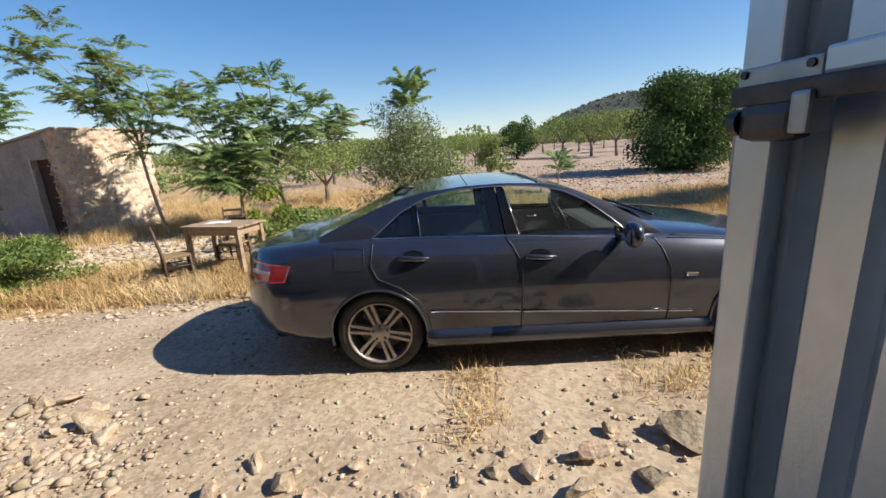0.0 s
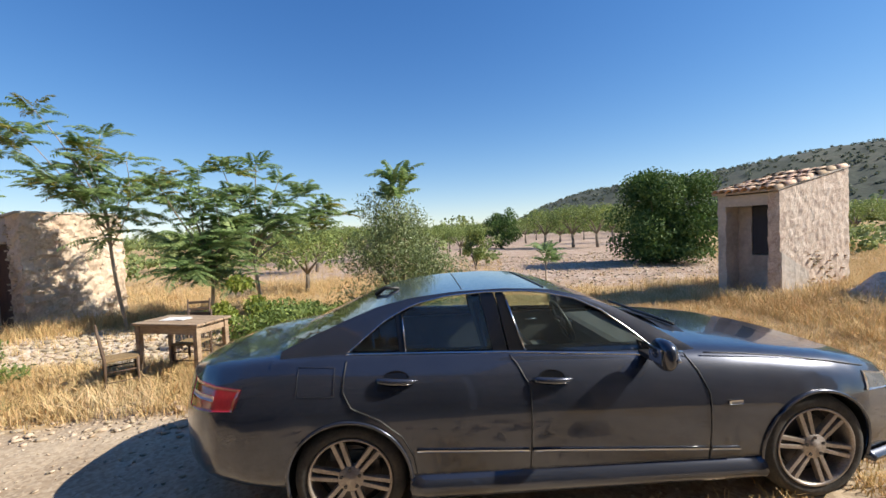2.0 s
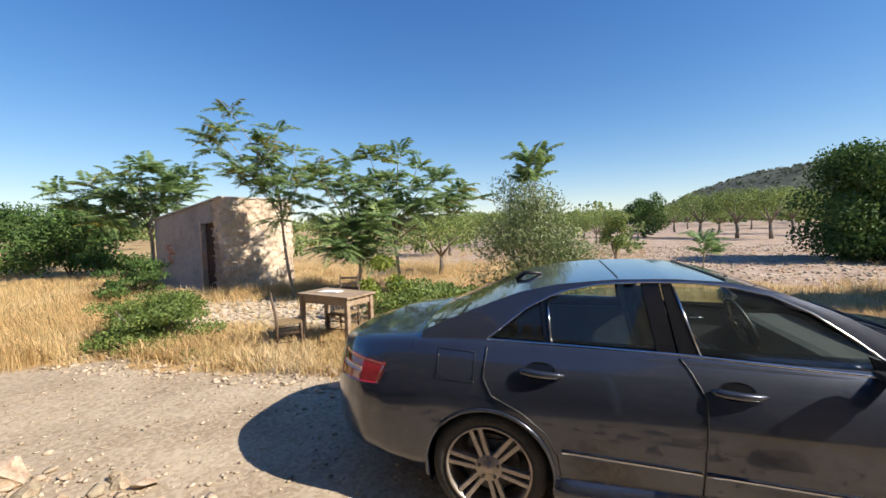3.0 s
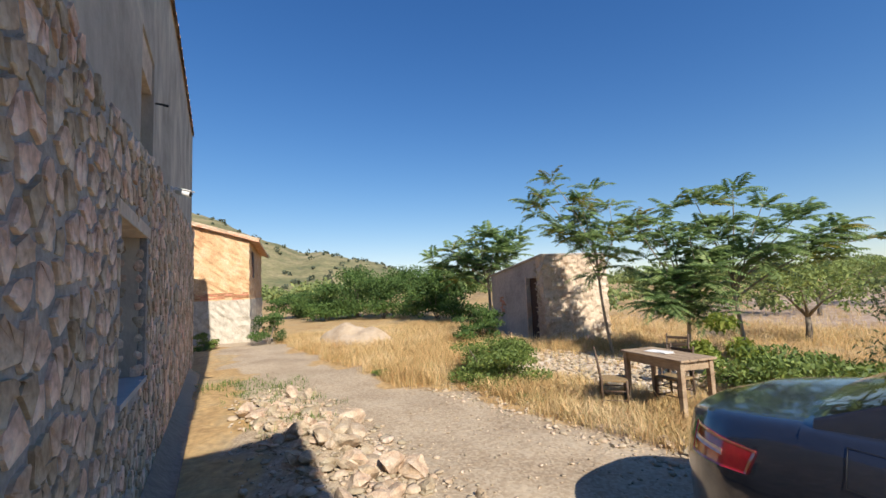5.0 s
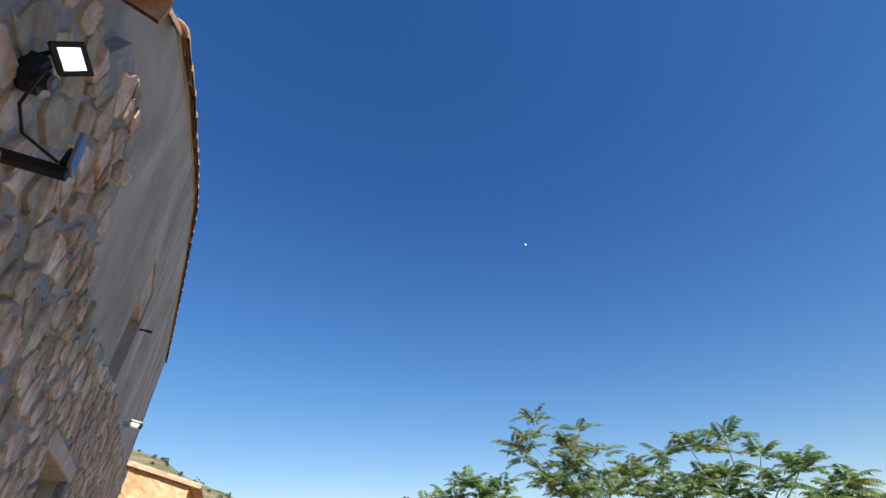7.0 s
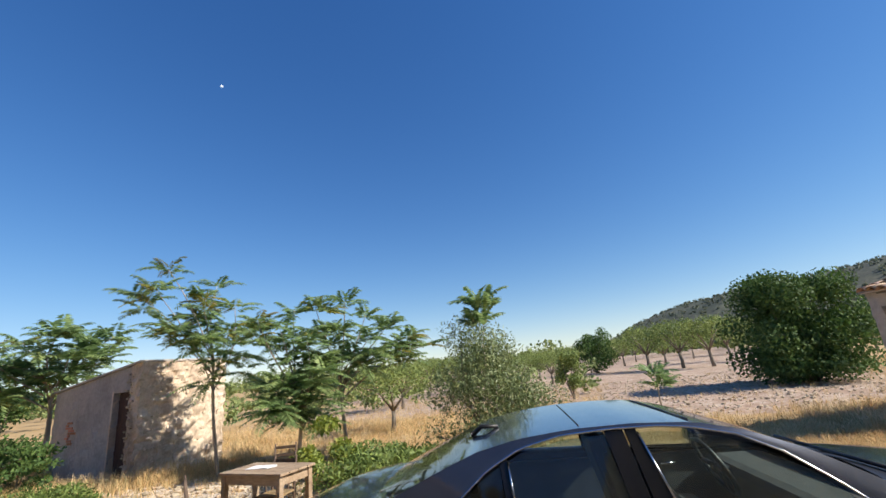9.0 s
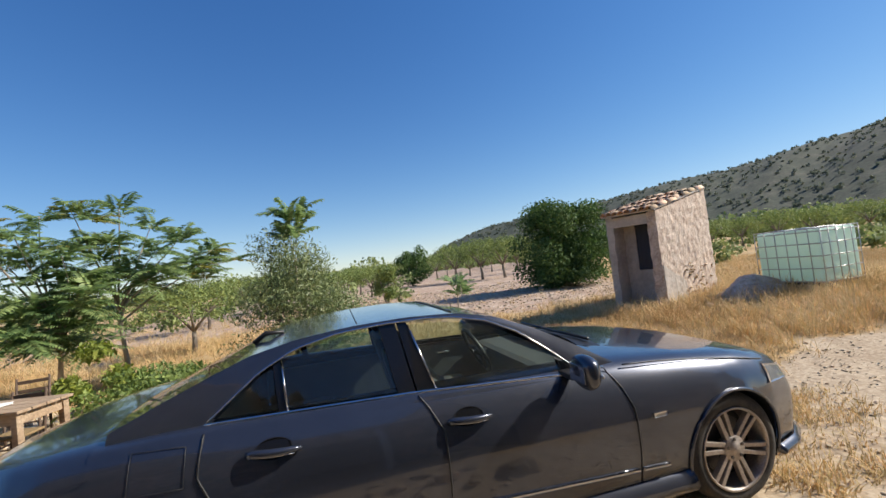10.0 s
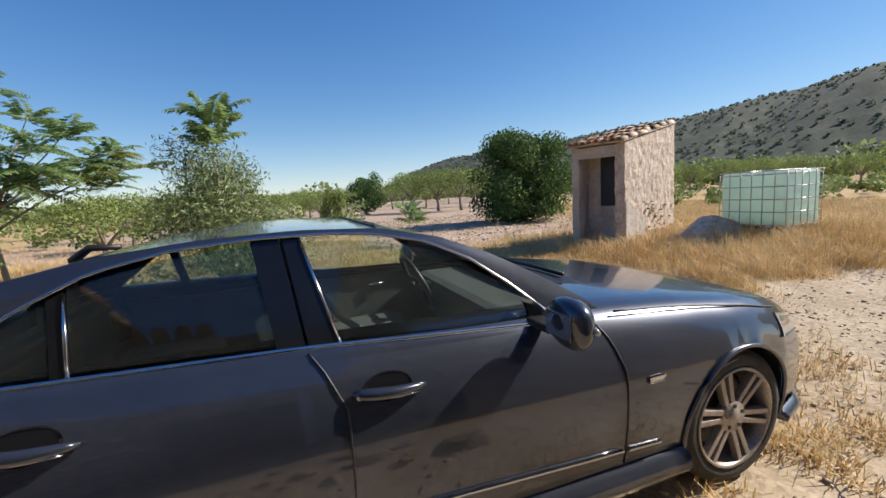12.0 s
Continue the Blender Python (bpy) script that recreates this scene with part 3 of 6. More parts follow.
def panel(name, outline, material, car, thick=0.006, lift=0.0, side=-1, label="", y_of=None):
    """A panel of the window band, filled from an outline of (x, z)."""
    y_of = y_of or glass_y
    bm = bmesh.new()
    outer = [bm.verts.new((x, y_of(x, z, side) + side * lift, z)) for x, z in outline]
    bm.faces.new(outer if side == -1 else outer[::-1])
    bmesh.ops.triangulate(bm, faces=bm.faces[:])
    r = bmesh.ops.extrude_face_region(bm, geom=bm.faces[:])
    bmesh.ops.translate(bm, vec=(0, -side * thick, 0), verts=[v for v in r["geom"] if isinstance(v, bmesh.types.BMVert)])
    bmesh.ops.recalc_face_normals(bm, faces=bm.faces)
    return part(name, bm, material, car, label)


DLO_TOP = [(0.02, 1.022), (0.12, 1.10), (0.25, 1.20), (0.42, 1.281), (0.63, 1.324), (0.88, 1.338), (1.10, 1.335), (1.25, 1.321), (1.44, 1.279), (1.60, 1.20), (1.75, 1.085), (1.87, 0.975)]
DLO_LOW = [(0.02, 1.02), (0.36, 1.013), (0.99, 0.995), (1.40, 0.968), (1.87, 0.935)]
ROOF_EDGE = [(-0.38, 1.045), (-0.18, 1.13), (0.02, 1.21), (0.2, 1.276), (0.42, 1.322), (0.7, 1.348), (1.0, 1.354), (1.28, 1.339), (1.5, 1.288), (1.7, 1.207), (1.9, 1.095), (2.08, 0.985), (2.2, 0.92)]


def car_cabin(car):
    top = lambda x: lerp_table(DLO_TOP, x)
    low = lambda x: lerp_table(DLO_LOW, x)
    edge = lambda x: lerp_table(ROOF_EDGE, x)
    for side in (-1, 1):
        xs = lambda a, b, n=8: [a + (b - a) * k / n for k in range(n + 1)]
        # fixed quarter pane, rear door pane, front door pane
        panel("quarter_window", [(x, low(x) + 0.012) for x in (0.07, 0.33)] + [(0.31, top(0.31) - 0.02)] + [(x, top(x) - 0.02) for x in xs(0.28, 0.07, 5)], M_DARKGLASS, car, side=side)
        panel("door_window", [(x, low(x) + 0.012) for x in xs(0.375, 0.895, 4)] + [(0.845, top(0.845) - 0.022)] + [(x, top(x) - 0.022) for x in xs(0.82, 0.36, 7)], M_DARKGLASS, car, side=side)
        panel("door_window", [(x, low(x) + 0.012) for x in xs(1.10, 1.80, 5)] + [(x, top(x) - 0.025) for x in xs(1.78, 1.01, 11)], M_GLASS, car, side=side)
        panel("window_divider", [(0.335, low(0.335)), (0.372, low(0.37)), (0.352, top(0.352)), (0.312, top(0.312))], M_GLOSSBLACK, car, 0.02, 0.003, side)
        tube("window_channel", [(0.374, glass_y(0.374, low(0.374), side) + side * 0.005, low(0.374)), (0.354, glass_y(0.354, top(0.354) - 0.02, side) + side * 0.005, top(0.354) - 0.02)], 0.006, M_CHROME, car, 6)
        panel("door_pillar", [(0.90, low(0.9)), (0.985, low(0.985)), (0.935, top(0.935)), (0.845, top(0.845))], M_GLOSSBLACK, car, 0.03, 0.006, side)
        panel("door_pillar", [(0.995, low(0.995)), (1.085, low(1.085)), (0.995, top(0.995)), (0.945, top(0.945))], M_GLOSSBLACK, car, 0.03, 0.007, side)
        tube("window_channel", [(1.092, glass_y(1.092, low(1.09), side) + side * 0.008, low(1.09)), (1.002, glass_y(1.002, top(1.0) - 0.02, side) + side * 0.008, top(1.0) - 0.02)], 0.006, M_CHROME, car, 6)
        # body-coloured rail between the windows and the roof, with the rear pillar
        n = 40
        V, F = [], []
        ex = np.linspace(-0.38, 2.2, n + 1)
        for x in ex:
            lo = top(x) if 0.02 <= x <= 1.87 else (lerp_table(BELT, x) - 0.005)
            hi = max(edge(x), lo + 0.003)
            for k in range(4):
                z = lo + (hi - lo) * k / 3
                V.append((x, glass_y(x, z, side) + side * (0.012 - 0.010 * (k / 3) ** 2), z))
        for i in range(n):
            for k in range(3):
                a = i * 4 + k
                q = (a, a + 4, a + 5, a + 1)
                F.append(q if side == -1 else q[::-1])
        raw("roof_rail", V, F, M_PAINT, car, True)
        low_line = [(x, glass_y(x, low(x), side) + side * 0.016, low(x)) for x in xs(0.02, 2.06, 20)]
        tube("window_trim", low_line, 0.0095, M_CHROME, car, 6)
        tube("window_trim", [(x, glass_y(x, top(x), side) + side * 0.016, top(x)) for x in xs(0.02, 1.87, 34)] + [(2.07, glass_y(2.07, 0.915, side) + side * 0.016, 0.915)], 0.006, M_CHROME, car, 6)
        panel("mirror_triangle", [(1.80, low(1.8)), (2.02, 0.922), (1.87, 0.985), (1.79, top(1.79) - 0.03)], M_GLOSSBLACK, car, 0.02, 0.006, side)
        # shoulder between the flank and the window foot
        V = []
        for x in np.linspace(-0.42, 2.10, 30):
            zb = lerp_table(BELT, x)
            yo, yi = body_y(x, zb - 0.012, side), glass_y(x, zb + 0.012, side)
            V += [(x, body_y(x, zb - 0.08, side) - side * 0.010, zb - 0.08), (x, yo - side * 0.001, zb - 0.012), (x, yo + (yi - yo) * 0.45 + side * 0.002, zb + 0.006), (x, yi + side * 0.004, zb + 0.013)]
        F = []
        for i in range(29):
            for k in range(3):
                a = 4 * i + k
                q = (a, a + 4, a + 5, a + 1)
                F.append(q if side == -1 else q[::-1])
        raw("shoulder", V, F, M_PAINT, car, True)
    # roof, windscreen and rear window as curved sheets between the two edges
    def sheet(name, x0, x1, crown, material, nx=14, ny=14, lean=0.0):
        xj = x1 if lean < 0 else x0
        V, F = [], []
        for i in range(nx + 1):
            x = x0 + (x1 - x0) * i / nx
            z = edge(x)
            yl, yr = glass_y(x, z, -1), glass_y(x, z, 1)
            for j in range(ny + 1):
                s = j / ny
                c = 1 - (2 * s - 1) ** 2
                V.append((x + lean * c * (abs(x - xj) / abs(x1 - x0)), yl + (yr - yl) * s, z + crown * c))
        for i in range(nx):
            for j in range(ny):
                a = i * (ny + 1) + j
                F.append((a, a + ny + 1, a + ny + 2, a + 1))
        return raw(name, V, F, material, car, True)

    sheet("roof", 0.14, 1.46, 0.003, M_PAINT, 18, 16)
    sheet("rear_window", -0.38, 0.14, 0.003, M_DARKGLASS, lean=-0.06)
    sheet("windscreen", 1.46, 2.2, 0.003, M_GLASS, lean=0.07)
    for x in (0.74, 1.28):
        z = edge(x)
        tube("roof_seam", [(x, glass_y(x, z, -1) + (glass_y(x, z, 1) - glass_y(x, z, -1)) * s, z + 0.003 * (1 - (2 * s - 1) ** 2) + 0.001) for s in np.linspace(0.06, 0.94, 14)], 0.004, M_BLACK, car, 5)
    # wiper cowl and hood seam
    V, F = [], []
    for s in np.linspace(0, 1, 15):
        y = CAR_Y + (s - 0.5) * 1.26
        c = 1 - (2 * s - 1) ** 2
        V += [(2.10 + 0.09 * c, y, 0.958 + 0.045 * c), (2.24 + 0.08 * c, y, 0.955 + 0.038 * c)]
    raw("wiper_cowl", V, [(2 * k, 2 * k + 1, 2 * k + 3, 2 * k + 2) for k in range(14)], M_BLACK, car, True)
    for a in (0.25, 0.62):
        tube("wiper", [(2.27, CAR_Y - 0.6 + a, 1.0), (2.19, CAR_Y - 0.1 + a, 1.03)], 0.012, M_BLACK, car, 6)
    tube("antenna_fin", [(0.12, CAR_Y, 1.26), (0.19, CAR_Y, 1.312), (0.30, CAR_Y, 1.306)], [0.018, 0.016, 0.012], M_BLACK, car, 6)


def car_wheel(car, x, z, side):
    w = new("wheel")
    w.parent = car
    w.matrix_world = Matrix.Translation((x, CAR_Y + side * 0.875, z)) @ (Matrix() if side == -1 else Matrix.Rotation(math.pi, 4, "Z"))
    v, f = lathe([(0.24, 0.20), (0.29, 0.215), (0.315, 0.20), (0.325, 0.16), (0.326, 0.06), (0.318, 0.02), (0.30, 0.0), (0.275, -0.008), (0.25, -0.004), (0.238, 0.01)], 56)
    raw("tyre", v, f, M_TYRE, w, True)
    v, f = lathe([(0.238, 0.012), (0.243, -0.006), (0.235, -0.010), (0.226, 0.0), (0.222, 0.05), (0.215, 0.17)], 56)
    raw("rim_ring", v, f, M_RIM, w, True)
    v, f = lathe([(0.215, 0.12), (0.1, 0.12), (0.0, 0.12)], 32)
    raw("backing", v, f, M_BLACK, w)
    v, f = lathe([(0.17, 0.07), (0.17, 0.085), (0.06, 0.085)], 40)
    raw("brake_disc", v, f, M_STEEL, w)
    for k in range(6):
        for off in (-1, 1):
            a = radians(60 * k + 12)
            bm = bmesh.new()
            add_box(bm, (0.045, 0.0, -0.013), (0.228, 0.035, 0.013), Matrix.Rotation(off * 0.0, 4, "Y"), 0.005)
            for v in bm.verts:
                s = (v.co.x - 0.045) / 0.183
                v.co.z += off * (0.017 + 0.010 * s)
                v.co.y += 0.010 - 0.012 * s + 0.012 * math.sin(s * math.pi)
            bmesh.ops.rotate(bm, matrix=Matrix.Rotation(a, 3, "Y"), verts=bm.verts)
            part("spoke", bm, M_RIM, w, smooth=False)
    v, f = lathe([(0.075, 0.05), (0.076, 0.012), (0.068, 0.005), (0.04, 0.007), (0.036, 0.0), (0.0, -0.003)], 30)
    raw("hub", v, f, M_RIM, w, True)
    for k in range(5):
        a = radians(72 * k + 20)
        c, s = math.cos(a) * 0.055, math.sin(a) * 0.055
        tube("wheel_bolt", [(c, 0.012, s), (c, 0.001, s)], 0.010, M_STEEL, w, 8, False)


def car_details(car):
    for side in (-1, 1):
        # rubbing strip, sill skirt
        for a, b in ((0.42, 1.065), (1.085, 2.125), (2.145, 2.32)):
            patch("rub_strip", lambda u, v, a=a, b=b: (a + (b - a) * u, 0.512 - 0.058 * (a + (b - a) * u) + 0.013 * v), M_CHROME, car, 0.012, 10, 2, side)
        V, F = [], []
        xs = np.linspace(0.38, 2.47, 24)
        for x in xs:
            y = body_y(x, 0.33, side)
            for dy, z in ((0.0, 0.345 - 0.012 * x), (0.035, 0.315 - 0.012 * x), (0.045, 0.275 - 0.012 * x), (0.03, 0.215), (-0.08, 0.20)):
                V.append((x, y + side * dy, z))
        for i in range(23):
            for k in range(4):
                a = i * 5 + k
                F.append((a, a + 5, a + 6, a + 1))
        F += [tuple(range(5)), tuple(23 * 5 + k for k in range(5))]
        raw("sill_skirt", V, F, M_PAINT, car, True)
        # door gaps
        for pts in ([(0.03, 1.0), (0.02, 0.92), (0.015, 0.85), (0.06, 0.76), (0.22, 0.68), (0.34, 0.58), (0.40, 0.46), (0.415, 0.36)], [(0.99, 0.985), (1.03, 0.93), (1.085, 0.82), (1.085, 0.6), (1.075, 0.34)], [(2.05, 0.935), (2.10, 0.85), (2.14, 0.72), (2.145, 0.5), (2.14, 0.33)], [(2.17, 0.935), (2.4, 0.917), (2.7, 0.88), (3.0, 0.83), (3.25, 0.775)]):
            fine = []
            for (x0, z0), (x1, z1) in zip(pts, pts[1:]):
                fine += [(x0 + (x1 - x0) * k / 4, z0 + (z1 - z0) * k / 4) for k in range(4)]
            fine.append(pts[-1])
            tube("panel_gap", [(x, body_y(x, z, side) + side * 0.0005, z) for x, z in fine], 0.0042, M_BLACK, car, 5)
        # handles over flat black ovals that paint the shade of the grip hollows
        for hx, hz in ((0.32, 0.895), (1.22, 0.855)):
            patch("handle_hollow_shade", lambda u, v, hx=hx, hz=hz: (hx - 0.005 + 0.078 * (2 * u - 1) * math.sqrt(1 - (2 * v - 1) ** 2 / 2), hz + 0.004 + 0.040 * (2 * v - 1) * math.sqrt(1 - (2 * u - 1) ** 2 / 2)), M_GLOSSBLACK, car, 0.0015, 12, 8, side)
            path = []
            for s in np.linspace(0, 1, 9):
                x = hx - 0.115 + 0.23 * s
                z = hz + 0.004 - 0.012 * s
                path.append((x, body_y(x, z, side) + side * (0.012 + 0.022 * math.sin(math.pi * s)), z))
            h = tube("door_handle", path, [0.012, 0.018, 0.020, 0.020, 0.019, 0.018, 0.016, 0.013, 0.006], M_PAINT, car, 8)
            tube("handle_trim", [(p[0], p[1] + side * 0.012, p[2] - 0.012) for p in path[2:8]], 0.0018, M_CHROME, h, 6)
            tube("key_lock", [(hx - 0.10, body_y(hx - 0.10, hz, side) + side * 0.026, hz), (hx - 0.10, body_y(hx - 0.10, hz, side) + side * 0.030, hz)], 0.009, M_CHROME, h, 10, False)
        patch("fender_badge", lambda u, v: (2.245 + 0.085 * u, 0.655 + 0.024 * v), M_CHROME, car, 0.008, 6, 3, side)
        # lamps
        patch("tail_lamp", lambda u, v: (-0.97 + (0.35 + 0.04 * v) * u, 0.728 + 0.03 * u * (1 - v) + (0.150 - 0.01 * u) * v), M_RED, car, 0.007, 18, 8, side)
        patch("tail_lamp_stripe", lambda u, v: (-0.95 + 0.20 * u, 0.798 + 0.026 * v), M_REDW, car, 0.010, 12, 2, side)
        patch("head_lamp", lambda u, v: (3.20 + 0.36 * u - 0.05 * (1 - v), 0.635 + 0.03 * (1 - u) + (0.085 - 0.035 * u + 0.01 * (1 - u)) * v), M_LAMP, car, 0.006, 14, 6, side)
        V, F = [], []
        for x in np.linspace(3.18, 3.62, 14):
            y = body_y(x, 0.30, side)
            V += [(x, y, 0.272), (x, y + side * 0.04, 0.252), (x, y + side * 0.04, 0.232), (x, y - side * 0.05, 0.215)]
        for i in range(13):
            for k in range(3):
                a = i * 4 + k
                F.append((a, a + 4, a + 5, a + 1))
        F += [(0, 1, 2, 3), (52, 53, 54, 55)]
        raw("front_splitter", V, F, M_PAINT, car, True)
        # door mirror
        mir = new("door_mirror")
        mir.parent = car
        y0 = glass_y(1.86, 0.99, side)
        bm = bmesh.new()
        bmesh.ops.create_uvsphere(bm, u_segments=20, v_segments=12, radius=1.0)
        for v in bm.verts:
            c = v.co
            f = 1.0 - 0.35 * max(0, -c.z)
            sx = 0.064 if c.x > 0 else 0.05
            v.co = Vector((1.815 + c.x * sx * f, y0 + side * 0.225 + c.y * 0.105, 0.995 + math.copysign(abs(c.z) ** 0.7, c.z) * 0.088))
        part("housing", bm, M_PAINT, mir, smooth=True)
        box("mirror_foot", (1.785, min(y0, y0 + side * 0.15), 0.935), (1.85, max(y0, y0 + side * 0.15), 0.965), M_BLACK, mir, 0.01)
        tube("turn_signal", [(1.885, y0 + side * 0.15, 0.985), (1.875, y0 + side * 0.26, 0.985), (1.845, y0 + side * 0.33, 0.985)], 0.010, M_LAMP, mir, 6)
        bm = bmesh.new()
        add_box(bm, (1.768, y0 + side * 0.225 - 0.065, 0.955), (1.774, y0 + side * 0.225 + 0.065, 1.04), None, 0.002)
        part("mirror_glass", bm, M_CHROME, mir)
        fl = [(-0.245, 0.835), (-0.035, 0.825), (-0.035, 0.97), (-0.245, 0.98), (-0.245, 0.835)]
        if side == -1:
            tube("panel_gap", [(x, body_y(x, z, side) - 0.0015, z) for (x0, z0), (x1, z1) in zip(fl, fl[1:]) for x, z in [(x0 + (x1 - x0) * k / 4, z0 + (z1 - z0) * k / 4) for k in range(5)]], 0.0014, M_BLACK, car, 5)
    # underbody and cabin
    box("underbody", (-0.9, CAR_Y - 0.55, 0.18), (3.4, CAR_Y + 0.55, 0.40), M_BLACK, car, 0.05)
    box("cabin_floor", (-0.1, CAR_Y - 0.80, 0.40), (2.3, CAR_Y + 0.80, 0.46), M_SEAT, car, 0.01)
    for side in (-1, 1):
        box("door_card", (0.05, CAR_Y + side * 0.75 - 0.03, 0.45), (2.05, CAR_Y + side * 0.75 + 0.03, 0.93), M_SEAT, car, 0.02)
        tube("grab_pull", [(1.45, CAR_Y + side * 0.712, 0.86), (1.55, CAR_Y + side * 0.70, 0.86)], 0.012, M_CHROME, car, 6)
    box("rear_shelf", (-0.40, CAR_Y - 0.68, 0.92), (0.02, CAR_Y + 0.68, 0.985), M_SEAT, car, 0.02)
    box("rear_bench", (0.0, CAR_Y - 0.72, 0.46), (0.55, CAR_Y + 0.72, 0.68), M_SEAT, car, 0.06)
    box("rear_backrest", (-0.05, CAR_Y - 0.72, 0.62), (0.10, CAR_Y + 0.72, 1.03), M_SEAT, car, 0.05, Matrix.Rotation(radians(-8), 4, "Y"))
    for y in (-0.42, 0.42):
        box("rear_headrest", (-0.18, CAR_Y + y - 0.12, 1.02), (-0.07, CAR_Y + y + 0.12, 1.15), M_SEAT, car, 0.04)
        seat = new("front_seat")
        seat.parent = car
        box("cushion", (1.12, CAR_Y + y - 0.25, 0.46), (1.62, CAR_Y + y + 0.25, 0.68), M_SEAT, seat, 0.06)
        m = Matrix.Translation((1.08, CAR_Y + y, 0.62)) @ Matrix.Rotation(radians(-14), 4, "Y")
        box("backrest", (-0.07, -0.25, 0), (0.07, 0.25, 0.56), M_SEAT, seat, 0.05, m)
        box("headrest", (-0.05, -0.12, 0.56), (0.05, 0.12, 0.69), M_SEAT, seat, 0.04, m)
    tube("seat_belt", [(1.00, CAR_Y - 0.66, 1.20), (1.12, CAR_Y - 0.60, 1.02), (1.30, CAR_Y - 0.56, 0.86)], 0.014, M_GREYTRIM, car, 6)
    box("dashboard", (1.78, CAR_Y - 0.71, 0.70), (2.16, CAR_Y + 0.71, 0.92), M_SEAT, car, 0.06)
    bm = bmesh.new()
    V, F = [], []
    c, R = Vector((1.70, CAR_Y + 0.38, 0.90)), 0.185
    ax = Matrix.Rotation(radians(-25), 3, "Y")
    tube("steering_wheel", [c + ax @ Vector((0, R * math.cos(t), R * math.sin(t))) for t in np.linspace(0, 2 * math.pi, 33)], 0.016, M_BLACK, car, 8)
    bm.free()
    for t in (0.0, math.pi, -math.pi / 2):
        tube("wheel_spoke", [c + Vector((0.02, 0, 0)), c + ax @ Vector((0, R * math.cos(t), R * math.sin(t)))], 0.018, M_BLACK, car, 6)
    tube("steering_column", [c, c + Vector((0.2, 0, -0.1))], 0.04, M_BLACK, car, 8)
    box("number_plate", (-1.165, CAR_Y - 0.26, 0.60), (-1.15, CAR_Y + 0.26, 0.71), M_WHITE, car, 0.003)
    tube("grille_frame", [(3.66, CAR_Y - 0.36, 0.45), (3.70, CAR_Y - 0.3, 0.62), (3.72, CAR_Y, 0.66), (3.70, CAR_Y + 0.3, 0.62), (3.66, CAR_Y + 0.36, 0.45)], 0.014, M_CHROME, car, 8)


car = thing("saloon_car", "dusty dark grey four door saloon car parked on gravel", "car")
car_body(car)
car_cabin(car)
for wx, wz in ((0.03, 0.325), (2.822, 0.338)):
    for sd in (-1, 1):
        car_wheel(car, wx, wz, sd)
car_details(car)

# ---- the farmhouse wall, its doorway and the metal gate ----
WALL_O = Vector((0.263, -2.896, 0))
WALL_M = Matrix(((-0.994, 0.108, 0, WALL_O.x), (0.108, 0.994, 0, WALL_O.y), (0, 0, 1, 0), (0, 0, 0, 1)))
ROOF_U = [(-2.2, 3.15), (0.9, 3.15), (1.2, 3.5), (1.6, 4.05), (2.6, 4.59), (3.13, 4.81), (4.32, 5.33), (5.5, 5.75), (7.5, 5.91), (9.7, 5.95), (12.7, 5.9)]
CLAD_U = [(-2.2, 3.12), (1.2, 3.12), (1.3, 3.36), (1.88, 3.45), (2.06, 3.2), (2.14, 2.96), (2.4, 2.90), (2.9, 2.82), (3.5, 2.92), (4.76, 3.04), (6.5, 3.10), (10.6, 3.30), (12.7, 3.36)]
DOOR_U, WIN_U, WIN_Z = (-0.85, 0.42), (3.36, 4.48), (1.06, 2.27)
UPW_U, UPW_Z = (4.40, 5.20), (3.08, 4.22)


def wall_point(u, n, z):
    return WALL_M @ Vector((u, n, z))


def prism(bm, u0, u1, n0, n1, zb, zt0, zt1):
    v = [bm.verts.new(wall_point(u, n, z)) for n in (n0, n1) for u, z in ((u0, zb), (u1, zb), (u1, zt1), (u0, zt0))]
    for q in ((0, 1, 2, 3), (7, 6, 5, 4), (0, 4, 5, 1), (1, 5, 6, 2), (2, 6, 7, 3), (3, 7, 4, 0)):
        bm.faces.new([v[k] for k in q])


def wall_blocks(bm, top, n0, n1, holes, u_lo, u_hi):
    """Upright blocks that leave the openings free."""
    cuts = sorted({u_lo, u_hi, *[u for u, _ in top if u_lo < u < u_hi], *[u for h in holes for u in h[:2] if u_lo < u < u_hi]})
    for a, b in zip(cuts, cuts[1:]):
        ta, tb = lerp_table(top, a), lerp_table(top, b)
        spans, lo = [], 0.0
        for h0, h1, z0, z1 in sorted((h for h in holes if h[0] < (a + b) / 2 < h[1]), key=lambda h: h[2]):
            if z0 > lo + 0.01:
                spans.append((lo, z0, z0))
            lo = z1
        if lo < min(ta, tb) - 0.01:
            spans.append((lo, ta, tb))
        for zb, z0, z1 in spans:
            prism(bm, a, b, n0, n1, zb, z0, z1)


HOLES = [(*DOOR_U, -0.1, 2.25), (*WIN_U, *WIN_Z), (*UPW_U, *UPW_Z)]
bm = bmesh.new()
wall_blocks(bm, ROOF_U, -0.50, -0.055, HOLES, -2.2, 12.7)
bmesh.ops.recalc_face_normals(bm, faces=bm.faces)
house_wall = tagged(part("wall_south", bm, M_PLASTER), "blotchy grey cement rendered house wall", "wall", kind="structure")
bm = bmesh.new()
wall_blocks(bm, CLAD_U, -0.051, 0.0, [h for h in HOLES[:2]], -1.9, 12.65)
bmesh.ops.recalc_face_normals(bm, faces=bm.faces)
clad = tagged(part("wall_cladding", bm, M_MORTAR), "rubble stone facing bedded in grey mortar", "wall", kind="structure")

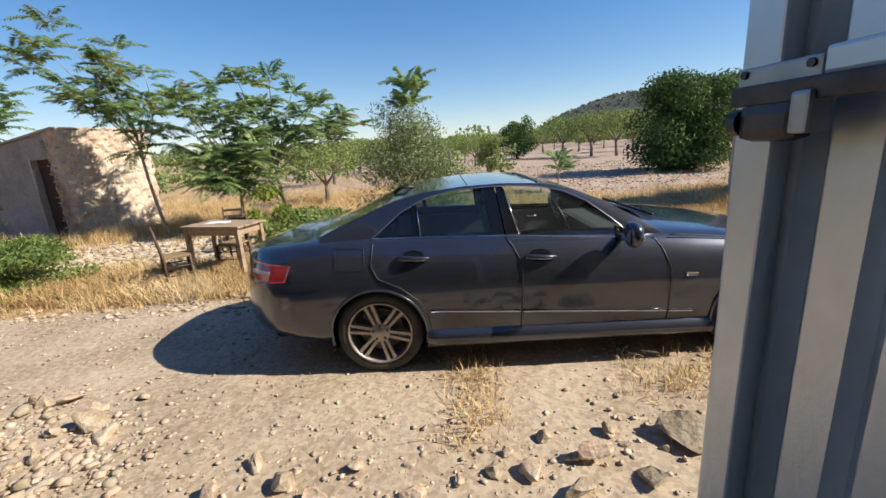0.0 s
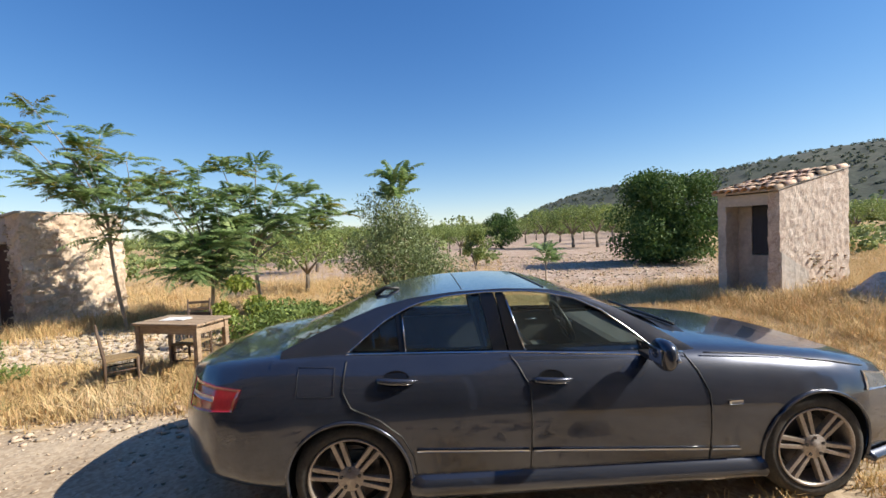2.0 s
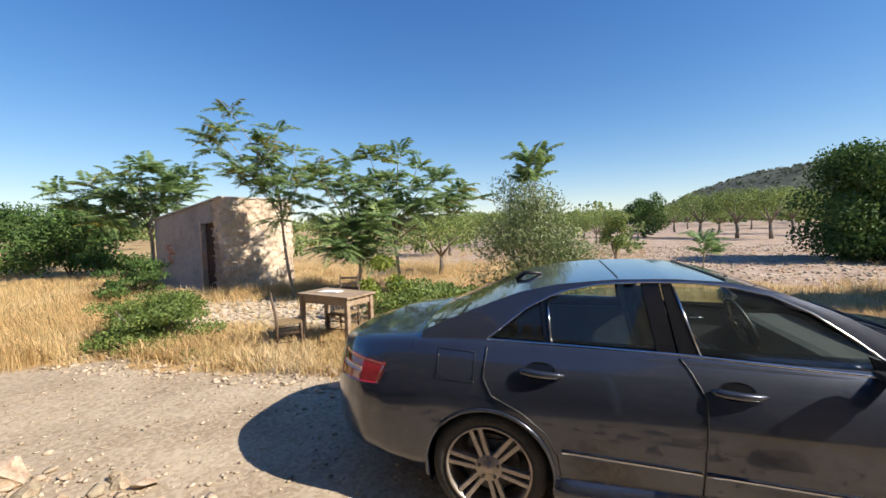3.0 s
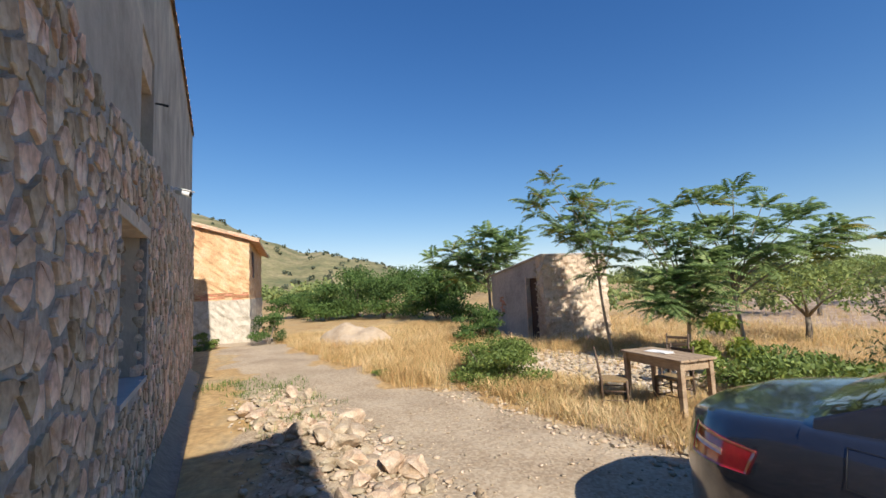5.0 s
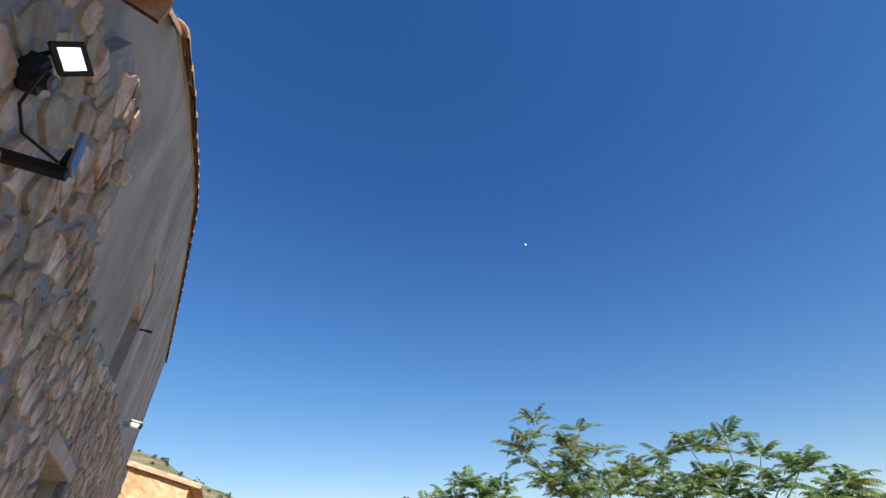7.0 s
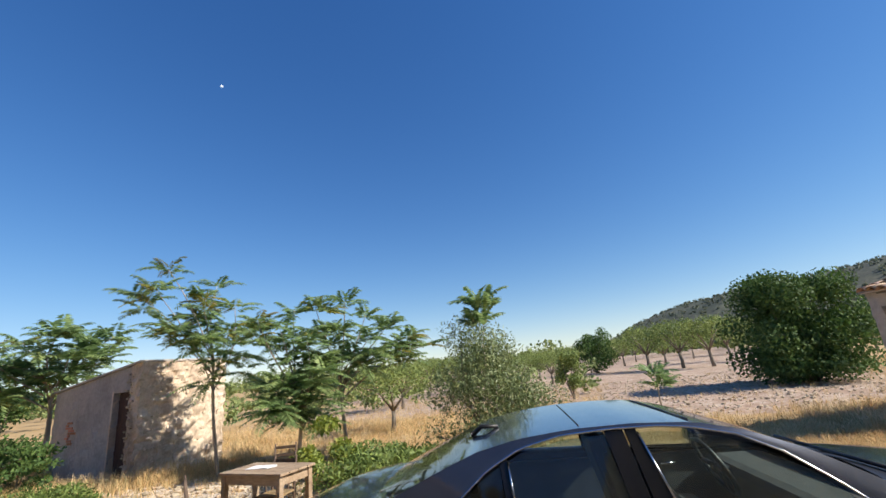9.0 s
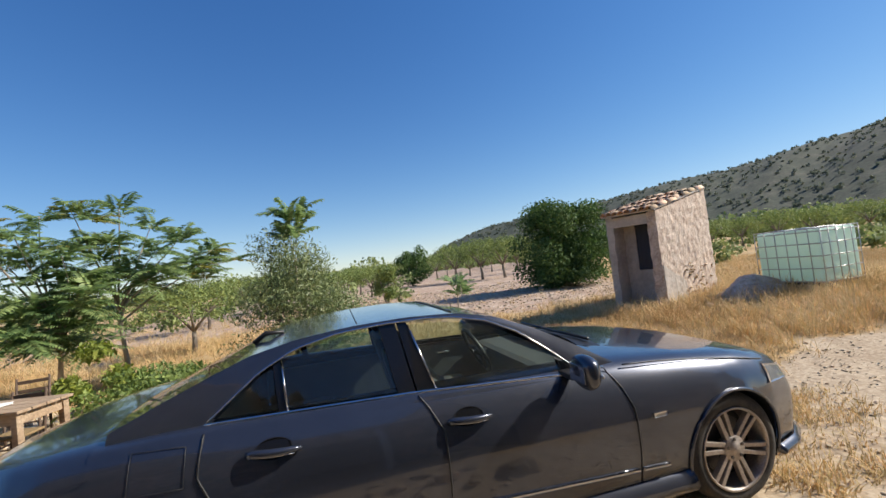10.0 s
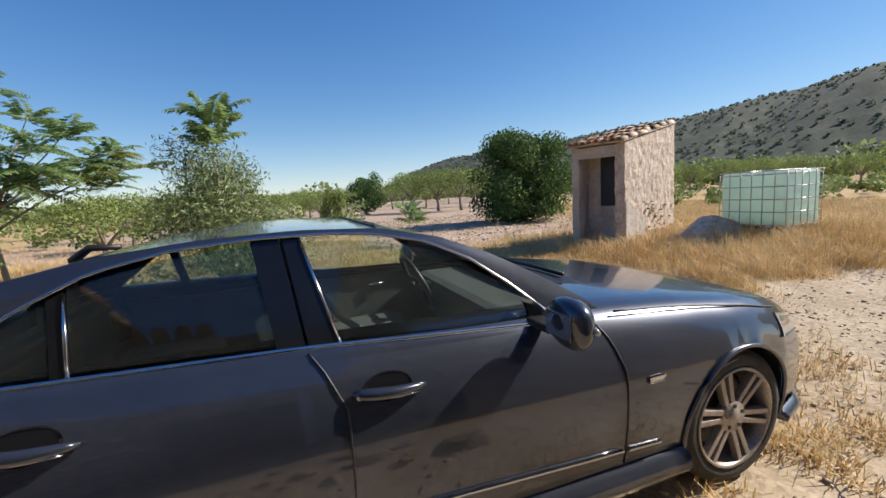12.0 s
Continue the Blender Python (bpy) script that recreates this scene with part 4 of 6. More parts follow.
# plain rooms and end walls that close the house
bm = bmesh.new()
for lo, hi in (((-2.2, -5.5), (12.7, -5.3)), ((12.5, -5.3), (12.7, -0.5)), ((-2.2, -5.3), (-2.0, -0.5))):
    prism(bm, lo[0], hi[0], lo[1], hi[1], 0, 3.0, 3.0)
prism(bm, 12.5, 12.7, -5.3, -0.5, 3.0, 5.9, 5.92)
bmesh.ops.recalc_face_normals(bm, faces=bm.faces)
tagged(part("wall_rear", bm, M_ROOM), "plain rear walls of the house", "wall", kind="structure")
bm = bmesh.new()
prism(bm, -2.2, 12.7, -5.5, -0.5, 2.75, 2.85, 2.85)
bmesh.ops.recalc_face_normals(bm, faces=bm.faces)
tagged(part("ceiling", bm, M_ROOM), "plain plastered ceiling of the house", "ceiling", kind="structure")
bm = bmesh.new()
for (a, za), (b, zb) in zip(ROOF_U, ROOF_U[1:]):
    v = [bm.verts.new(wall_point(u, n, z)) for u, n, z in ((a, -0.05, za + 0.002), (b, -0.05, zb + 0.002), (b, -5.6, zb + 0.6), (a, -5.6, za + 0.6), (a, -0.05, za + 0.04), (b, -0.05, zb + 0.04), (b, -5.6, zb + 0.7), (a, -5.6, za + 0.7))]
    for q in ((0, 1, 2, 3), (7, 6, 5, 4), (0, 4, 5, 1), (1, 5, 6, 2), (2, 6, 7, 3), (3, 7, 4, 0)):
        bm.faces.new([v[k] for k in q])
bmesh.ops.recalc_face_normals(bm, faces=bm.faces)
house_roof = tagged(part("roof", bm, M_HUTWALL), "earthen tiled roof of the house", "roof", kind="structure")
# unseen tall block beside the doorway, added and sized to cast shade along the wall
bm = bmesh.new()
prism(bm, -7.5, -1.9, -5.5, 1.02, 0, 5.8, 5.8)
bmesh.ops.recalc_face_normals(bm, faces=bm.faces)
tagged(part("wall_shade_block", bm, M_PLASTER), "unseen plain block added to shade the ground along the wall", "wall", kind="structure")


def gate_leaf():
    """Corrugated sheet gate standing open, with frame and slide bolt."""
    hinge, free = wall_point(-0.80, 0.03, 0), Vector((0.976, -2.268, 0))
    d = (free - hinge)
    L = d.length
    d.normalize()
    m = Matrix(((d.x, -d.y, 0, hinge.x), (d.y, d.x, 0, hinge.y), (0, 0, 1, 0.06), (0, 0, 0, 1)))
    g = thing("metal_gate", "open grey corrugated sheet metal gate with a slide bolt", "gate", m)
    V, F = [], []
    prof = []
    x, k = 0.02, 0
    step = [(0.0, 0.0), (0.052, 0.0), (0.058, -0.030), (0.080, -0.030), (0.086, 0.0)]
    while x < L - 0.06:
        for a, b in step[:-1]:
            if x + a < L - 0.05:
                prof.append((x + a, b))
        x += 0.086
    prof.append((L - 0.05, 0.0))
    for px, py in prof:
        for z in (0.0, 2.35):
            V += [(px, py, z), (px, py - 0.002, z)]
    for i in range(len(prof) - 1):
        a = 4 * i
        F += [(a, a + 4, a + 6, a + 2), (a + 1, a + 3, a + 7, a + 5)]
    raw("sheet", V, F, M_GATE, g)
    box("edge_post", (L - 0.055, -0.022, 0), (L, 0.030, 2.35), M_GATE, g, 0.004)
    box("hinge_post", (0, -0.022, 0), (0.045, 0.022, 2.35), M_GATE, g, 0.004)
    box("cross_rail", (0.045, 0.024, 1.646), (L - 0.118, 0.042, 1.674), M_GATE, g, 0.004)
    box("cross_rail", (0.045, 0.024, 0.10), (L - 0.055, 0.042, 0.16), M_GATE, g, 0.004)
    bolt = new("slide_bolt")
    bolt.parent = g
    box("bolt_plate", (L - 0.115, 0.031, 1.632), (L - 0.008, 0.040, 1.668), M_GALV, bolt, 0.003)
    box("bolt_guide", (L - 0.13, 0.036, 1.588), (L - 0.108, 0.066, 1.632), M_GALV, bolt, 0.004)
    box("bolt_bar", (L - 0.20, 0.044, 1.622), (L - 0.02, 0.060, 1.645), M_STEEL, bolt, 0.003)
    bm = bmesh.new()
    add_box(bm, (L - 0.115, 0.034, 1.58), (L - 0.034, 0.062, 1.625), None, 0.014)
    part("lock_body", bm, M_STEEL, bolt)
    tube("lock_cylinder", [(L - 0.036, 0.050, 1.603), (L - 0.022, 0.050, 1.603)], 0.016, M_STEEL, bolt, 12, False)
    for zz in (1.640, 1.660):
        for xx in (L - 0.104, L - 0.018):
            tube("screw", [(xx, 0.040, zz), (xx, 0.043, zz)], 0.005, M_STEEL, bolt, 8, False)
    return g


gate_leaf()


def window_reveal():
    w = new("window_1")
    tagged(w, "small deep window recess with pale stone sill", "window", kind="structure")
    w.matrix_world = WALL_M
    u0, u1 = WIN_U
    box("window_sill", (u0 - 0.02, -0.40, WIN_Z[0] - 0.03), (u1 + 0.02, 0.02, WIN_Z[0] + 0.012), M_SILL, w, 0.004)
    box("lintel", (u0 - 0.12, -0.42, WIN_Z[1] - 0.006), (u1 + 0.12, 0.012, WIN_Z[1] + 0.10), M_HUTWALL, w, 0.01)
    box("pane", (u0, -0.42, WIN_Z[0]), (u1, -0.405, WIN_Z[1]), M_DARKGLASS, w, 0.0)
    box("window_frame", (u0, -0.43, WIN_Z[0]), (u0 + 0.06, -0.38, WIN_Z[1]), M_DARKWOOD, w, 0.004)
    box("window_frame", (u1 - 0.06, -0.43, WIN_Z[0]), (u1, -0.38, WIN_Z[1]), M_DARKWOOD, w, 0.004)
    w2 = new("window_2")
    tagged(w2, "upper window opening in rendered wall", "window", kind="structure")
    w2.matrix_world = WALL_M
    u0, u1 = UPW_U
    box("lintel", (u0, -0.45, UPW_Z[1] - 0.34), (u1, -0.075, UPW_Z[1] + 0.002), M_HUTWALL, w2, 0.004)
    box("pane", (u0, -0.42, UPW_Z[0]), (u1, -0.405, UPW_Z[1]), M_DARKGLASS, w2, 0.0)
    return w


window_reveal()


def floodlight():
    f = thing("floodlight", "lit black led floodlight with sensor fixed to stone wall", "lamp", WALL_M @ Matrix.Translation((0.868, 0.0, 2.68)))
    m = Matrix.Translation((0, 0.105, 0.0)) @ Matrix.Rotation(radians(48), 4, "Z") @ Matrix.Rotation(radians(-36), 4, "X") @ Matrix.Rotation(radians(34), 4, "Y") @ Matrix.Scale(0.42, 4)
    box("housing", (-0.085, -0.03, -0.075), (0.085, 0.02, 0.075), M_BLACK, f, 0.012, m)
    box("bezel", (-0.088, 0.018, -0.078), (0.088, 0.026, 0.078), M_BLACK, f, 0.006, m)
    box("led_panel", (-0.058, 0.022, -0.05), (0.058, 0.029, 0.05), M_LED, f, 0.002, m, "lit white led panel")
    tube("bracket", [(0.09, 0.0, 0.05), (0.05, 0.05, 0.065), (0.0, 0.09, 0.05), (0.0, 0.10, 0.02)], 0.006, M_BLACK, f, 6)
    box("sensor", (0.06, 0.03, -0.035), (0.10, 0.07, 0.005), M_BLACK, f, 0.016)
    box("sensor_lens", (0.064, 0.068, -0.031), (0.096, 0.075, 0.0), M_GREYTRIM, f, 0.008)
    box("wall_plate", (0.06, 0.0, -0.03), (0.13, 0.045, 0.05), M_BLACK, f, 0.01)
    c = thing("wall_bracket", "black steel arm with grey plate on stone wall", "bracket", WALL_M @ Matrix.Translation((1.105, 0, 2.535)))
    box("arm", (-0.014, 0.0, -0.014), (0.014, 0.14, 0.014), M_BLACK, c, 0.003)
    box("plate", (-0.025, 0.135, -0.01), (0.025, 0.146, 0.11), M_GALV, c, 0.003, Matrix.Rotation(radians(8), 4, "X"))
    box("clamp", (-0.015, 0.115, 0.02), (0.015, 0.134, 0.075), M_BLACK, c, 0.003)
    w = thing("cable", "thin black cable hanging on stone wall", "cable", WALL_M)
    tube("lead", [(0.88, 0.08, 2.65), (0.92, 0.06, 2.63), (0.97, 0.04, 2.59), (1.03, 0.05, 2.56), (1.10, 0.11, 2.56)], 0.004, M_BLACK, w, 6)


floodlight()


def wall_camera(u, z, size, material, label):
    c = thing("security_camera", label, "camera", WALL_M @ Matrix.Translation((u, 0.0, z)))
    box("mount", (-0.03 * size, -0.06, -0.03 * size), (0.03 * size, 0.02, 0.03 * size), material, c, 0.005)
    tube("arm", [(0, 0.0, 0), (0, 0.07 * size, 0.01), (0.0, 0.10 * size, -0.02 * size)], 0.016 * size, material, c, 8)
    m = Matrix.Translation((0, 0.12 * size, -0.03 * size)) @ Matrix.Rotation(radians(30), 4, "Z") @ Matrix.Rotation(radians(-15), 4, "X")
    bm = bmesh.new()
    bmesh.ops.create_cone(bm, cap_ends=True, segments=16, radius1=0.035 * size, radius2=0.035 * size, depth=0.16 * size, matrix=m @ Matrix.Rotation(radians(90), 4, "X"))
    part("barrel", bm, material, c, smooth=True)
    box("visor", (-0.04 * size, -0.09 * size, 0.03 * size), (0.04 * size, 0.10 * size, 0.042 * size), material, c, 0.003, m)
    tube("eye", [m @ Vector((0, 0.08 * size, 0)), m @ Vector((0, 0.088 * size, 0))], 0.026 * size, M_GLOSSBLACK, c, 14)


wall_camera(6.55, 3.17, 1.2, M_WHITE, "white bullet security camera on stone wall top")
wall_camera(5.32, 3.84, 0.32, M_BLACK, "small black security camera on rendered wall")


def clip_poly(poly, p, d):
    """Keep the part of a polygon with (q - p) . d <= 0."""
    out = []
    for k in range(len(poly)):
        a, b = poly[k], poly[(k + 1) % len(poly)]
        sa, sb = (a - p) @ d, (b - p) @ d
        if sa <= 0:
            out.append(a)
        if sa * sb < 0:
            out.append(a + (b - a) * (sa / (sa - sb)))
    return out


def stone_cells(rng, u0, u1, z0, z1, size):
    """Uneven cells that tile a wall, one for each stone."""
    pts, z, row = [], z0, 0
    while z < z1:
        h = size * rng.uniform(0.8, 1.6)
        u = u0 + rng.uniform(0, size)
        while u < u1:
            w = size * rng.uniform(0.4, 1.15)
            pts.append((u + w / 2, z + h / 2 + rng.normal(0, h * 0.3)))
            u += w
        z += h
    P = np.array([q for q in pts if rng.random() > 0.24])
    for k, p in enumerate(P):
        d = np.hypot(*(P - p).T)
        near = np.argsort(d)[1:16]
        r = size * 1.3
        poly = [p + r * np.array(c) * np.array([0.75, 1.0]) for c in ((-1, -1), (1, -1), (1, 1), (-1, 1))]
        for j in near:
            v = P[j] - p
            poly = clip_poly(poly, (p + P[j]) / 2, v)
            if len(poly) < 3:
                break
        if len(poly) >= 3:
            yield p, np.array(poly)


def stone_mesh(poly, p, rng, depth):
    """Outline shrunk for the joint, corners rounded, face bulged and uneven."""
    gap = rng.uniform(0.64, 0.86)
    q = p + (poly - p) * gap
    r = []
    for k in range(len(q)):
        a, b = q[k], q[(k + 1) % len(q)]
        c = rng.uniform(0.06, 0.22)
        r += [a + (b - a) * c, a + (b - a) * (1 - c)]
    r = np.array(r) + rng.normal(0, 0.0075, (len(r), 2))
    n = len(r)
    V = [(x, -0.004, z) for x, z in r]
    V += [(p[0] + (x - p[0]) * 0.975, depth * rng.uniform(0.7, 1.0), p[1] + (z - p[1]) * 0.975) for x, z in r]
    V += [(p[0] + (x - p[0]) * 0.84, depth * rng.uniform(0.8, 1.3), p[1] + (z - p[1]) * 0.84) for x, z in r]
    V.append((p[0], depth * rng.uniform(0.9, 1.3), p[1]))
    F = []
    for l in (0, n):
        F += [(l + k, l + k + n, l + (k + 1) % n + n, l + (k + 1) % n) for k in range(n)]
    F += [(2 * n + k, 3 * n, 2 * n + (k + 1) % n) for k in range(n)]
    return V, F


def clad_stones():
    rng = np.random.default_rng(11)
    far = []
    cells = []
    for u0, u1, size in ((-1.85, 6.0, 0.132), (6.0, 12.6, 0.16)):
        cells += list(stone_cells(rng, u0, u1, 0.02, 3.5, size))
    made = 0
    for p, poly in cells:
        u, z = p
        top = lerp_table(CLAD_U, u)
        if z > top - 0.02 or any(h[0] - 0.06 < u < h[1] + 0.06 and h[2] - 0.06 < z < h[3] + 0.1 for h in HOLES[:2]) or u > 12.55 or z < 0.05:
            continue
        area = 0.5 * abs(np.dot(poly[:, 0], np.roll(poly[:, 1], 1)) - np.dot(poly[:, 1], np.roll(poly[:, 0], 1)))
        if area < 0.004:
            continue
        V, F = stone_mesh(poly, p, rng, rng.uniform(0.006, 0.022))
        if 0.5 < u < 3.4 and z > 0.6 and made < 300:
            V2 = [(x - u, y, zz - z) for x, y, zz in V]
            ob = raw("stone", V2, F, M_STONE, clad, False)
            ob.matrix_world = WALL_M @ Matrix.Translation((u, 0, z))
            made += 1
        else:
            far.append((V, F))
    V, F = join_data(far)
    ob = raw("stone_field", V, F, M_STONEI, clad, False)
    ob.matrix_world = WALL_M
    ob["kind"] = "stuff"
    # jagged capping stones along the top of the facing
    caps = []
    for u in np.arange(2.0, 12.6, 0.16):
        z = lerp_table(CLAD_U, u)
        s = rng.uniform(0.06, 0.13)
        v, f = rock_data(rng, s, 1)
        caps.append(([(a[0] + u, a[1] * 0.5 - 0.03, a[2] + z) for a in v], f))
    V, F = join_data(caps)
    ob = raw("capping_stones", V, F, M_STONEI, clad, True)
    ob.matrix_world = WALL_M
    ob["kind"] = "stuff"
    # rubble showing in the far jamb of the lower window
    jamb = []
    for z in np.arange(WIN_Z[0] + 0.08, WIN_Z[1] - 0.05, 0.125):
        for n in (-0.33, -0.20, -0.07):
            v, f = rock_data(rng, 0.072 * rng.uniform(0.75, 1.15), 1)
            jamb.append(([(WIN_U[1] - 0.006 + 0.35 * a[2], n + a[0] * 0.8 + 0.02, z + a[1] * 0.9 + 0.03 * math.sin(9 * n + 5 * z)) for a in v], f))
    V, F = join_data(jamb)
    ob = raw("jamb_stones", V, F, M_STONEI, clad)
    ob.matrix_world = WALL_M
    ob["kind"] = "stuff"


def ico(level):
    bm = bmesh.new()
    bmesh.ops.create_icosphere(bm, subdivisions=level, radius=1.0)
    V = np.array([v.co[:] for v in bm.verts])
    F = [tuple(v.index for v in f.verts) for f in bm.faces]
    bm.free()
    return V, F


ICO = {k: ico(k) for k in (1, 2, 3)}


def rock_data(rng, size, level=2, cuts=11):
    """An angular stone: a ball cut by random planes and roughened."""
    V, F = ICO[level]
    V = V.copy()
    for _ in range(cuts):
        d = rng.normal(size=3)
        d /= np.linalg.norm(d)
        c = rng.uniform(0.38, 0.78)
        s = V @ d
        V = V - np.clip(s - c, 0, None)[:, None] * d
    V = V * rng.uniform(0.65, 1.2, 3) * np.array([1, 1, 0.6])
    V = V + rng.normal(0, 0.025, V.shape)
    return V * size, F


def roof_tile(length=0.42, r=0.085):
    """A half-round clay tile, tapered, with thickness."""
    V, F = [], []
    n = 8
    for t, x in enumerate((0.0, length)):
        for rr in (r - 0.012 * t, r - 0.014 - 0.012 * t):
            for k in range(n + 1):
                a = math.pi * k / n
                V.append((x, rr * math.cos(a), rr * math.sin(a)))
    m = n + 1
    for k in range(n):
        F += [(k, k + 1, 2 * m + k + 1, 2 * m + k), (m + k, 3 * m + k, 3 * m + k + 1, m + k + 1), (k, m + k, m + k + 1, k + 1), (2 * m + k, 2 * m + k + 1, 3 * m + k + 1, 3 * m + k)]
    me = bpy.data.meshes.new("roof_tile")
    me.from_pydata(V, [], F)
    me.materials.append(M_TILE)
    me.polygons.foreach_set("use_smooth", [True] * len(me.polygons))
    return me


TILE = roof_tile()


def lay_tile(parent, m):
    ob = new("tile", TILE)
    ob.parent = parent
    ob.matrix_world = m
    return ob


clad_stones()
rng = np.random.default_rng(21)
# verge tiles along the sloping top of the house wall
for u in np.arange(1.0, 12.3, 0.37):
    z0, z1 = lerp_table(ROOF_U, u), lerp_table(ROOF_U, u + 0.37)
    sl = math.atan2(z1 - z0, 0.37)
    lay_tile(house_roof, WALL_M @ Matrix.Translation((u, -0.08, z0 + 0.02 + rng.normal(0, 0.006))) @ Matrix.Rotation(-sl + rng.normal(0, 0.03), 4, "Y"))
for u in (0.35, 0.55, 0.75, 0.95):
    lay_tile(house_roof, WALL_M @ Matrix.Translation((u, 0.13, 3.17)) @ Matrix.Rotation(radians(-90), 4, "Z") @ Matrix.Rotation(radians(-14), 4, "Y"))

# ---- the two field huts, the far house ----


def frame_at(x, y, deg):
    return Matrix.Translation((x, y, 0)) @ Matrix.Rotation(radians(deg), 4, "Z")


def rough_block(name, lo, hi, tops, material, parent, m, rng, cut=0.07, amp=0.012):
    """A masonry slab with uneven faces; tops gives the height at its two ends along x."""
    nx, ny, nz = [max(1, int(math.ceil((b - a) / cut))) for a, b in zip(lo, (*hi, max(tops)))]
    nx, ny, nz = min(nx, 40), min(ny, 40), min(nz, 36)
    bm = bmesh.new()
    grid = {}

    def vert(i, j, k):
        key = (i, j, k)
        if key not in grid:
            s = i / nx
            top = tops[0] + (tops[1] - tops[0]) * s
            p = Vector((lo[0] + (hi[0] - lo[0]) * s, lo[1] + (hi[1] - lo[1]) * j / ny, lo[2] + (top - lo[2]) * k / nz))
            q = Vector((p.x * 7.1, p.y * 7.1 + 3, p.z * 7.1))
            off = Vector((noise.noise(q), noise.noise(q + Vector((9, 0, 0))), 0.5 * noise.noise(q + Vector((0, 9, 0))))) * amp * 2
            grid[key] = bm.verts.new(p + off)
        return grid[key]

    for i in range(nx):
        for k in range(nz):
            for j in (0, ny):
                q = [vert(i, j, k), vert(i + 1, j, k), vert(i + 1, j, k + 1), vert(i, j, k + 1)]
                bm.faces.new(q if j == 0 else q[::-1])
    for j in range(ny):
        for k in range(nz):
            for i in (0, nx):
                q = [vert(i, j, k), vert(i, j + 1, k), vert(i, j + 1, k + 1), vert(i, j, k + 1)]
                bm.faces.new(q[::-1] if i == 0 else q)
    for i in range(nx):
        for j in range(ny):
            for k in (0, nz):
                q = [vert(i, j, k), vert(i + 1, j, k), vert(i + 1, j + 1, k), vert(i, j + 1, k)]
                bm.faces.new(q[::-1] if k == 0 else q)
    bm.transform(m)
    return part(name, bm, material, parent)


def hut_left():
    # local x runs along the lit wall, local y along the door wall; origin at the shared corner
    rng = np.random.default_rng(5)
    m = Matrix(((0.34, -0.94, 0, -7.78), (0.94, 0.34, 0, 6.62), (0, 0, 1, 0), (0, 0, 0, 1)))
    h = thing("stone_hut", "small crumbling plastered stone hut with monopitch roof", "hut")
    W, L, T = 2.05, 4.0, 0.30
    rough_block("wall", (0, 0, 0), (W, T), (2.50, 2.46), M_HUTWALL, h, m, rng, 0.055, 0.034)
    rough_block("wall", (0, T, 0), (T, 0.42), (2.49, 2.47), M_HUTWALL, h, m, rng, 0.06, 0.02)
    rough_block("wall", (0, 1.10, 0), (T, L), (2.0, 2.0), M_HUTGREY, h, m, rng, 0.08, 0.008)
    rough_block("wall", (0, 0.42, 1.86), (T, 1.10), (2.40, 2.40), M_HUTGREY, h, m, rng, 0.08, 0.008)
    rough_block("wall", (T, L - T, 0), (W, L), (1.95, 1.95), M_HUTGREY, h, m, rng, 0.2)
    rough_block("wall", (W - T, T, 0), (W, L - T), (2.0, 2.0), M_HUTGREY, h, m, rng, 0.2)
    # sloping top of the door wall
    bm = bmesh.new()
    for x0, x1 in ((0, T), (W - T, W)):
        v = [bm.verts.new(m @ Vector(p)) for p in ((x0, 1.10, 1.99), (x0, L, 1.98), (x0, L, 2.0), (x0, 1.10, 2.36), (x1, 1.10, 1.99), (x1, L, 1.98), (x1, L, 2.0), (x1, 1.10, 2.36))]
        for q in ((0, 1, 2, 3), (7, 6, 5, 4), (0, 4, 5, 1), (1, 5, 6, 2), (2, 6, 7, 3), (3, 7, 4, 0)):
            bm.faces.new([v[k] for k in q])
    bmesh.ops.recalc_face_normals(bm, faces=bm.faces)
    part("gable_wall", bm, M_HUTGREY, h)
    sl = math.atan2(0.46, L)
    roof = box("roof", (-0.06, -0.02, 0), (W + 0.03, L + 0.16, 0.05), M_HUTGREY, h, 0.01, m @ Matrix.Translation((0, 0, 2.475)) @ Matrix.Rotation(-sl, 4, "X"))
    door = box("door", (0.13, 0.42, 0.03), (0.17, 1.10, 1.86), M_DARKWOOD, h, 0.004, m, "dark brown boarded door")
    for z in (0.5, 1.05, 1.6):
        box("door_rail", (0.115, 0.43, z), (0.13, 1.09, z + 0.09), M_DARKWOOD, door, 0.003, m)
    box("door_jamb", (-0.012, 1.10, 0.0), (0.14, 1.16, 1.90), M_HUTWALL, h, 0.006, m)
    for k in range(34):
        s = 0.07 * rng.uniform(0.6, 1.3)
        v, f = rock_data(rng, s, 1)
        p = m @ Vector((rng.uniform(-0.05, 0.02), 0.40 + rng.normal(0, 0.035) - 0.06 * (k % 3), 0.3 + 2.0 * k / 34))
        st = raw("quoin_stone", v, f, M_ROCK, h)
        st.matrix_world = Matrix.Translation(p)
    for k in range(150):
        # bared stones in the lit wall, thick towards the foot and the door corner
        x, z = W * rng.random() ** 1.25, 2.35 * rng.random() ** 1.3
        v, f = rock_data(rng, 0.075 * rng.uniform(0.5, 1.5), 1)
        st = raw("bared_stone", [(a[0], a[2] * 0.42, a[1] * 0.75) for a in v], f, M_HUTSTONE, h)
        st.matrix_world = m @ Matrix.Translation((x, -0.004 + rng.normal(0, 0.008), z))
    for k in range(40):
        s = 0.055 * rng.uniform(0.5, 1.3)
        v, f = rock_data(rng, s, 1)
        p = m @ Vector((W + rng.normal(0, 0.02), rng.uniform(-0.02, 0.2), 0.1 + 2.2 * k / 40))
        st = raw("edge_stone", v, f, M_ROCK, h)
        st.matrix_world = Matrix.Translation(p)
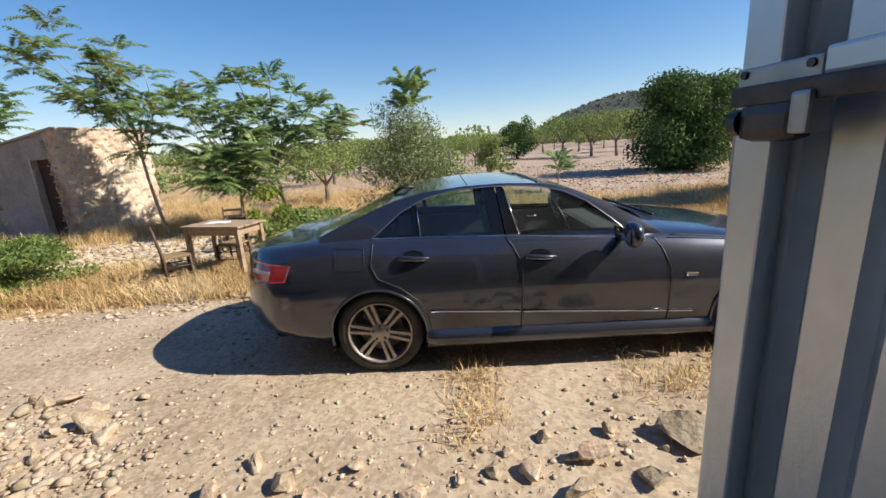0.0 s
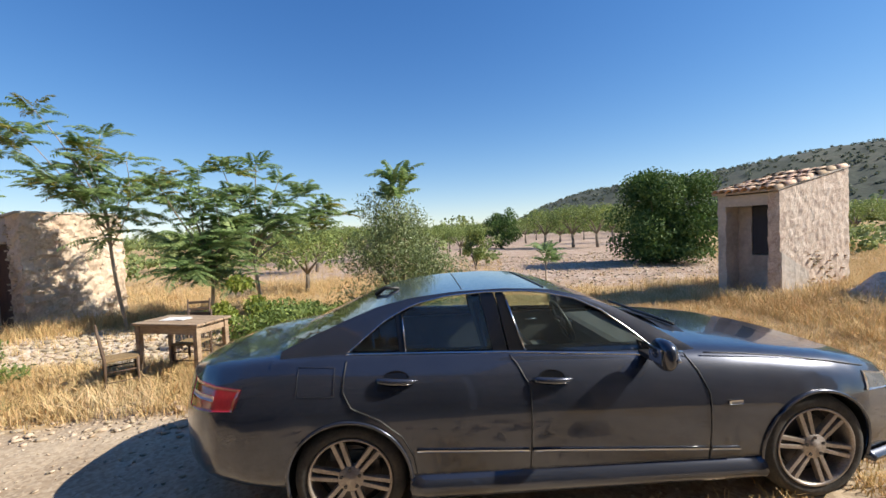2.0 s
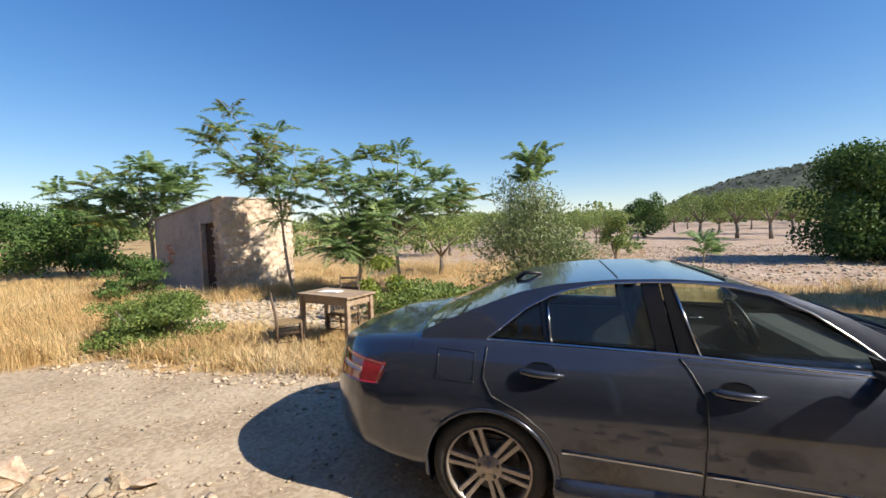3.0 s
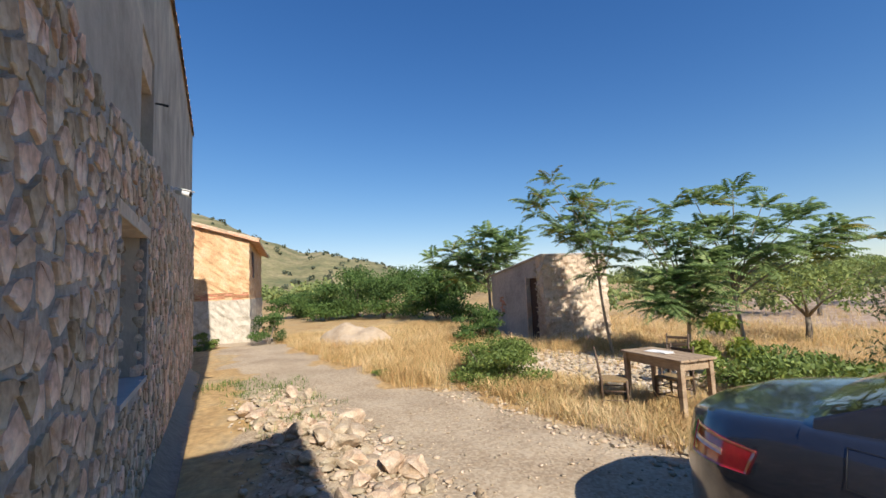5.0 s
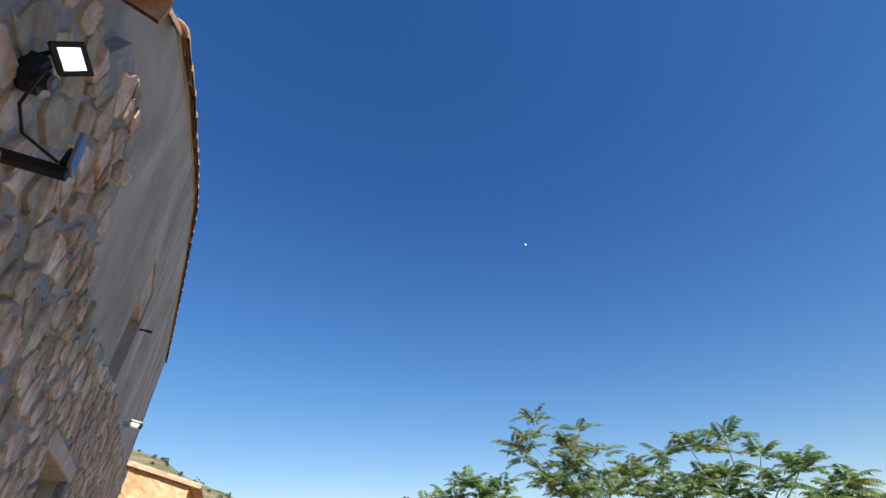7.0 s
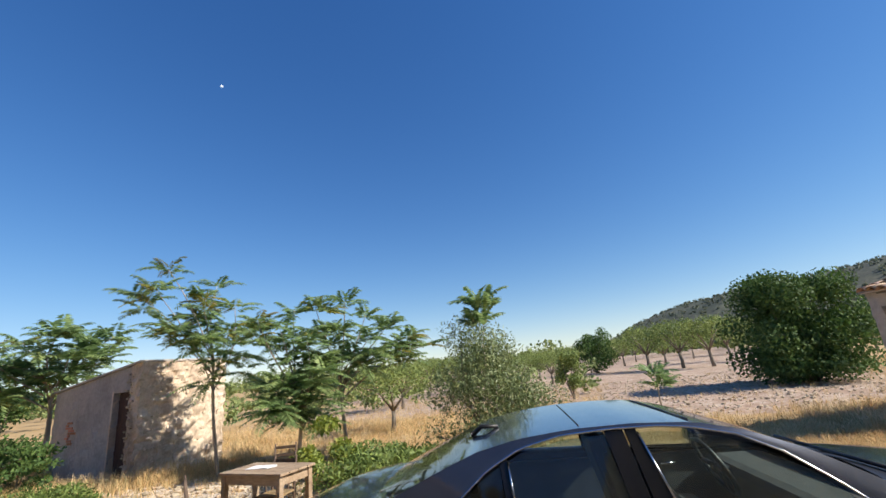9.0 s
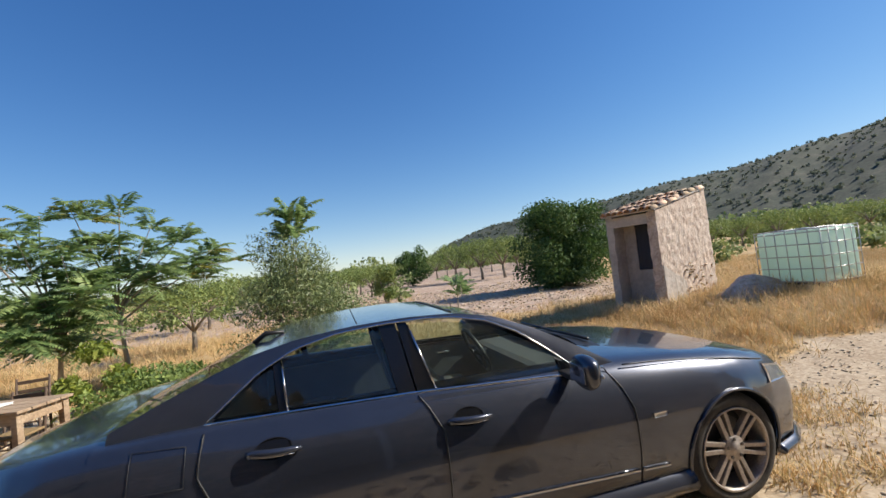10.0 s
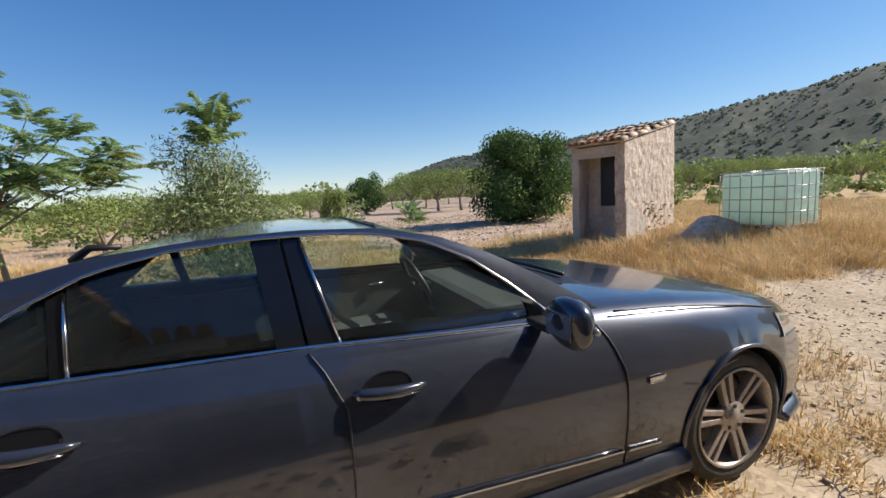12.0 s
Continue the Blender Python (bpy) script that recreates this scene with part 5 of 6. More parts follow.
    for k in range(9):
        x = rng.uniform(0.1, 0.7)
        box("exposed_brick", (-0.02, 2.9 + rng.uniform(-0.25, 0.25), 0.75 + 0.06 * k), (0.0, 3.05 + rng.uniform(0, 0.2), 0.80 + 0.06 * k), M_BRICK, h, 0.006, m)
    return h


def hut_right():
    # local x along the deep side wall, local y across the open front; origin at the front corner nearest the track
    rng = np.random.default_rng(9)
    m = Matrix(((0.94, -0.34, 0, 7.62), (0.34, 0.94, 0, 5.72), (0, 0, 1, 0), (0, 0, 0, 1)))
    h = thing("stone_hut", "small weathered masonry hut with tiled roof and dark shutter", "hut")
    L, W, T = 2.5, 1.25, 0.22
    rough_block("side_wall", (0, 0, 0), (L, T), (2.28, 2.78), M_HUTPATCH, h, m, rng, 0.07, 0.011)
    rough_block("side_wall", (0, W - 0.18, 0), (L, W), (2.28, 2.74), M_HUTGREY, h, m, rng, 0.12, 0.01)
    rough_block("rear_wall", (L - T, T, 0), (L, W - 0.18), (2.74, 2.74), M_HUTGREY, h, m, rng, 0.2)
    rough_block("inner_wall", (0.42, T, 0), (0.54, W - 0.18), (0.95, 0.95), M_HUTGREY, h, m, rng, 0.1, 0.008)
    rough_block("inner_wall", (0.42, 0.78, 0.94), (0.54, W - 0.18), (2.15, 2.15), M_HUTGREY, h, m, rng, 0.1, 0.008)
    rough_block("beam", (0.0, T, 2.02), (0.16, W - 0.18), (2.26, 2.26), M_HUTGREY, h, m, rng, 0.1, 0.006)
    box("shutter", (0.44, 0.30, 0.96), (0.49, 0.78, 2.08), M_BLUEDOOR, h, 0.004, m, "dark blue painted shutter")
    rough_block("plinth_patch", (0.02, -0.02, 0), (0.95, 0.004), (1.05, 0.6), M_HUTGREY, h, m, rng, 0.08, 0.006)
    sl = math.atan2(0.5, L)
    roof = box("roof", (-0.10, -0.03, 0), (L + 0.05, W + 0.05, 0.045), M_HUTGREY, h, 0.01, m @ Matrix.Translation((0, 0, 2.30)) @ Matrix.Rotation(-sl, 4, "Y"))
    rm = m @ Matrix.Translation((0, 0, 2.345)) @ Matrix.Rotation(-sl, 4, "Y")
    for r in range(7):
        for c in range(8):
            x = -0.20 + 0.37 * r
            y = 0.03 + 0.165 * c
            lay_tile(roof, rm @ Matrix.Translation((x + rng.normal(0, 0.015), y + rng.normal(0, 0.008), 0.006 + 0.012 * (r % 2) + rng.normal(0, 0.006))) @ Matrix.Rotation(rng.normal(0, 0.04), 4, "Z") @ Matrix.Rotation(0.045, 4, "Y"))
    for k in range(46):
        v, f = rock_data(rng, 0.05 * rng.uniform(0.6, 1.6), 1)
        p = m @ Vector((rng.uniform(0.9, 2.4), -0.02 + rng.normal(0, 0.012), rng.uniform(0.1, 1.0)))
        st = raw("bared_stone", v, f, M_ROCK, h)
        st.matrix_world = Matrix.Translation(p)
    return h


def far_house():
    rng = np.random.default_rng(31)
    # local x along the lit end wall (towards the farmhouse), local y going back
    m = Matrix(((-0.25, -0.968, 0, -16.5), (-0.968, 0.25, 0, 0.55), (0, 0, 1, 0), (0, 0, 0, 1)))
    h = thing("old_house", "old earthen masonry house with rubble stone base", "house")
    W, L = 4.2, 7.0
    rough_block("stone_base", (0, 0, 0), (W, L), (1.55, 1.55), M_PALESTONE, h, m, rng, 0.16, 0.03)
    rough_block("wall", (0.03, 0.03, 1.54), (W - 0.03, L - 0.03), (3.72, 4.9), M_ORANGE, h, m, rng, 0.16, 0.02)
    for row in range(5):
        z = 1.55 + row * 0.055
        x = 0.05
        while x < 3.6:
            w = rng.uniform(0.2, 0.3)
            if rng.random() > 0.35:
                box("brick", (x, 0.012, z), (x + w - 0.012, 0.04, z + 0.045), M_BRICK, h, 0.004, m)
            x += w
    sl = math.atan2(1.18, W)
    roof = box("roof", (-0.32, -0.14, 0), (W + 0.3, L + 0.2, 0.07), M_TILE, h, 0.01, m @ Matrix.Translation((0, 0, 3.735)) @ Matrix.Rotation(-sl, 4, "Y"))
    rm = m @ Matrix.Translation((0, 0, 3.81)) @ Matrix.Rotation(-sl, 4, "Y")
    for r in range(12):
        lay_tile(roof, rm @ Matrix.Translation((-0.35 + 0.37 * r, -0.06, 0.0)))
    wv = box("window", (-0.012, 1.0, 2.4), (0.028, 1.7, 3.4), M_DARKWOOD, h, 0.004, m)
    return h


hut_left()
hut_right()
far_house()

# ---- table, chairs, water tank, mound ----


def table():
    m = Matrix.Translation((-2.62, 3.09, 0)) @ Matrix.Rotation(radians(-17), 4, "Z")
    t = thing("wooden_table", "old weathered wooden table standing in dry grass", "table", m)
    for k in range(4):
        y = -0.27 + 0.14 * k
        box("top_board", (-0.50, y, 0.725), (0.50, y + 0.132, 0.752), M_WOOD, t, 0.004)
    for x, y in ((-0.44, -0.22), (0.44, -0.22), (-0.44, 0.23), (0.44, 0.23)):
        box("leg", (x - 0.03, y - 0.03, 0.0), (x + 0.03, y + 0.03, 0.724), M_WOOD, t, 0.005)
    for y in (-0.235, 0.225):
        box("apron", (-0.41, y, 0.62), (0.41, y + 0.022, 0.723), M_WOOD, t, 0.003)
    for x in (-0.45, 0.43):
        box("apron", (x, -0.19, 0.62), (x + 0.022, 0.20, 0.723), M_WOOD, t, 0.003)
    p = thing("paper_sheet", "white papers lying on the wooden table", "paper", m @ Matrix.Translation((-0.12, 0.02, 0.753)))
    box("sheet", (-0.15, -0.1, 0), (0.15, 0.1, 0.006), M_PAPER, p, 0.0, Matrix.Rotation(radians(12), 4, "Z"))
    box("sheet", (0.05, -0.06, 0.006), (0.22, 0.07, 0.012), M_PAPER, p, 0.0, Matrix.Rotation(radians(-9), 4, "Z"))


def chair(m):
    c = thing("dining_chair", "dark worn wooden chair with rush seat", "chair", m, "old chairs round the table")
    for x in (-0.19, 0.19):
        tube("front_leg", [(x, -0.18, 0), (x, -0.18, 0.46)], [0.016, 0.02], M_CHAIR, c, 8)
        tube("rear_post", [(x, 0.19, 0), (x, 0.18, 0.45), (x, 0.25, 0.92)], [0.016, 0.02, 0.014], M_CHAIR, c, 8)
        for z in (0.16, 0.30):
            tube("stretcher", [(x, -0.18, z), (x, 0.185, z)], 0.009, M_CHAIR, c, 6)
    for z, y in ((0.20, -0.18), (0.33, -0.18), (0.25, 0.185)):
        tube("stretcher", [(-0.19, y, z), (0.19, y, z)], 0.009, M_CHAIR, c, 6)
    box("seat", (-0.205, -0.20, 0.435), (0.205, 0.19, 0.465), M_RUSH, c, 0.012)
    for z, y in ((0.60, 0.203), (0.72, 0.22), (0.85, 0.237)):
        box("back_slat", (-0.19, y - 0.007, z - 0.025), (0.19, y + 0.007, z + 0.025), M_CHAIR, c, 0.004)
    return c


table()
ch = chair(Matrix.Translation((-3.20, 2.80, 0)) @ Matrix.Rotation(radians(128), 4, "Z") @ Matrix.Scale(0.86, 4))
copy_thing(ch, Matrix.Translation((-2.70, 3.42, 0)) @ Matrix.Rotation(radians(-8), 4, "Z"))
copy_thing(ch, Matrix.Translation((-3.25, 4.55, 0)) @ Matrix.Rotation(radians(10), 4, "Z"))


def water_tank():
    m = Matrix.Translation((9.63, 4.17, 0.36)) @ Matrix.Rotation(radians(1), 4, "Z")
    t = thing("water_tank", "milky green plastic water tank in a wire cage", "tank", m)
    box("tank", (-0.48, -0.58, 0.14), (0.48, 0.58, 1.13), M_TANK, t, 0.05)
    bm = bmesh.new()
    for y in (-0.6, -0.07, 0.46):
        add_box(bm, (-0.5, y, 0.0), (0.5, y + 0.14, 0.09))
    add_box(bm, (-0.5, -0.6, 0.092), (0.5, 0.6, 0.135))
    part("pallet", bm, M_PALLET, t)
    for z in (0.16, 0.40, 0.63, 0.86, 1.08, 1.14):
        tube("cage_ring", [(-0.5, -0.6, z), (0.5, -0.6, z), (0.5, 0.6, z), (-0.5, 0.6, z), (-0.5, -0.6, z)], 0.010, M_GALV, t, 6)
    for k in range(7):
        y = -0.6 + 0.2 * k
        for x in (-0.505, 0.505):
            tube("cage_bar", [(x, y, 0.10), (x, y, 1.15)], 0.009, M_GALV, t, 6)
    for k in range(1, 5):
        x = -0.5 + 0.2 * k
        for y in (-0.605, 0.605):
            tube("cage_bar", [(x, y, 0.10), (x, y, 1.15)], 0.009, M_GALV, t, 6)
    for y in (-0.25, 0.25):
        tube("top_bar", [(-0.5, y, 1.15), (0.5, y, 1.15)], 0.011, M_GALV, t, 6)
    tube("lid", [(0, 0, 1.13), (0, 0, 1.165)], 0.11, M_WHITE, t, 20, False)
    return t


water_tank()


def heap(name, label, x, y, rx, ry, h, material, seed, ang=0):
    rng = np.random.default_rng(seed)
    n = 40
    V = []
    for i in range(n):
        for j in range(n):
            a, b = 2 * i / (n - 1) - 1, 2 * j / (n - 1) - 1
            r = math.hypot(a, b)
            z = h * max(0, 1 - r ** 1.7) ** 0.8 * (1 + 0.35 * noise.noise(Vector((a * 2.5 + seed, b * 2.5, 0)))) + 0.05 * h * noise.noise(Vector((a * 9, b * 9, seed)))
            p = Matrix.Rotation(radians(ang), 3, "Z") @ Vector((a * rx, b * ry, 0))
            V.append((x + p.x, y + p.y, (z if r < 1 else -0.03) - 0.01 + float(ground_z(x, y)) * 0.5))
    F = [(i * n + j, (i + 1) * n + j, (i + 1) * n + j + 1, i * n + j + 1) for i in range(n - 1) for j in range(n - 1)]
    return tagged(raw(name, V, F, material, None, True), label, "mound")


M_SAND = mat("pale sandy spoil", [(0.40, 0.30, 0.20), (0.52, 0.42, 0.31)], 2, 0.95, bump=0.7, bscale=14, fine=0.15)
heap("sand_mound", "pale mound of sandy spoil among dry grass", -12.4, 2.9, 1.7, 0.9, 0.62, M_SAND, 4, 20)
heap("earth_mound", "heap of dark stony earth by the hut", 9.0, 4.75, 1.2, 0.8, 0.5, M_HUTPATCH, 12, 20)
v, f = [], []
for k in range(30):
    for j in range(5):
        u = 2.0 + 9.0 * k / 29
        v.append(wall_point(u, 0.02 + 0.055 * j, max(0.0, 0.16 - 0.05 * j) + 0.03 * noise.noise(Vector((u * 2.2, j * 0.7, 2))) + 0.01))
f = [(k * 5 + j, (k + 1) * 5 + j, (k + 1) * 5 + j + 1, k * 5 + j + 1) for k in range(29) for j in range(4)]
tagged(raw("plastic_sheet", v, f, M_BLACKSHEET, None, True), "crumpled black plastic sheet along the wall foot", "sheet")

moon_d = Vector((-math.sin(radians(37.4)) * math.cos(radians(35.5)), math.cos(radians(37.4)) * math.cos(radians(35.5)), math.sin(radians(35.5))))
bm = bmesh.new()
bmesh.ops.create_uvsphere(bm, u_segments=20, v_segments=12, radius=12)
mo = part("moon", bm, M_MOON, smooth=True)
mo.location = moon_d * 4200
tagged(mo, "pale half moon in the daylight sky", "moon", kind="structure")

# ---- trees and shrubs ----


def at_bearing(x, y, deg, d):
    return (x - d * math.sin(radians(deg)), y + d * math.cos(radians(deg)))


def pinnate(origins, dirs, length, rng, pairs=13, droop=0.95):
    """Pinnate leaves: arched rachises with paired leaflets. Returns triangle points and faces."""
    P, size = [], 0.185 * length
    for o, d in zip(origins, dirs):
        o, d = np.array(o), np.array(d) / np.linalg.norm(d)
        L = length * rng.uniform(0.75, 1.15)
        side = np.cross(d, (0, 0, 1))
        side /= np.linalg.norm(side) + 1e-6
        nP = pairs
        for k in range(nP):
            s = 0.12 + 0.88 * k / (nP - 1)
            p = o + d * L * s + np.array((0, 0, -droop * L * 0.42 * s * s))
            tan = d * 1.0 + np.array((0, 0, -droop * 0.84 * s))
            tan /= np.linalg.norm(tan)
            w = size * (0.55 + 0.75 * math.sin(math.pi * min(1, 0.25 + 0.72 * s))) * rng.uniform(0.85, 1.15)
            for sg in (-1, 1):
                a = side * sg * 0.86 + tan * 0.42 + np.array((0, 0, -0.38 + rng.normal(0, 0.12)))
                a /= np.linalg.norm(a)
                b = np.cross(a, np.cross(tan, a) + 1e-6)
                b = tan - a * (tan @ a)
                b /= np.linalg.norm(b) + 1e-6
                h = w * 0.15
                P.append((p, p + a * w * 0.42 + b * h, p + a * w, p + a * w * 0.42 - b * h))
            if k and k % 2 == 0:
                q = o + d * L * (s - 0.16) + np.array((0, 0, -droop * L * 0.42 * (s - 0.16) ** 2))
                t = np.array((0, 0, 0.004))
                P.append((q - t, p - t, p + t, q + t))
    P = np.array(P).reshape(-1, 3)
    return P


def as_quads(P):
    return np.arange(len(P)).reshape(-1, 4)


def whorl(tip, axis, n, rng, lift=0.35, rise=0.0):
    """Leaf directions round a shoot tip."""
    axis = np.array(axis, float) / np.linalg.norm(axis)
    out = []
    for k in range(n):
        t = 2 * math.pi * (k * 0.382 + rng.uniform(-0.05, 0.05))
        e = rng.uniform(-0.15, 0.75) + lift * (k / n) + rise
        d = np.array((math.cos(t) * math.cos(e), math.sin(t) * math.cos(e), math.sin(e))) + axis * 0.25
        out.append((np.array(tip) - axis * 0.14 * rng.random(), d))
    return out


def limb(a, b, rng, bend=0.12, n=6):
    a, b = np.array(a, float), np.array(b, float)
    off = rng.normal(0, bend, 3) * np.linalg.norm(b - a)
    return [tuple(a + (b - a) * t + off * math.sin(math.pi * t) * 0.5 + np.array((0, 0, 0.10 * math.sin(math.pi * t) * np.linalg.norm((b - a)[:2])))) for t in np.linspace(0, 1, n)]


def ailanthus(label, base, fork, tips, seed, leaf=0.55, per=10, trunk=0.045, yellow=(), bark=None, extra=0, rise=0.0):
    """A tree of heaven: trunk, limbs to the given shoot tips, whorls of pinnate leaves."""
    rng = np.random.default_rng(seed)
    t = thing("ailanthus_tree", label, "tree")
    bark = bark or M_PALEBARK
    path = limb(base, fork, rng, 0.05, 8)
    tube("trunk", path, list(np.linspace(trunk, trunk * 0.6, 8)), bark, t, 8)
    O, D, OY, DY = [], [], [], []
    for k, tip in enumerate(tips):
        src = path[-1 - (k % 3)]
        lb = limb(src, tip, rng, 0.10, 7)
        tube("limb", lb, list(np.linspace(trunk * 0.42, trunk * 0.14, 7)), bark, t, 6)
        ends = [(tip, np.array(lb[-1]) - np.array(lb[-2]))]
        for _ in range(extra):
            q = np.array(lb[rng.integers(3, 6)])
            e = q + rng.normal(0, 0.26, 3) - np.array((0, 0, rng.uniform(-0.05, 0.35)))
            ends.append((e, e - q))
        for e, ax in ends:
            for o, d in whorl(e, ax + np.array((0, 0, 0.02)), per, rng, 0.35, rise):
                if k in yellow and rng.random() < 0.35:
                    OY.append(o), DY.append(d)
                else:
                    O.append(o), D.append(d)
    P = pinnate(O, D, leaf, rng)
    quads("crown", P, as_quads(P), M_AIL, t)
    if OY:
        P = pinnate(OY, DY, leaf * 0.8, rng)
        ob = quads("yellow_leaves", P, as_quads(P), M_AILY, t)
    return t


def leaf_cloud(blobs, n, size, rng, narrow=0.45, shell=0.35):
    """Leaf blades through uneven blobs (x, y, z, rx, ry, rz), denser towards their skins."""
    vol = np.array([b[3] * b[4] * b[5] for b in blobs]) ** 0.75
    pick = rng.choice(len(blobs), n, p=vol / vol.sum())
    B = np.array(blobs)[pick]
    d = rng.normal(size=(n, 3))
    d /= np.linalg.norm(d, axis=1)[:, None]
    r = rng.random(n) ** shell
    c = B[:, :3] + d * r[:, None] * B[:, 3:] + rng.normal(0, 0.06, (n, 3)) * B[:, 3:].mean(1)[:, None]
    a = rng.normal(size=(n, 3)) + np.array((0, 0, -0.25))
    a /= np.linalg.norm(a, axis=1)[:, None]
    b = np.cross(a, rng.normal(size=(n, 3)) + d * 1.2)
    b /= np.linalg.norm(b, axis=1)[:, None] + 1e-6
    L = size * rng.uniform(0.6, 1.4, n)[:, None]
    P = np.stack([c - a * L * 0.5, c + b * L * narrow * 0.5, c + a * L * 0.5, c - b * L * narrow * 0.5], 1)
    return P.reshape(-1, 3)


def almond_tree(label, x, y, h, w, seed, n=2600, size=0.10, material=None, group="almond trees of the orchard"):
    rng = np.random.default_rng(seed)
    t = thing("almond_tree", label, "tree", Matrix.Translation((x, y, float(ground_z(np.array(x), np.array(y))))), group)
    hb = h * 0.30
    tube("trunk", [(0, 0, -0.05), (0.03, 0.02, hb * 0.5), (0.0, 0.05, hb)], [0.09, 0.07, 0.06], M_BARK, t, 8)
    blobs = []
    for k in range(6):
        a = k * 1.05 + rng.uniform(-0.3, 0.3)
        e = np.array((math.cos(a) * w * 0.34, math.sin(a) * w * 0.34, h * rng.uniform(0.62, 0.8)))
        tube("limb", limb((0, 0.05, hb), e, rng, 0.1, 5), [0.045, 0.035, 0.028, 0.02, 0.01], M_BARK, t, 6)
        blobs.append((*e, w * 0.22, w * 0.22, h * 0.17))
        q = e * np.array((0.6, 0.6, 1)) + np.array((0, 0, h * 0.12))
        blobs.append((*q, w * 0.2, w * 0.2, h * 0.13))
        q = e + np.array((math.cos(a) * w * 0.1, math.sin(a) * w * 0.1, -h * 0.15))
        blobs.append((*q, w * 0.14, w * 0.14, h * 0.12))
    P = leaf_cloud(blobs, n, size, rng)
    quads("crown", P, as_quads(P), material or M_ALMOND, t)
    return t


def leafy_shrub(name, label, cat, x, y, w, h, seed, n, size, material, narrow=0.4, lumps=14, stems=6, base=0.0, upright=False):
    rng = np.random.default_rng(seed)
    z0 = float(ground_z(np.array(x), np.array(y)))
    t = thing(name, label, cat, Matrix.Translation((x, y, z0)))
    blobs = []
    for k in range(lumps):
        a = rng.uniform(0, 6.28)
        s = math.sqrt(rng.random())
        zz = base * h + (1 - base) * h * rng.uniform(0.10, 0.86)
        wid = w / 2 * (math.sin(math.pi * min(1, max(0.12, zz / h)) ** 0.8) ** 0.6 if not upright else (1.05 - 0.75 * zz / h))
        r = rng.uniform(0.13, 0.24)
        blobs.append((math.cos(a) * s * wid * 0.8, math.sin(a) * s * wid * 0.8, zz, w * r, w * r, h * rng.uniform(0.10, 0.17)))
    for k in range(stems):
        b = blobs[k % len(blobs)]
        tube("stem", limb((rng.normal(0, 0.05), rng.normal(0, 0.05), -0.03), b[:3], rng, 0.08, 5), list(np.linspace(0.02, 0.006, 5) * (1 + h * 0.3)), M_BARK, t, 6)
    P = leaf_cloud(blobs, n, size, rng, narrow)
    P[:, 2] = np.maximum(P[:, 2], 0.01)
    quads("foliage", P, as_quads(P), material, t)
    return t


C37 = (0.361, -2.187)


def tips_at(bear_elev, d, jit=0.5, seed=0):
    rng = np.random.default_rng(seed)
    out = []
    for b, e in bear_elev:
        dd = d + rng.uniform(-jit, jit)
        x, y = at_bearing(*C37, b, dd)
        out.append((x, y, 1.724 + dd * math.tan(radians(e))))
    return out


# tall leaning tree of heaven in front of the hut
ax, ay = at_bearing(*C37, 34.8, 10.4)
fx, fy = at_bearing(*C37, 35.9, 10.6)
ailanthus("slender leaning tree of heaven with a bare pale trunk", (ax, ay, -0.03), (fx, fy, 2.35), tips_at([(41.2, 13.9), (44.0, 11.0), (42.2, 11.6), (36.0, 11.9), (37.6, 11.0), (33.9, 9.4), (38.5, 8.2), (41.0, 8.0), (34.5, 6.4), (37.0, 5.6), (32.2, 6.5)], 10.6, 0.6, 1), 41, 0.66, 8, 0.04, (2, 4, 0, 5), extra=2, rise=0.05)
# twin trunked pair beside the table
bx, by = at_bearing(*C37, 20.8, 10.2)
ailanthus("bushy tree of heaven with a thin forked trunk", (bx, by, -0.03), (bx - 0.15, by, 1.7), tips_at([(24.5, 9.2), (20.6, 9.6), (18.0, 7.6), (15.2, 6.0), (12.0, 4.4), (9.6, 3.0), (21.5, 6.2), (17.5, 4.6), (22.8, 4.4), (19.4, 2.2), (14.2, 3.2)], 10.2, 0.7, 2), 42, 0.66, 9, 0.05, (5, 4, 0), extra=2, rise=0.05)
cx, cy = at_bearing(*C37, 26.6, 9.9)
ailanthus("bushy tree of heaven with foliage down to the ground", (cx, cy, -0.03), (cx + 0.1, cy, 1.3), tips_at([(31.2, 7.6), (28.8, 7.0), (27.0, 8.8), (29.6, 4.4), (25.4, 4.8), (27.4, 2.8), (24.2, 1.2), (28.4, 0.4), (26.0, -1.2), (29.3, -2.6), (24.4, -2.6), (27.0, -4.2)], 9.8, 0.6, 3), 43, 0.66, 10, 0.05, (0,), extra=2, rise=0.05)
# behind the hut
dx, dy = at_bearing(*C37, 50.0, 16.5)
ailanthus("spreading tree of heaven behind the hut", (dx, dy, 0.0), (dx, dy, 2.2), tips_at([(57.5, 4.0), (55.0, 5.2), (52.6, 6.0), (50.0, 6.9), (47.6, 6.2), (45.6, 6.4), (53.5, 3.6), (49.0, 4.4), (56.2, 2.4), (46.6, 3.8), (51.4, 2.2)], 16.3, 1.2, 4), 44, 0.95, 10, 0.07, (1, 2), extra=2, rise=0.15)
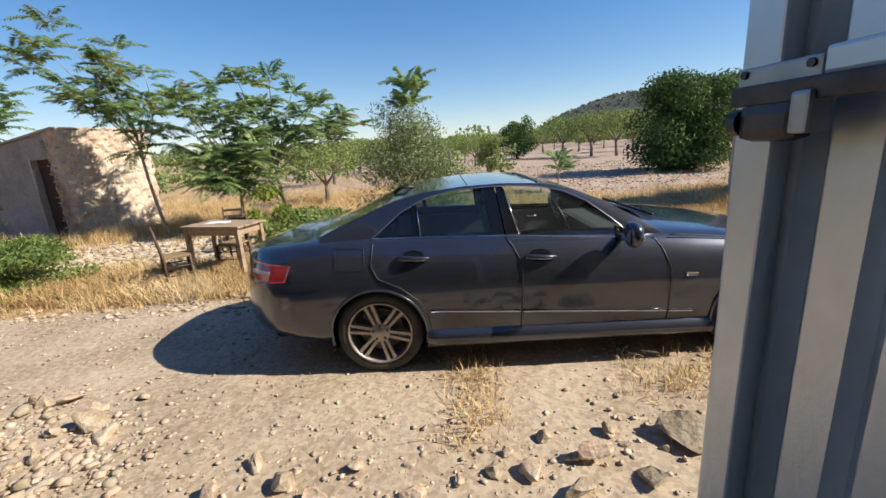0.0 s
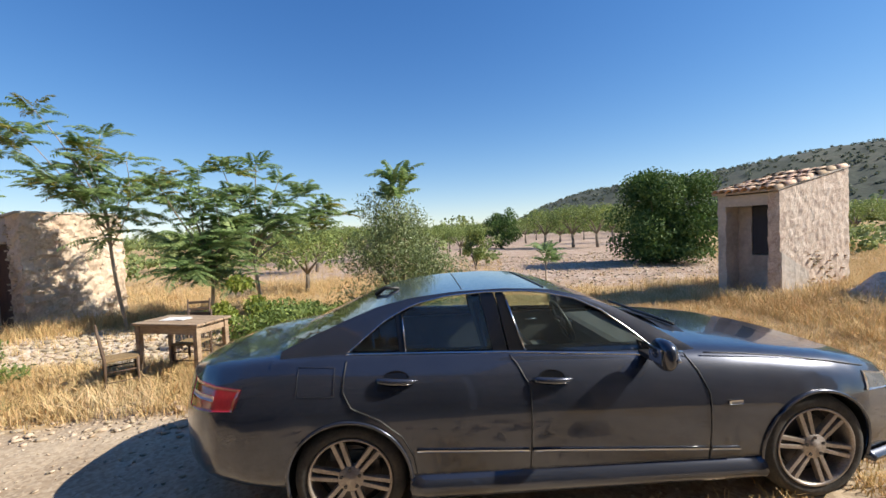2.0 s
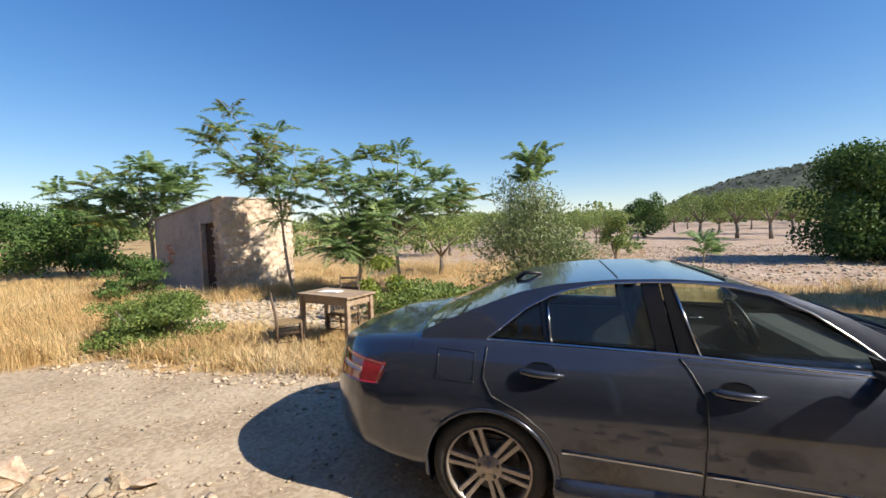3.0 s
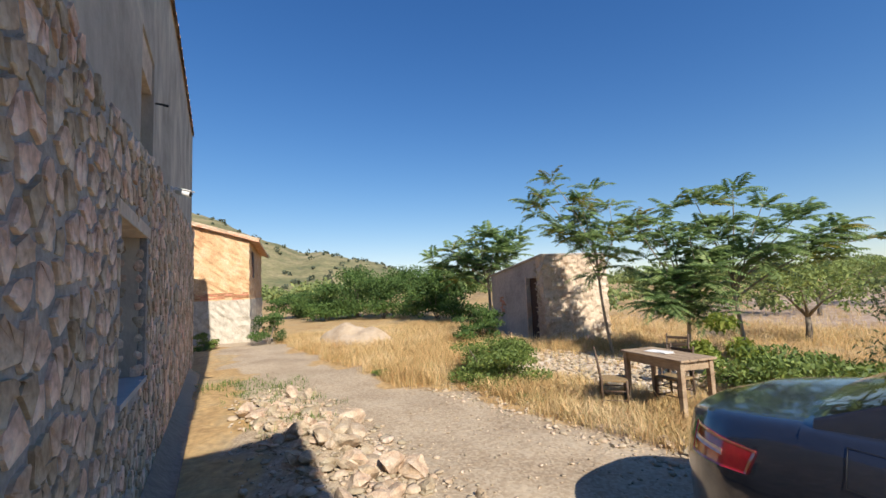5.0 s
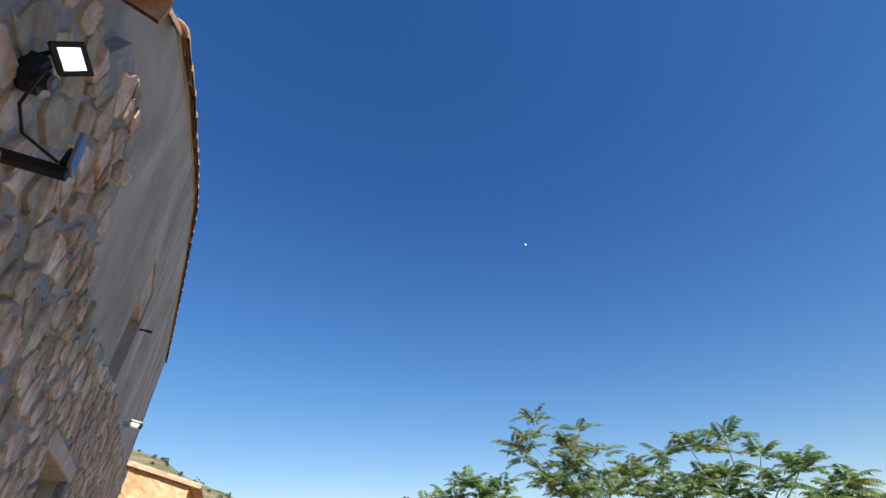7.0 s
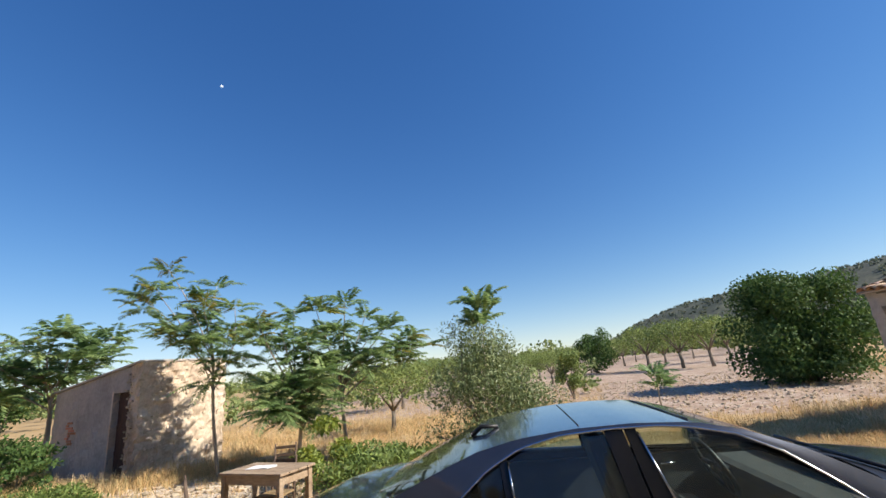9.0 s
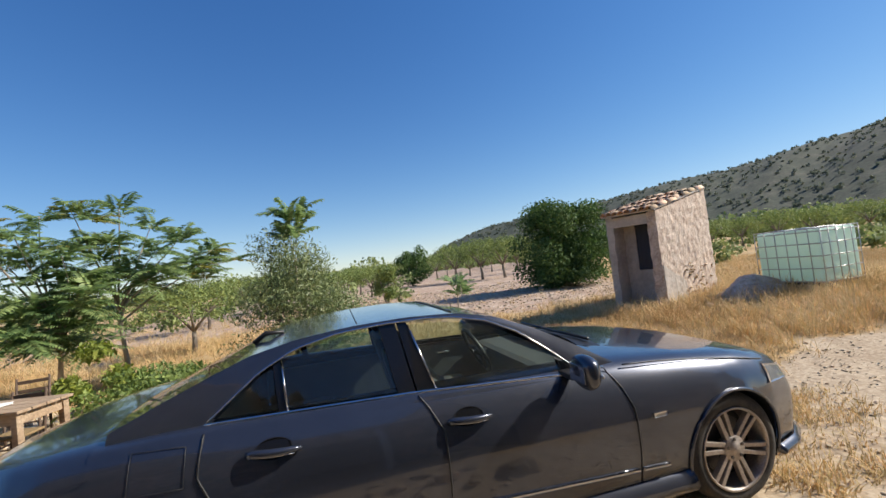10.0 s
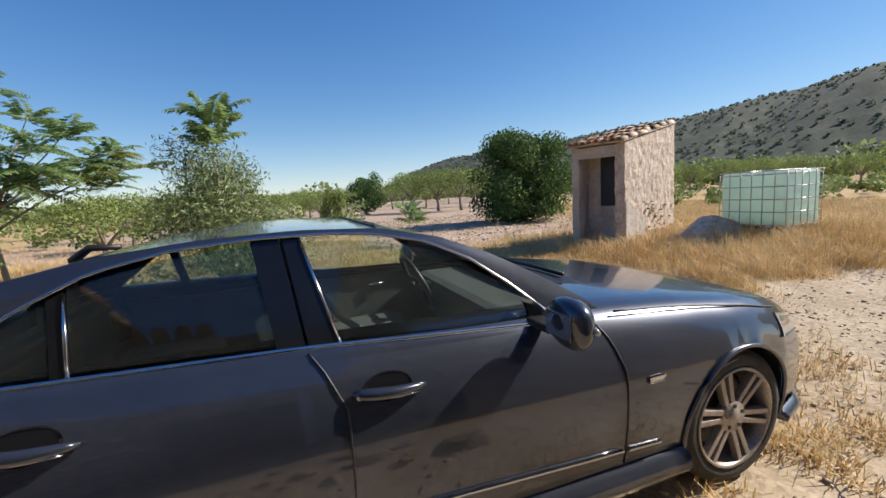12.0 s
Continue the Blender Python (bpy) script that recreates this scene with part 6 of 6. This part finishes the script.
# shoot rising from the grey shrub, and the sapling behind the car
sx, sy = at_bearing(0.618, -2.459, 4.2, 9.3)
ailanthus("young tree of heaven rising from a grey green shrub", (sx, sy, 0.0), (sx, sy, 2.1), [(sx + 0.02, sy, 2.93), (sx - 0.05, sy + 0.05, 2.55)], 45, 0.92, 13, 0.03, rise=0.35)
px_, py_ = at_bearing(0.618, -2.459, -15.7, 13.5)
ailanthus("low tree of heaven sapling in dry grass", (px_, py_, 0.0), (px_, py_, 0.7), [(px_, py_, 1.02), (px_ + 0.15, py_, 0.7)], 46, 0.75, 12, 0.03, rise=0.3)
leafy_shrub("willow_shrub", "tall grey green shrub with narrow leaves", "shrub", sx, sy - 0.05, 3.1, 2.7, 51, 19000, 0.085, M_GREYLEAF, 0.26, 34, 12, upright=True)
wx_, wy_ = at_bearing(*C37, 17.0, 7.6)
leafy_shrub("lime_weed", "fresh lime green weed beside the table", "shrub", *at_bearing(*C37, 22.5, 7.9), 1.3, 1.15, 52, 2600, 0.10, M_LIME, 0.4, 10, 5)
leafy_shrub("weed_patch", "low green weeds spreading behind the car", "weeds", wx_, wy_, 2.2, 0.68, 53, 5200, 0.08, M_WEED, 0.4, 22, 8)
leafy_shrub("green_bush", "low dense green bush in dry grass", "bush", -5.40, 2.64, 2.1, 0.74, 54, 15000, 0.055, M_WEED, 0.4, 34, 8)
leafy_shrub("weed_patch", "small green weeds on the gravel", "weeds", *at_bearing(*C37, 46.0, 6.4), 0.6, 0.10, 55, 700, 0.05, M_WEED, 0.4, 8, 2)
leafy_shrub("weed_patch", "small green weeds on the gravel", "weeds", *at_bearing(*C37, 65.0, 8.6), 0.6, 0.12, 56, 500, 0.05, M_WEED, 0.4, 8, 2)
leafy_shrub("green_bush", "small green bush at the house corner", "bush", -15.2, 0.9, 1.4, 1.1, 57, 2600, 0.08, M_BUSH, 0.4, 14, 5)
leafy_shrub("green_bush", "small green bush at the wall foot", "bush", -15.4, -1.0, 0.9, 0.6, 58, 1200, 0.08, M_WEED, 0.4, 10, 4)
leafy_shrub("dark_shrub", "dark shrub beside the hut wall", "shrub", *at_bearing(*C37, 51.5, 11.8), 1.8, 1.0, 59, 3200, 0.09, M_BUSH, 0.4, 16, 5)
leafy_shrub("large_bush", "large rounded dark green bush at the field edge", "bush", 11.0, 15.2, 4.7, 4.0, 60, 38000, 0.13, M_BUSH, 0.5, 60, 8)
leafy_shrub("dark_shrub", "dark leafy tree among the almond rows", "tree", *at_bearing(0.6, -2.46, -10.2, 40), 3.6, 4.0, 61, 7000, 0.17, M_BUSH, 0.5, 26, 5)
leafy_shrub("green_shrub", "narrow light green shrub in the field", "shrub", *at_bearing(0.6, -2.46, -6.6, 18.5), 1.2, 2.2, 62, 3500, 0.09, M_ALMOND, 0.45, 16, 5)
for k, (b, d, w, h) in enumerate(((60, 26, 5.0, 3.2), (64, 25, 4.5, 2.6), (67.5, 27, 4.5, 3.4), (71.5, 26, 4.0, 2.3), (57, 22, 4.0, 3.0), (54, 21, 3.5, 2.8), (75, 30, 3.5, 1.9))):
    leafy_shrub("green_thicket", "dense green thicket beyond dry grass", "thicket", *at_bearing(*C37, b, d), w, h, 70 + k, 6500, 0.15, M_BUSH, 0.45, 26, 5)

# almond orchard
al = almond_tree("rounded almond tree standing in stony soil", *at_bearing(0.6, -2.46, 14.6, 22), 2.35, 2.6, 80)
trees = [(-22.6, 36, 1.65), (-19.6, 37, 1.5), (-16.0, 38, 1.6), (-24.5, 46, 1.6), (-18, 50, 1.3), (-13.6, 52, 1.3), (-21, 58, 1.4), (-15, 64, 1.4), (-4.6, 30, 0.9), (-3.2, 36, 1.0), (-2.0, 42, 1.1), (-4.8, 46, 1.1), (-1.2, 30, 0.9), (0.2, 37, 1.0), (1.6, 44, 1.1), (-7.8, 52, 1.2), (-28, 42, 1.3), (-32, 48, 1.4), (-36, 40, 1.3), (7.5, 30, 1.0), (10.8, 38, 1.1), (18, 30, 1.0), (21, 40, 1.1), (12.5, 50, 1.2), (5.5, 50, 1.2), (-47, 44, 1.3), (-50, 52, 1.4), (-53, 46, 1.35), (-56, 50, 1.3), (-60, 56, 1.4), (-64, 50, 1.2), (-44, 56, 1.4), (-68, 60, 1.4), (-40, 60, 1.4), (16, 14.0, 0.85)]
rt = random.Random(4)
for b, d, s in trees:
    x, y = at_bearing(0.6, -2.46, b, d)
    o = copy_thing(al, Matrix.Translation((x, y, 0)) @ Matrix.Rotation(rt.uniform(0, 6.28), 4, "Z"))
    o.scale = (s * rt.uniform(0.9, 1.15), s * rt.uniform(0.9, 1.15), s * rt.uniform(0.92, 1.1))


def far_wood(name, label, b0, b1, d0, d1, n, h, seed, leaves=60, size=0.9):
    rng = np.random.default_rng(seed)
    allP = []
    for _ in range(n):
        b, d = rng.uniform(b0, b1), rng.uniform(d0, d1)
        x, y = at_bearing(0.6, -2.4, b, d)
        hh = h * rng.uniform(0.6, 1.25)
        z = float(ground_z(np.array(x), np.array(y)))
        blobs = [(x + rng.normal(0, hh * 0.25), y + rng.normal(0, hh * 0.25), z + hh * rng.uniform(0.35, 0.8), hh * 0.34, hh * 0.34, hh * 0.26) for _ in range(4)]
        allP.append(leaf_cloud(blobs, leaves, size, rng, 0.7))
    P = np.concatenate(allP)
    return tagged(quads(name, P, as_quads(P), M_FARLEAF), label, "trees", kind="stuff")


far_wood("far_trees", "distant belt of trees beyond the orchard", -26, 34, 75, 150, 300, 3.6, 91, 130, 0.55)
far_wood("far_trees", "distant groves below the scrub hill", -85, -24, 62, 170, 460, 3.8, 92, 130, 0.6)
far_wood("low_scrub", "low green scrub scattered over the dry field", -9, 46, 21, 70, 130, 1.3, 97, 110, 0.2)
far_wood("low_scrub", "low olive scrub on the dry slope", -85, -40, 24, 62, 150, 1.1, 94, 90, 0.22)
far_wood("far_trees", "scattered trees below the terraced hill", 34, 80, 45, 110, 150, 2.8, 93, 130, 0.45)


def hill_scrub(name, label, V, n, h, seed, size, material=None):
    rng = np.random.default_rng(seed)
    allP = []
    nb, nd, _ = V.shape
    for _ in range(n):
        i, j = rng.integers(1, nb - 1), rng.integers(1, int(nd * 0.82))
        f = rng.random(2)
        p = V[i, j] * (1 - f[0]) * (1 - f[1]) + V[i + 1, j] * f[0] * (1 - f[1]) + V[i, j + 1] * (1 - f[0]) * f[1] + V[i + 1, j + 1] * f[0] * f[1]
        hh = h * rng.uniform(0.4, 1.3)
        allP.append(leaf_cloud([(*(p + (0, 0, hh * 0.4)), hh * 0.6, hh * 0.6, hh * 0.5)], 16, size, rng, 0.8))
    P = np.concatenate(allP)
    return tagged(quads(name, P, as_quads(P), material or M_HILLSCRUB), label, "scrub", kind="stuff")


hill_scrub("hill_scrub", "dark shrubs dotted over the terraced hill", HL, 420, 2.0, 96, 1.1)
hill_scrub("hill_scrub", "dark shrubs and small pines over the grey green hill", HR, 2400, 2.6, 98, 1.5, M_RIDGESCRUB)

# ---- dry grass, loose stones ----


def grass(name, label, n, area, dens, h, seed, material, lean=1.0, width=0.003):
    """Blades scattered over an area (x0, x1, y0, y1) where dens(x, y) is high."""
    rng = np.random.default_rng(seed)
    x0, x1, y0, y1 = area
    k = n * 4
    tx, ty = rng.uniform(x0, x1, k), rng.uniform(y0, y1, k)
    keep = rng.random(k) < dens(tx, ty)
    tx, ty = tx[keep][:n], ty[keep][:n]
    m = 7
    x = (tx[:, None] + rng.normal(0, 0.05, (len(tx), m))).ravel()
    y = (ty[:, None] + rng.normal(0, 0.05, (len(tx), m))).ravel()
    hh = (h * np.repeat(rng.uniform(0.45, 1.25, len(tx)), m)) * rng.uniform(0.5, 1.1, len(x))
    z = ground_z(x, y) - 0.01
    a = rng.uniform(0, 6.28, len(x))
    l = rng.normal(0, lean, len(x)) + 0.1
    w = width * rng.uniform(0.7, 1.6, len(x))
    dx, dy = np.cos(a), np.sin(a)
    base = np.stack([x, y, z], 1)
    side = np.stack([-dy, dx, 0 * x], 1) * w[:, None]
    mid = base + np.stack([dx * l * hh * 0.35, dy * l * hh * 0.35, hh * 0.6], 1)
    tip = base + np.stack([dx * l * hh, dy * l * hh, hh], 1)
    P = np.stack([base - side, base + side, mid + side * 0.9, mid - side * 0.9, mid - side * 0.9, mid + side * 0.9, tip + side * 0.25, tip - side * 0.25], 1).reshape(-1, 3)
    return tagged(quads(name, P, as_quads(P), material), label, "grass", kind="stuff")


def dry_dens(x, y):
    patch = 0.5 + 0.5 * np.sin(x * 1.3 + 0.5 * y) * np.sin(y * 1.1 - x * 0.35)
    d = (1 - road_mask(x, y)) ** 2 * (1 - 0.8 * soil_mask(x, y)) * (1 - 0.93 * rubble_mask(x, y)) * (0.35 + 0.65 * patch)
    hut = (np.hypot(x + 9, y - 8) < 2.2) | ((np.abs(x - 8.5) < 1.5) & (np.abs(y - 6.8) < 1.0)) | (y < -1.6) | (x < -16)
    return np.where(hut, 0, d)


grass("dry_grass", "dry golden grass along the track", 15000, (-7, 12, 1.6, 8), dry_dens, 0.13, 101, M_DRY)
grass("dry_grass", "tall dry straw in the open ground", 14000, (-16, -6, 1.2, 9), dry_dens, 0.30, 102, M_DRY, 0.6, 0.0028)
grass("dry_grass", "dry golden grass beyond the car", 15000, (-12, 26, 7, 24), lambda x, y: dry_dens(x, y) * np.clip(1.15 - soil_mask(x, y), 0, 1), 0.24, 103, M_DRY)
grass("dry_grass", "tall dry straw by the water tank", 9000, (6.2, 20, 1.2, 8.5), lambda x, y: (1 - road_mask(x, y)) ** 2 * np.where((np.abs(x - 9.63) < 0.55) & (np.abs(y - 4.17) < 0.65), 0, 1.0), 0.30, 104, M_DRY)
grass("dry_grass", "dry golden grass around the table", 3000, (-5.2, -0.6, 1.9, 3.6), lambda x, y: np.clip((y - 1.75) / 0.3, 0, 1) * 0.9, 0.2, 105, M_DRY)


def tuft_dens(spots):
    def dens(x, y):
        d = np.zeros_like(x)
        for cx, cy, r in spots:
            d = np.maximum(d, np.exp(-((x - cx) ** 2 + (y - cy) ** 2) / (r * r)))
        return d * 0.9
    return dens


grass("dry_grass", "dry tufts on the gravel beside the car", 1500, (0.2, 5.2, -0.9, 1.2), tuft_dens([(0.75, -0.35, 0.13), (0.70, -0.05, 0.16), (2.1, -0.3, 0.22), (2.6, -0.2, 0.2), (3.4, 0.05, 0.2), (3.6, 0.7, 0.35), (4.3, 0.9, 0.5), (3.9, -0.1, 0.2), (0.62, -0.75, 0.12), (0.68, -0.55, 0.14)]), 0.085, 106, M_DRY)
grass("green_grass", "thin green weeds on the stony bank", 260, (-9.5, -3, -1.6, 0.2), tuft_dens([(-6.5, -0.7, 0.5), (-7.8, -0.6, 0.6), (-8.6, -1.2, 0.5), (-5.2, -0.9, 0.3)]), 0.12, 107, M_WEED)


def pebbles(name, label, n, area, dens, lo, hi, seed, level=1):
    rng = np.random.default_rng(seed)
    x0, x1, y0, y1 = area
    k = n * 5
    x, y = rng.uniform(x0, x1, k), rng.uniform(y0, y1, k)
    keep = rng.random(k) < dens(x, y)
    x, y = x[keep][:n], y[keep][:n]
    s = lo * (hi / lo) ** (rng.random(len(x)) ** 2.6)
    shapes = [rock_data(rng, 1.0, level, 9 if level == 1 else 16) for _ in range(12)]
    F0 = np.array(shapes[0][1])
    V, F = [], []
    for k in range(len(x)):
        v = shapes[k % 12][0]
        a = rng.uniform(0, 6.28)
        c, sn = math.cos(a), math.sin(a)
        w = np.stack([v[:, 0] * c - v[:, 1] * sn, v[:, 0] * sn + v[:, 1] * c, v[:, 2] * 0.8], 1) * s[k]
        V.append(w + (x[k], y[k], float(ground_z(x[k], y[k])) + s[k] * 0.25))
        F.append(F0 + k * len(v))
    return tagged(quads(name, np.concatenate(V), np.concatenate(F), M_ROCKI), label, "gravel", kind="stuff")


pebbles("gravel", "loose pale gravel on the track", 9000, (-5, 6.5, -1.7, 2.6), lambda x, y: 0.35 + 0.5 * np.exp(-((y + 0.9) / 0.6) ** 2), 0.006, 0.032, 111)
pebbles("gravel", "loose stones on the far track", 3500, (4.5, 14, -2, 3), lambda x, y: road_mask(x, y), 0.008, 0.034, 112)
pebbles("stone_chips", "pale stone chips before the hut", 3500, (-8, -2.4, 2.2, 6.4), lambda x, y: rubble_mask(x, y), 0.02, 0.11, 113, 2)
pebbles("stone_chips", "stones scattered over the ploughed field", 6000, (2, 18, 9, 24), lambda x, y: soil_mask(x, y) * 0.8, 0.02, 0.10, 114)
pebbles("stone_chips", "small stones strewn through the rubble bank", 2600, (-7.8, -1.2, -1.6, 0.2), lambda x, y: np.exp(-((y + 0.7 + 0.06 * (x + 4)) / 0.45) ** 2), 0.015, 0.06, 115)
pebbles("stone_chips", "broken limestone heaped along the rubble bank", 800, (-7.4, -1.6, -1.75, 0.1), lambda x, y: np.exp(-((y + 0.85 + 0.05 * (x + 4)) / 0.5) ** 2), 0.03, 0.12, 117, 2)
pebbles("stone_chips", "small stones along the track edge", 1500, (-6, -1, 1.4, 2.6), lambda x, y: 0.5 + 0 * x, 0.015, 0.06, 116)


def rocks(spots, seed, label, group):
    rng = np.random.default_rng(seed)
    for x, y, s in spots:
        v, f = rock_data(rng, s, 2, 13)
        turn = Matrix.Rotation(rng.uniform(0, 6.28), 3, "Z") @ Matrix.Rotation(rng.normal(0, 0.4), 3, "X")
        v = v @ np.array(turn).T
        ob = raw("rock", v, f, M_ROCK)
        ob.location = (x, y, float(ground_z(x, y)) - v[:, 2].min() * 0.72)
        ob.location.z = float(ground_z(x, y)) - float(v[:, 2].min()) - s * 0.12
        tagged(ob, label, "rock", group)


rng = np.random.default_rng(7)
bank = []
for _ in range(190):
    x = rng.uniform(-6.8, -1.8)
    y = float(np.interp(x, [-7.2, -6, -4, -1.8], [-0.55, -0.8, -0.8, -0.75])) + rng.normal(0, 0.3)
    bank.append((x, max(y, -1.75), (0.055 if x < -2.7 else 0.035) * (4.0 ** (rng.random() ** 1.2))))
rocks(bank, 8, "broken pale limestone rock in a rubble bank", "rubble bank beside the track")
near = [(1.28, -0.98, 0.105), (1.05, -0.80, 0.075), (1.82, -0.84, 0.2), (1.42, -0.80, 0.07), (0.72, -1.05, 0.08), (0.92, -1.05, 0.09), (0.55, -1.08, 0.06), (0.0, -0.95, 0.06), (-0.35, -1.05, 0.10), (-0.55, -0.90, 0.10), (-0.15, -1.18, 0.12), (0.32, -1.15, 0.08), (-0.7, -1.1, 0.09), (1.15, -1.2, 0.12), (1.5, -1.15, 0.1), (0.8, -1.3, 0.1), (3.75, -0.62, 0.12), (3.9, -0.75, 0.16), (3.6, -0.85, 0.1), (4.1, -0.6, 0.09)]
near += [(float(a), float(b), 0.014 * 3.4 ** float(c)) for a, b, c in zip(rng.uniform(-1.0, 2.2, 44), -1.02 + rng.normal(0, 0.14, 44), rng.random(44))]
rocks(near, 9, "pale angular limestone rock on gravel", "stones beside the doorway")
rocks([(float(8.6 + rng.normal(0, 0.5)), float(4.9 + rng.normal(0, 0.35)), float(0.06 + 0.09 * rng.random())) for _ in range(30)], 10, "grey rubble stone fallen beside the hut", "rubble by the hut")
rocks([(float(a), float(b), 0.05 + 0.05 * float(c)) for a, b, c in zip(rng.uniform(-3.6, -1.6, 16), rng.uniform(1.9, 2.4, 16), rng.random(16))], 12, "pale stone at the track edge", "stones at the track edge")
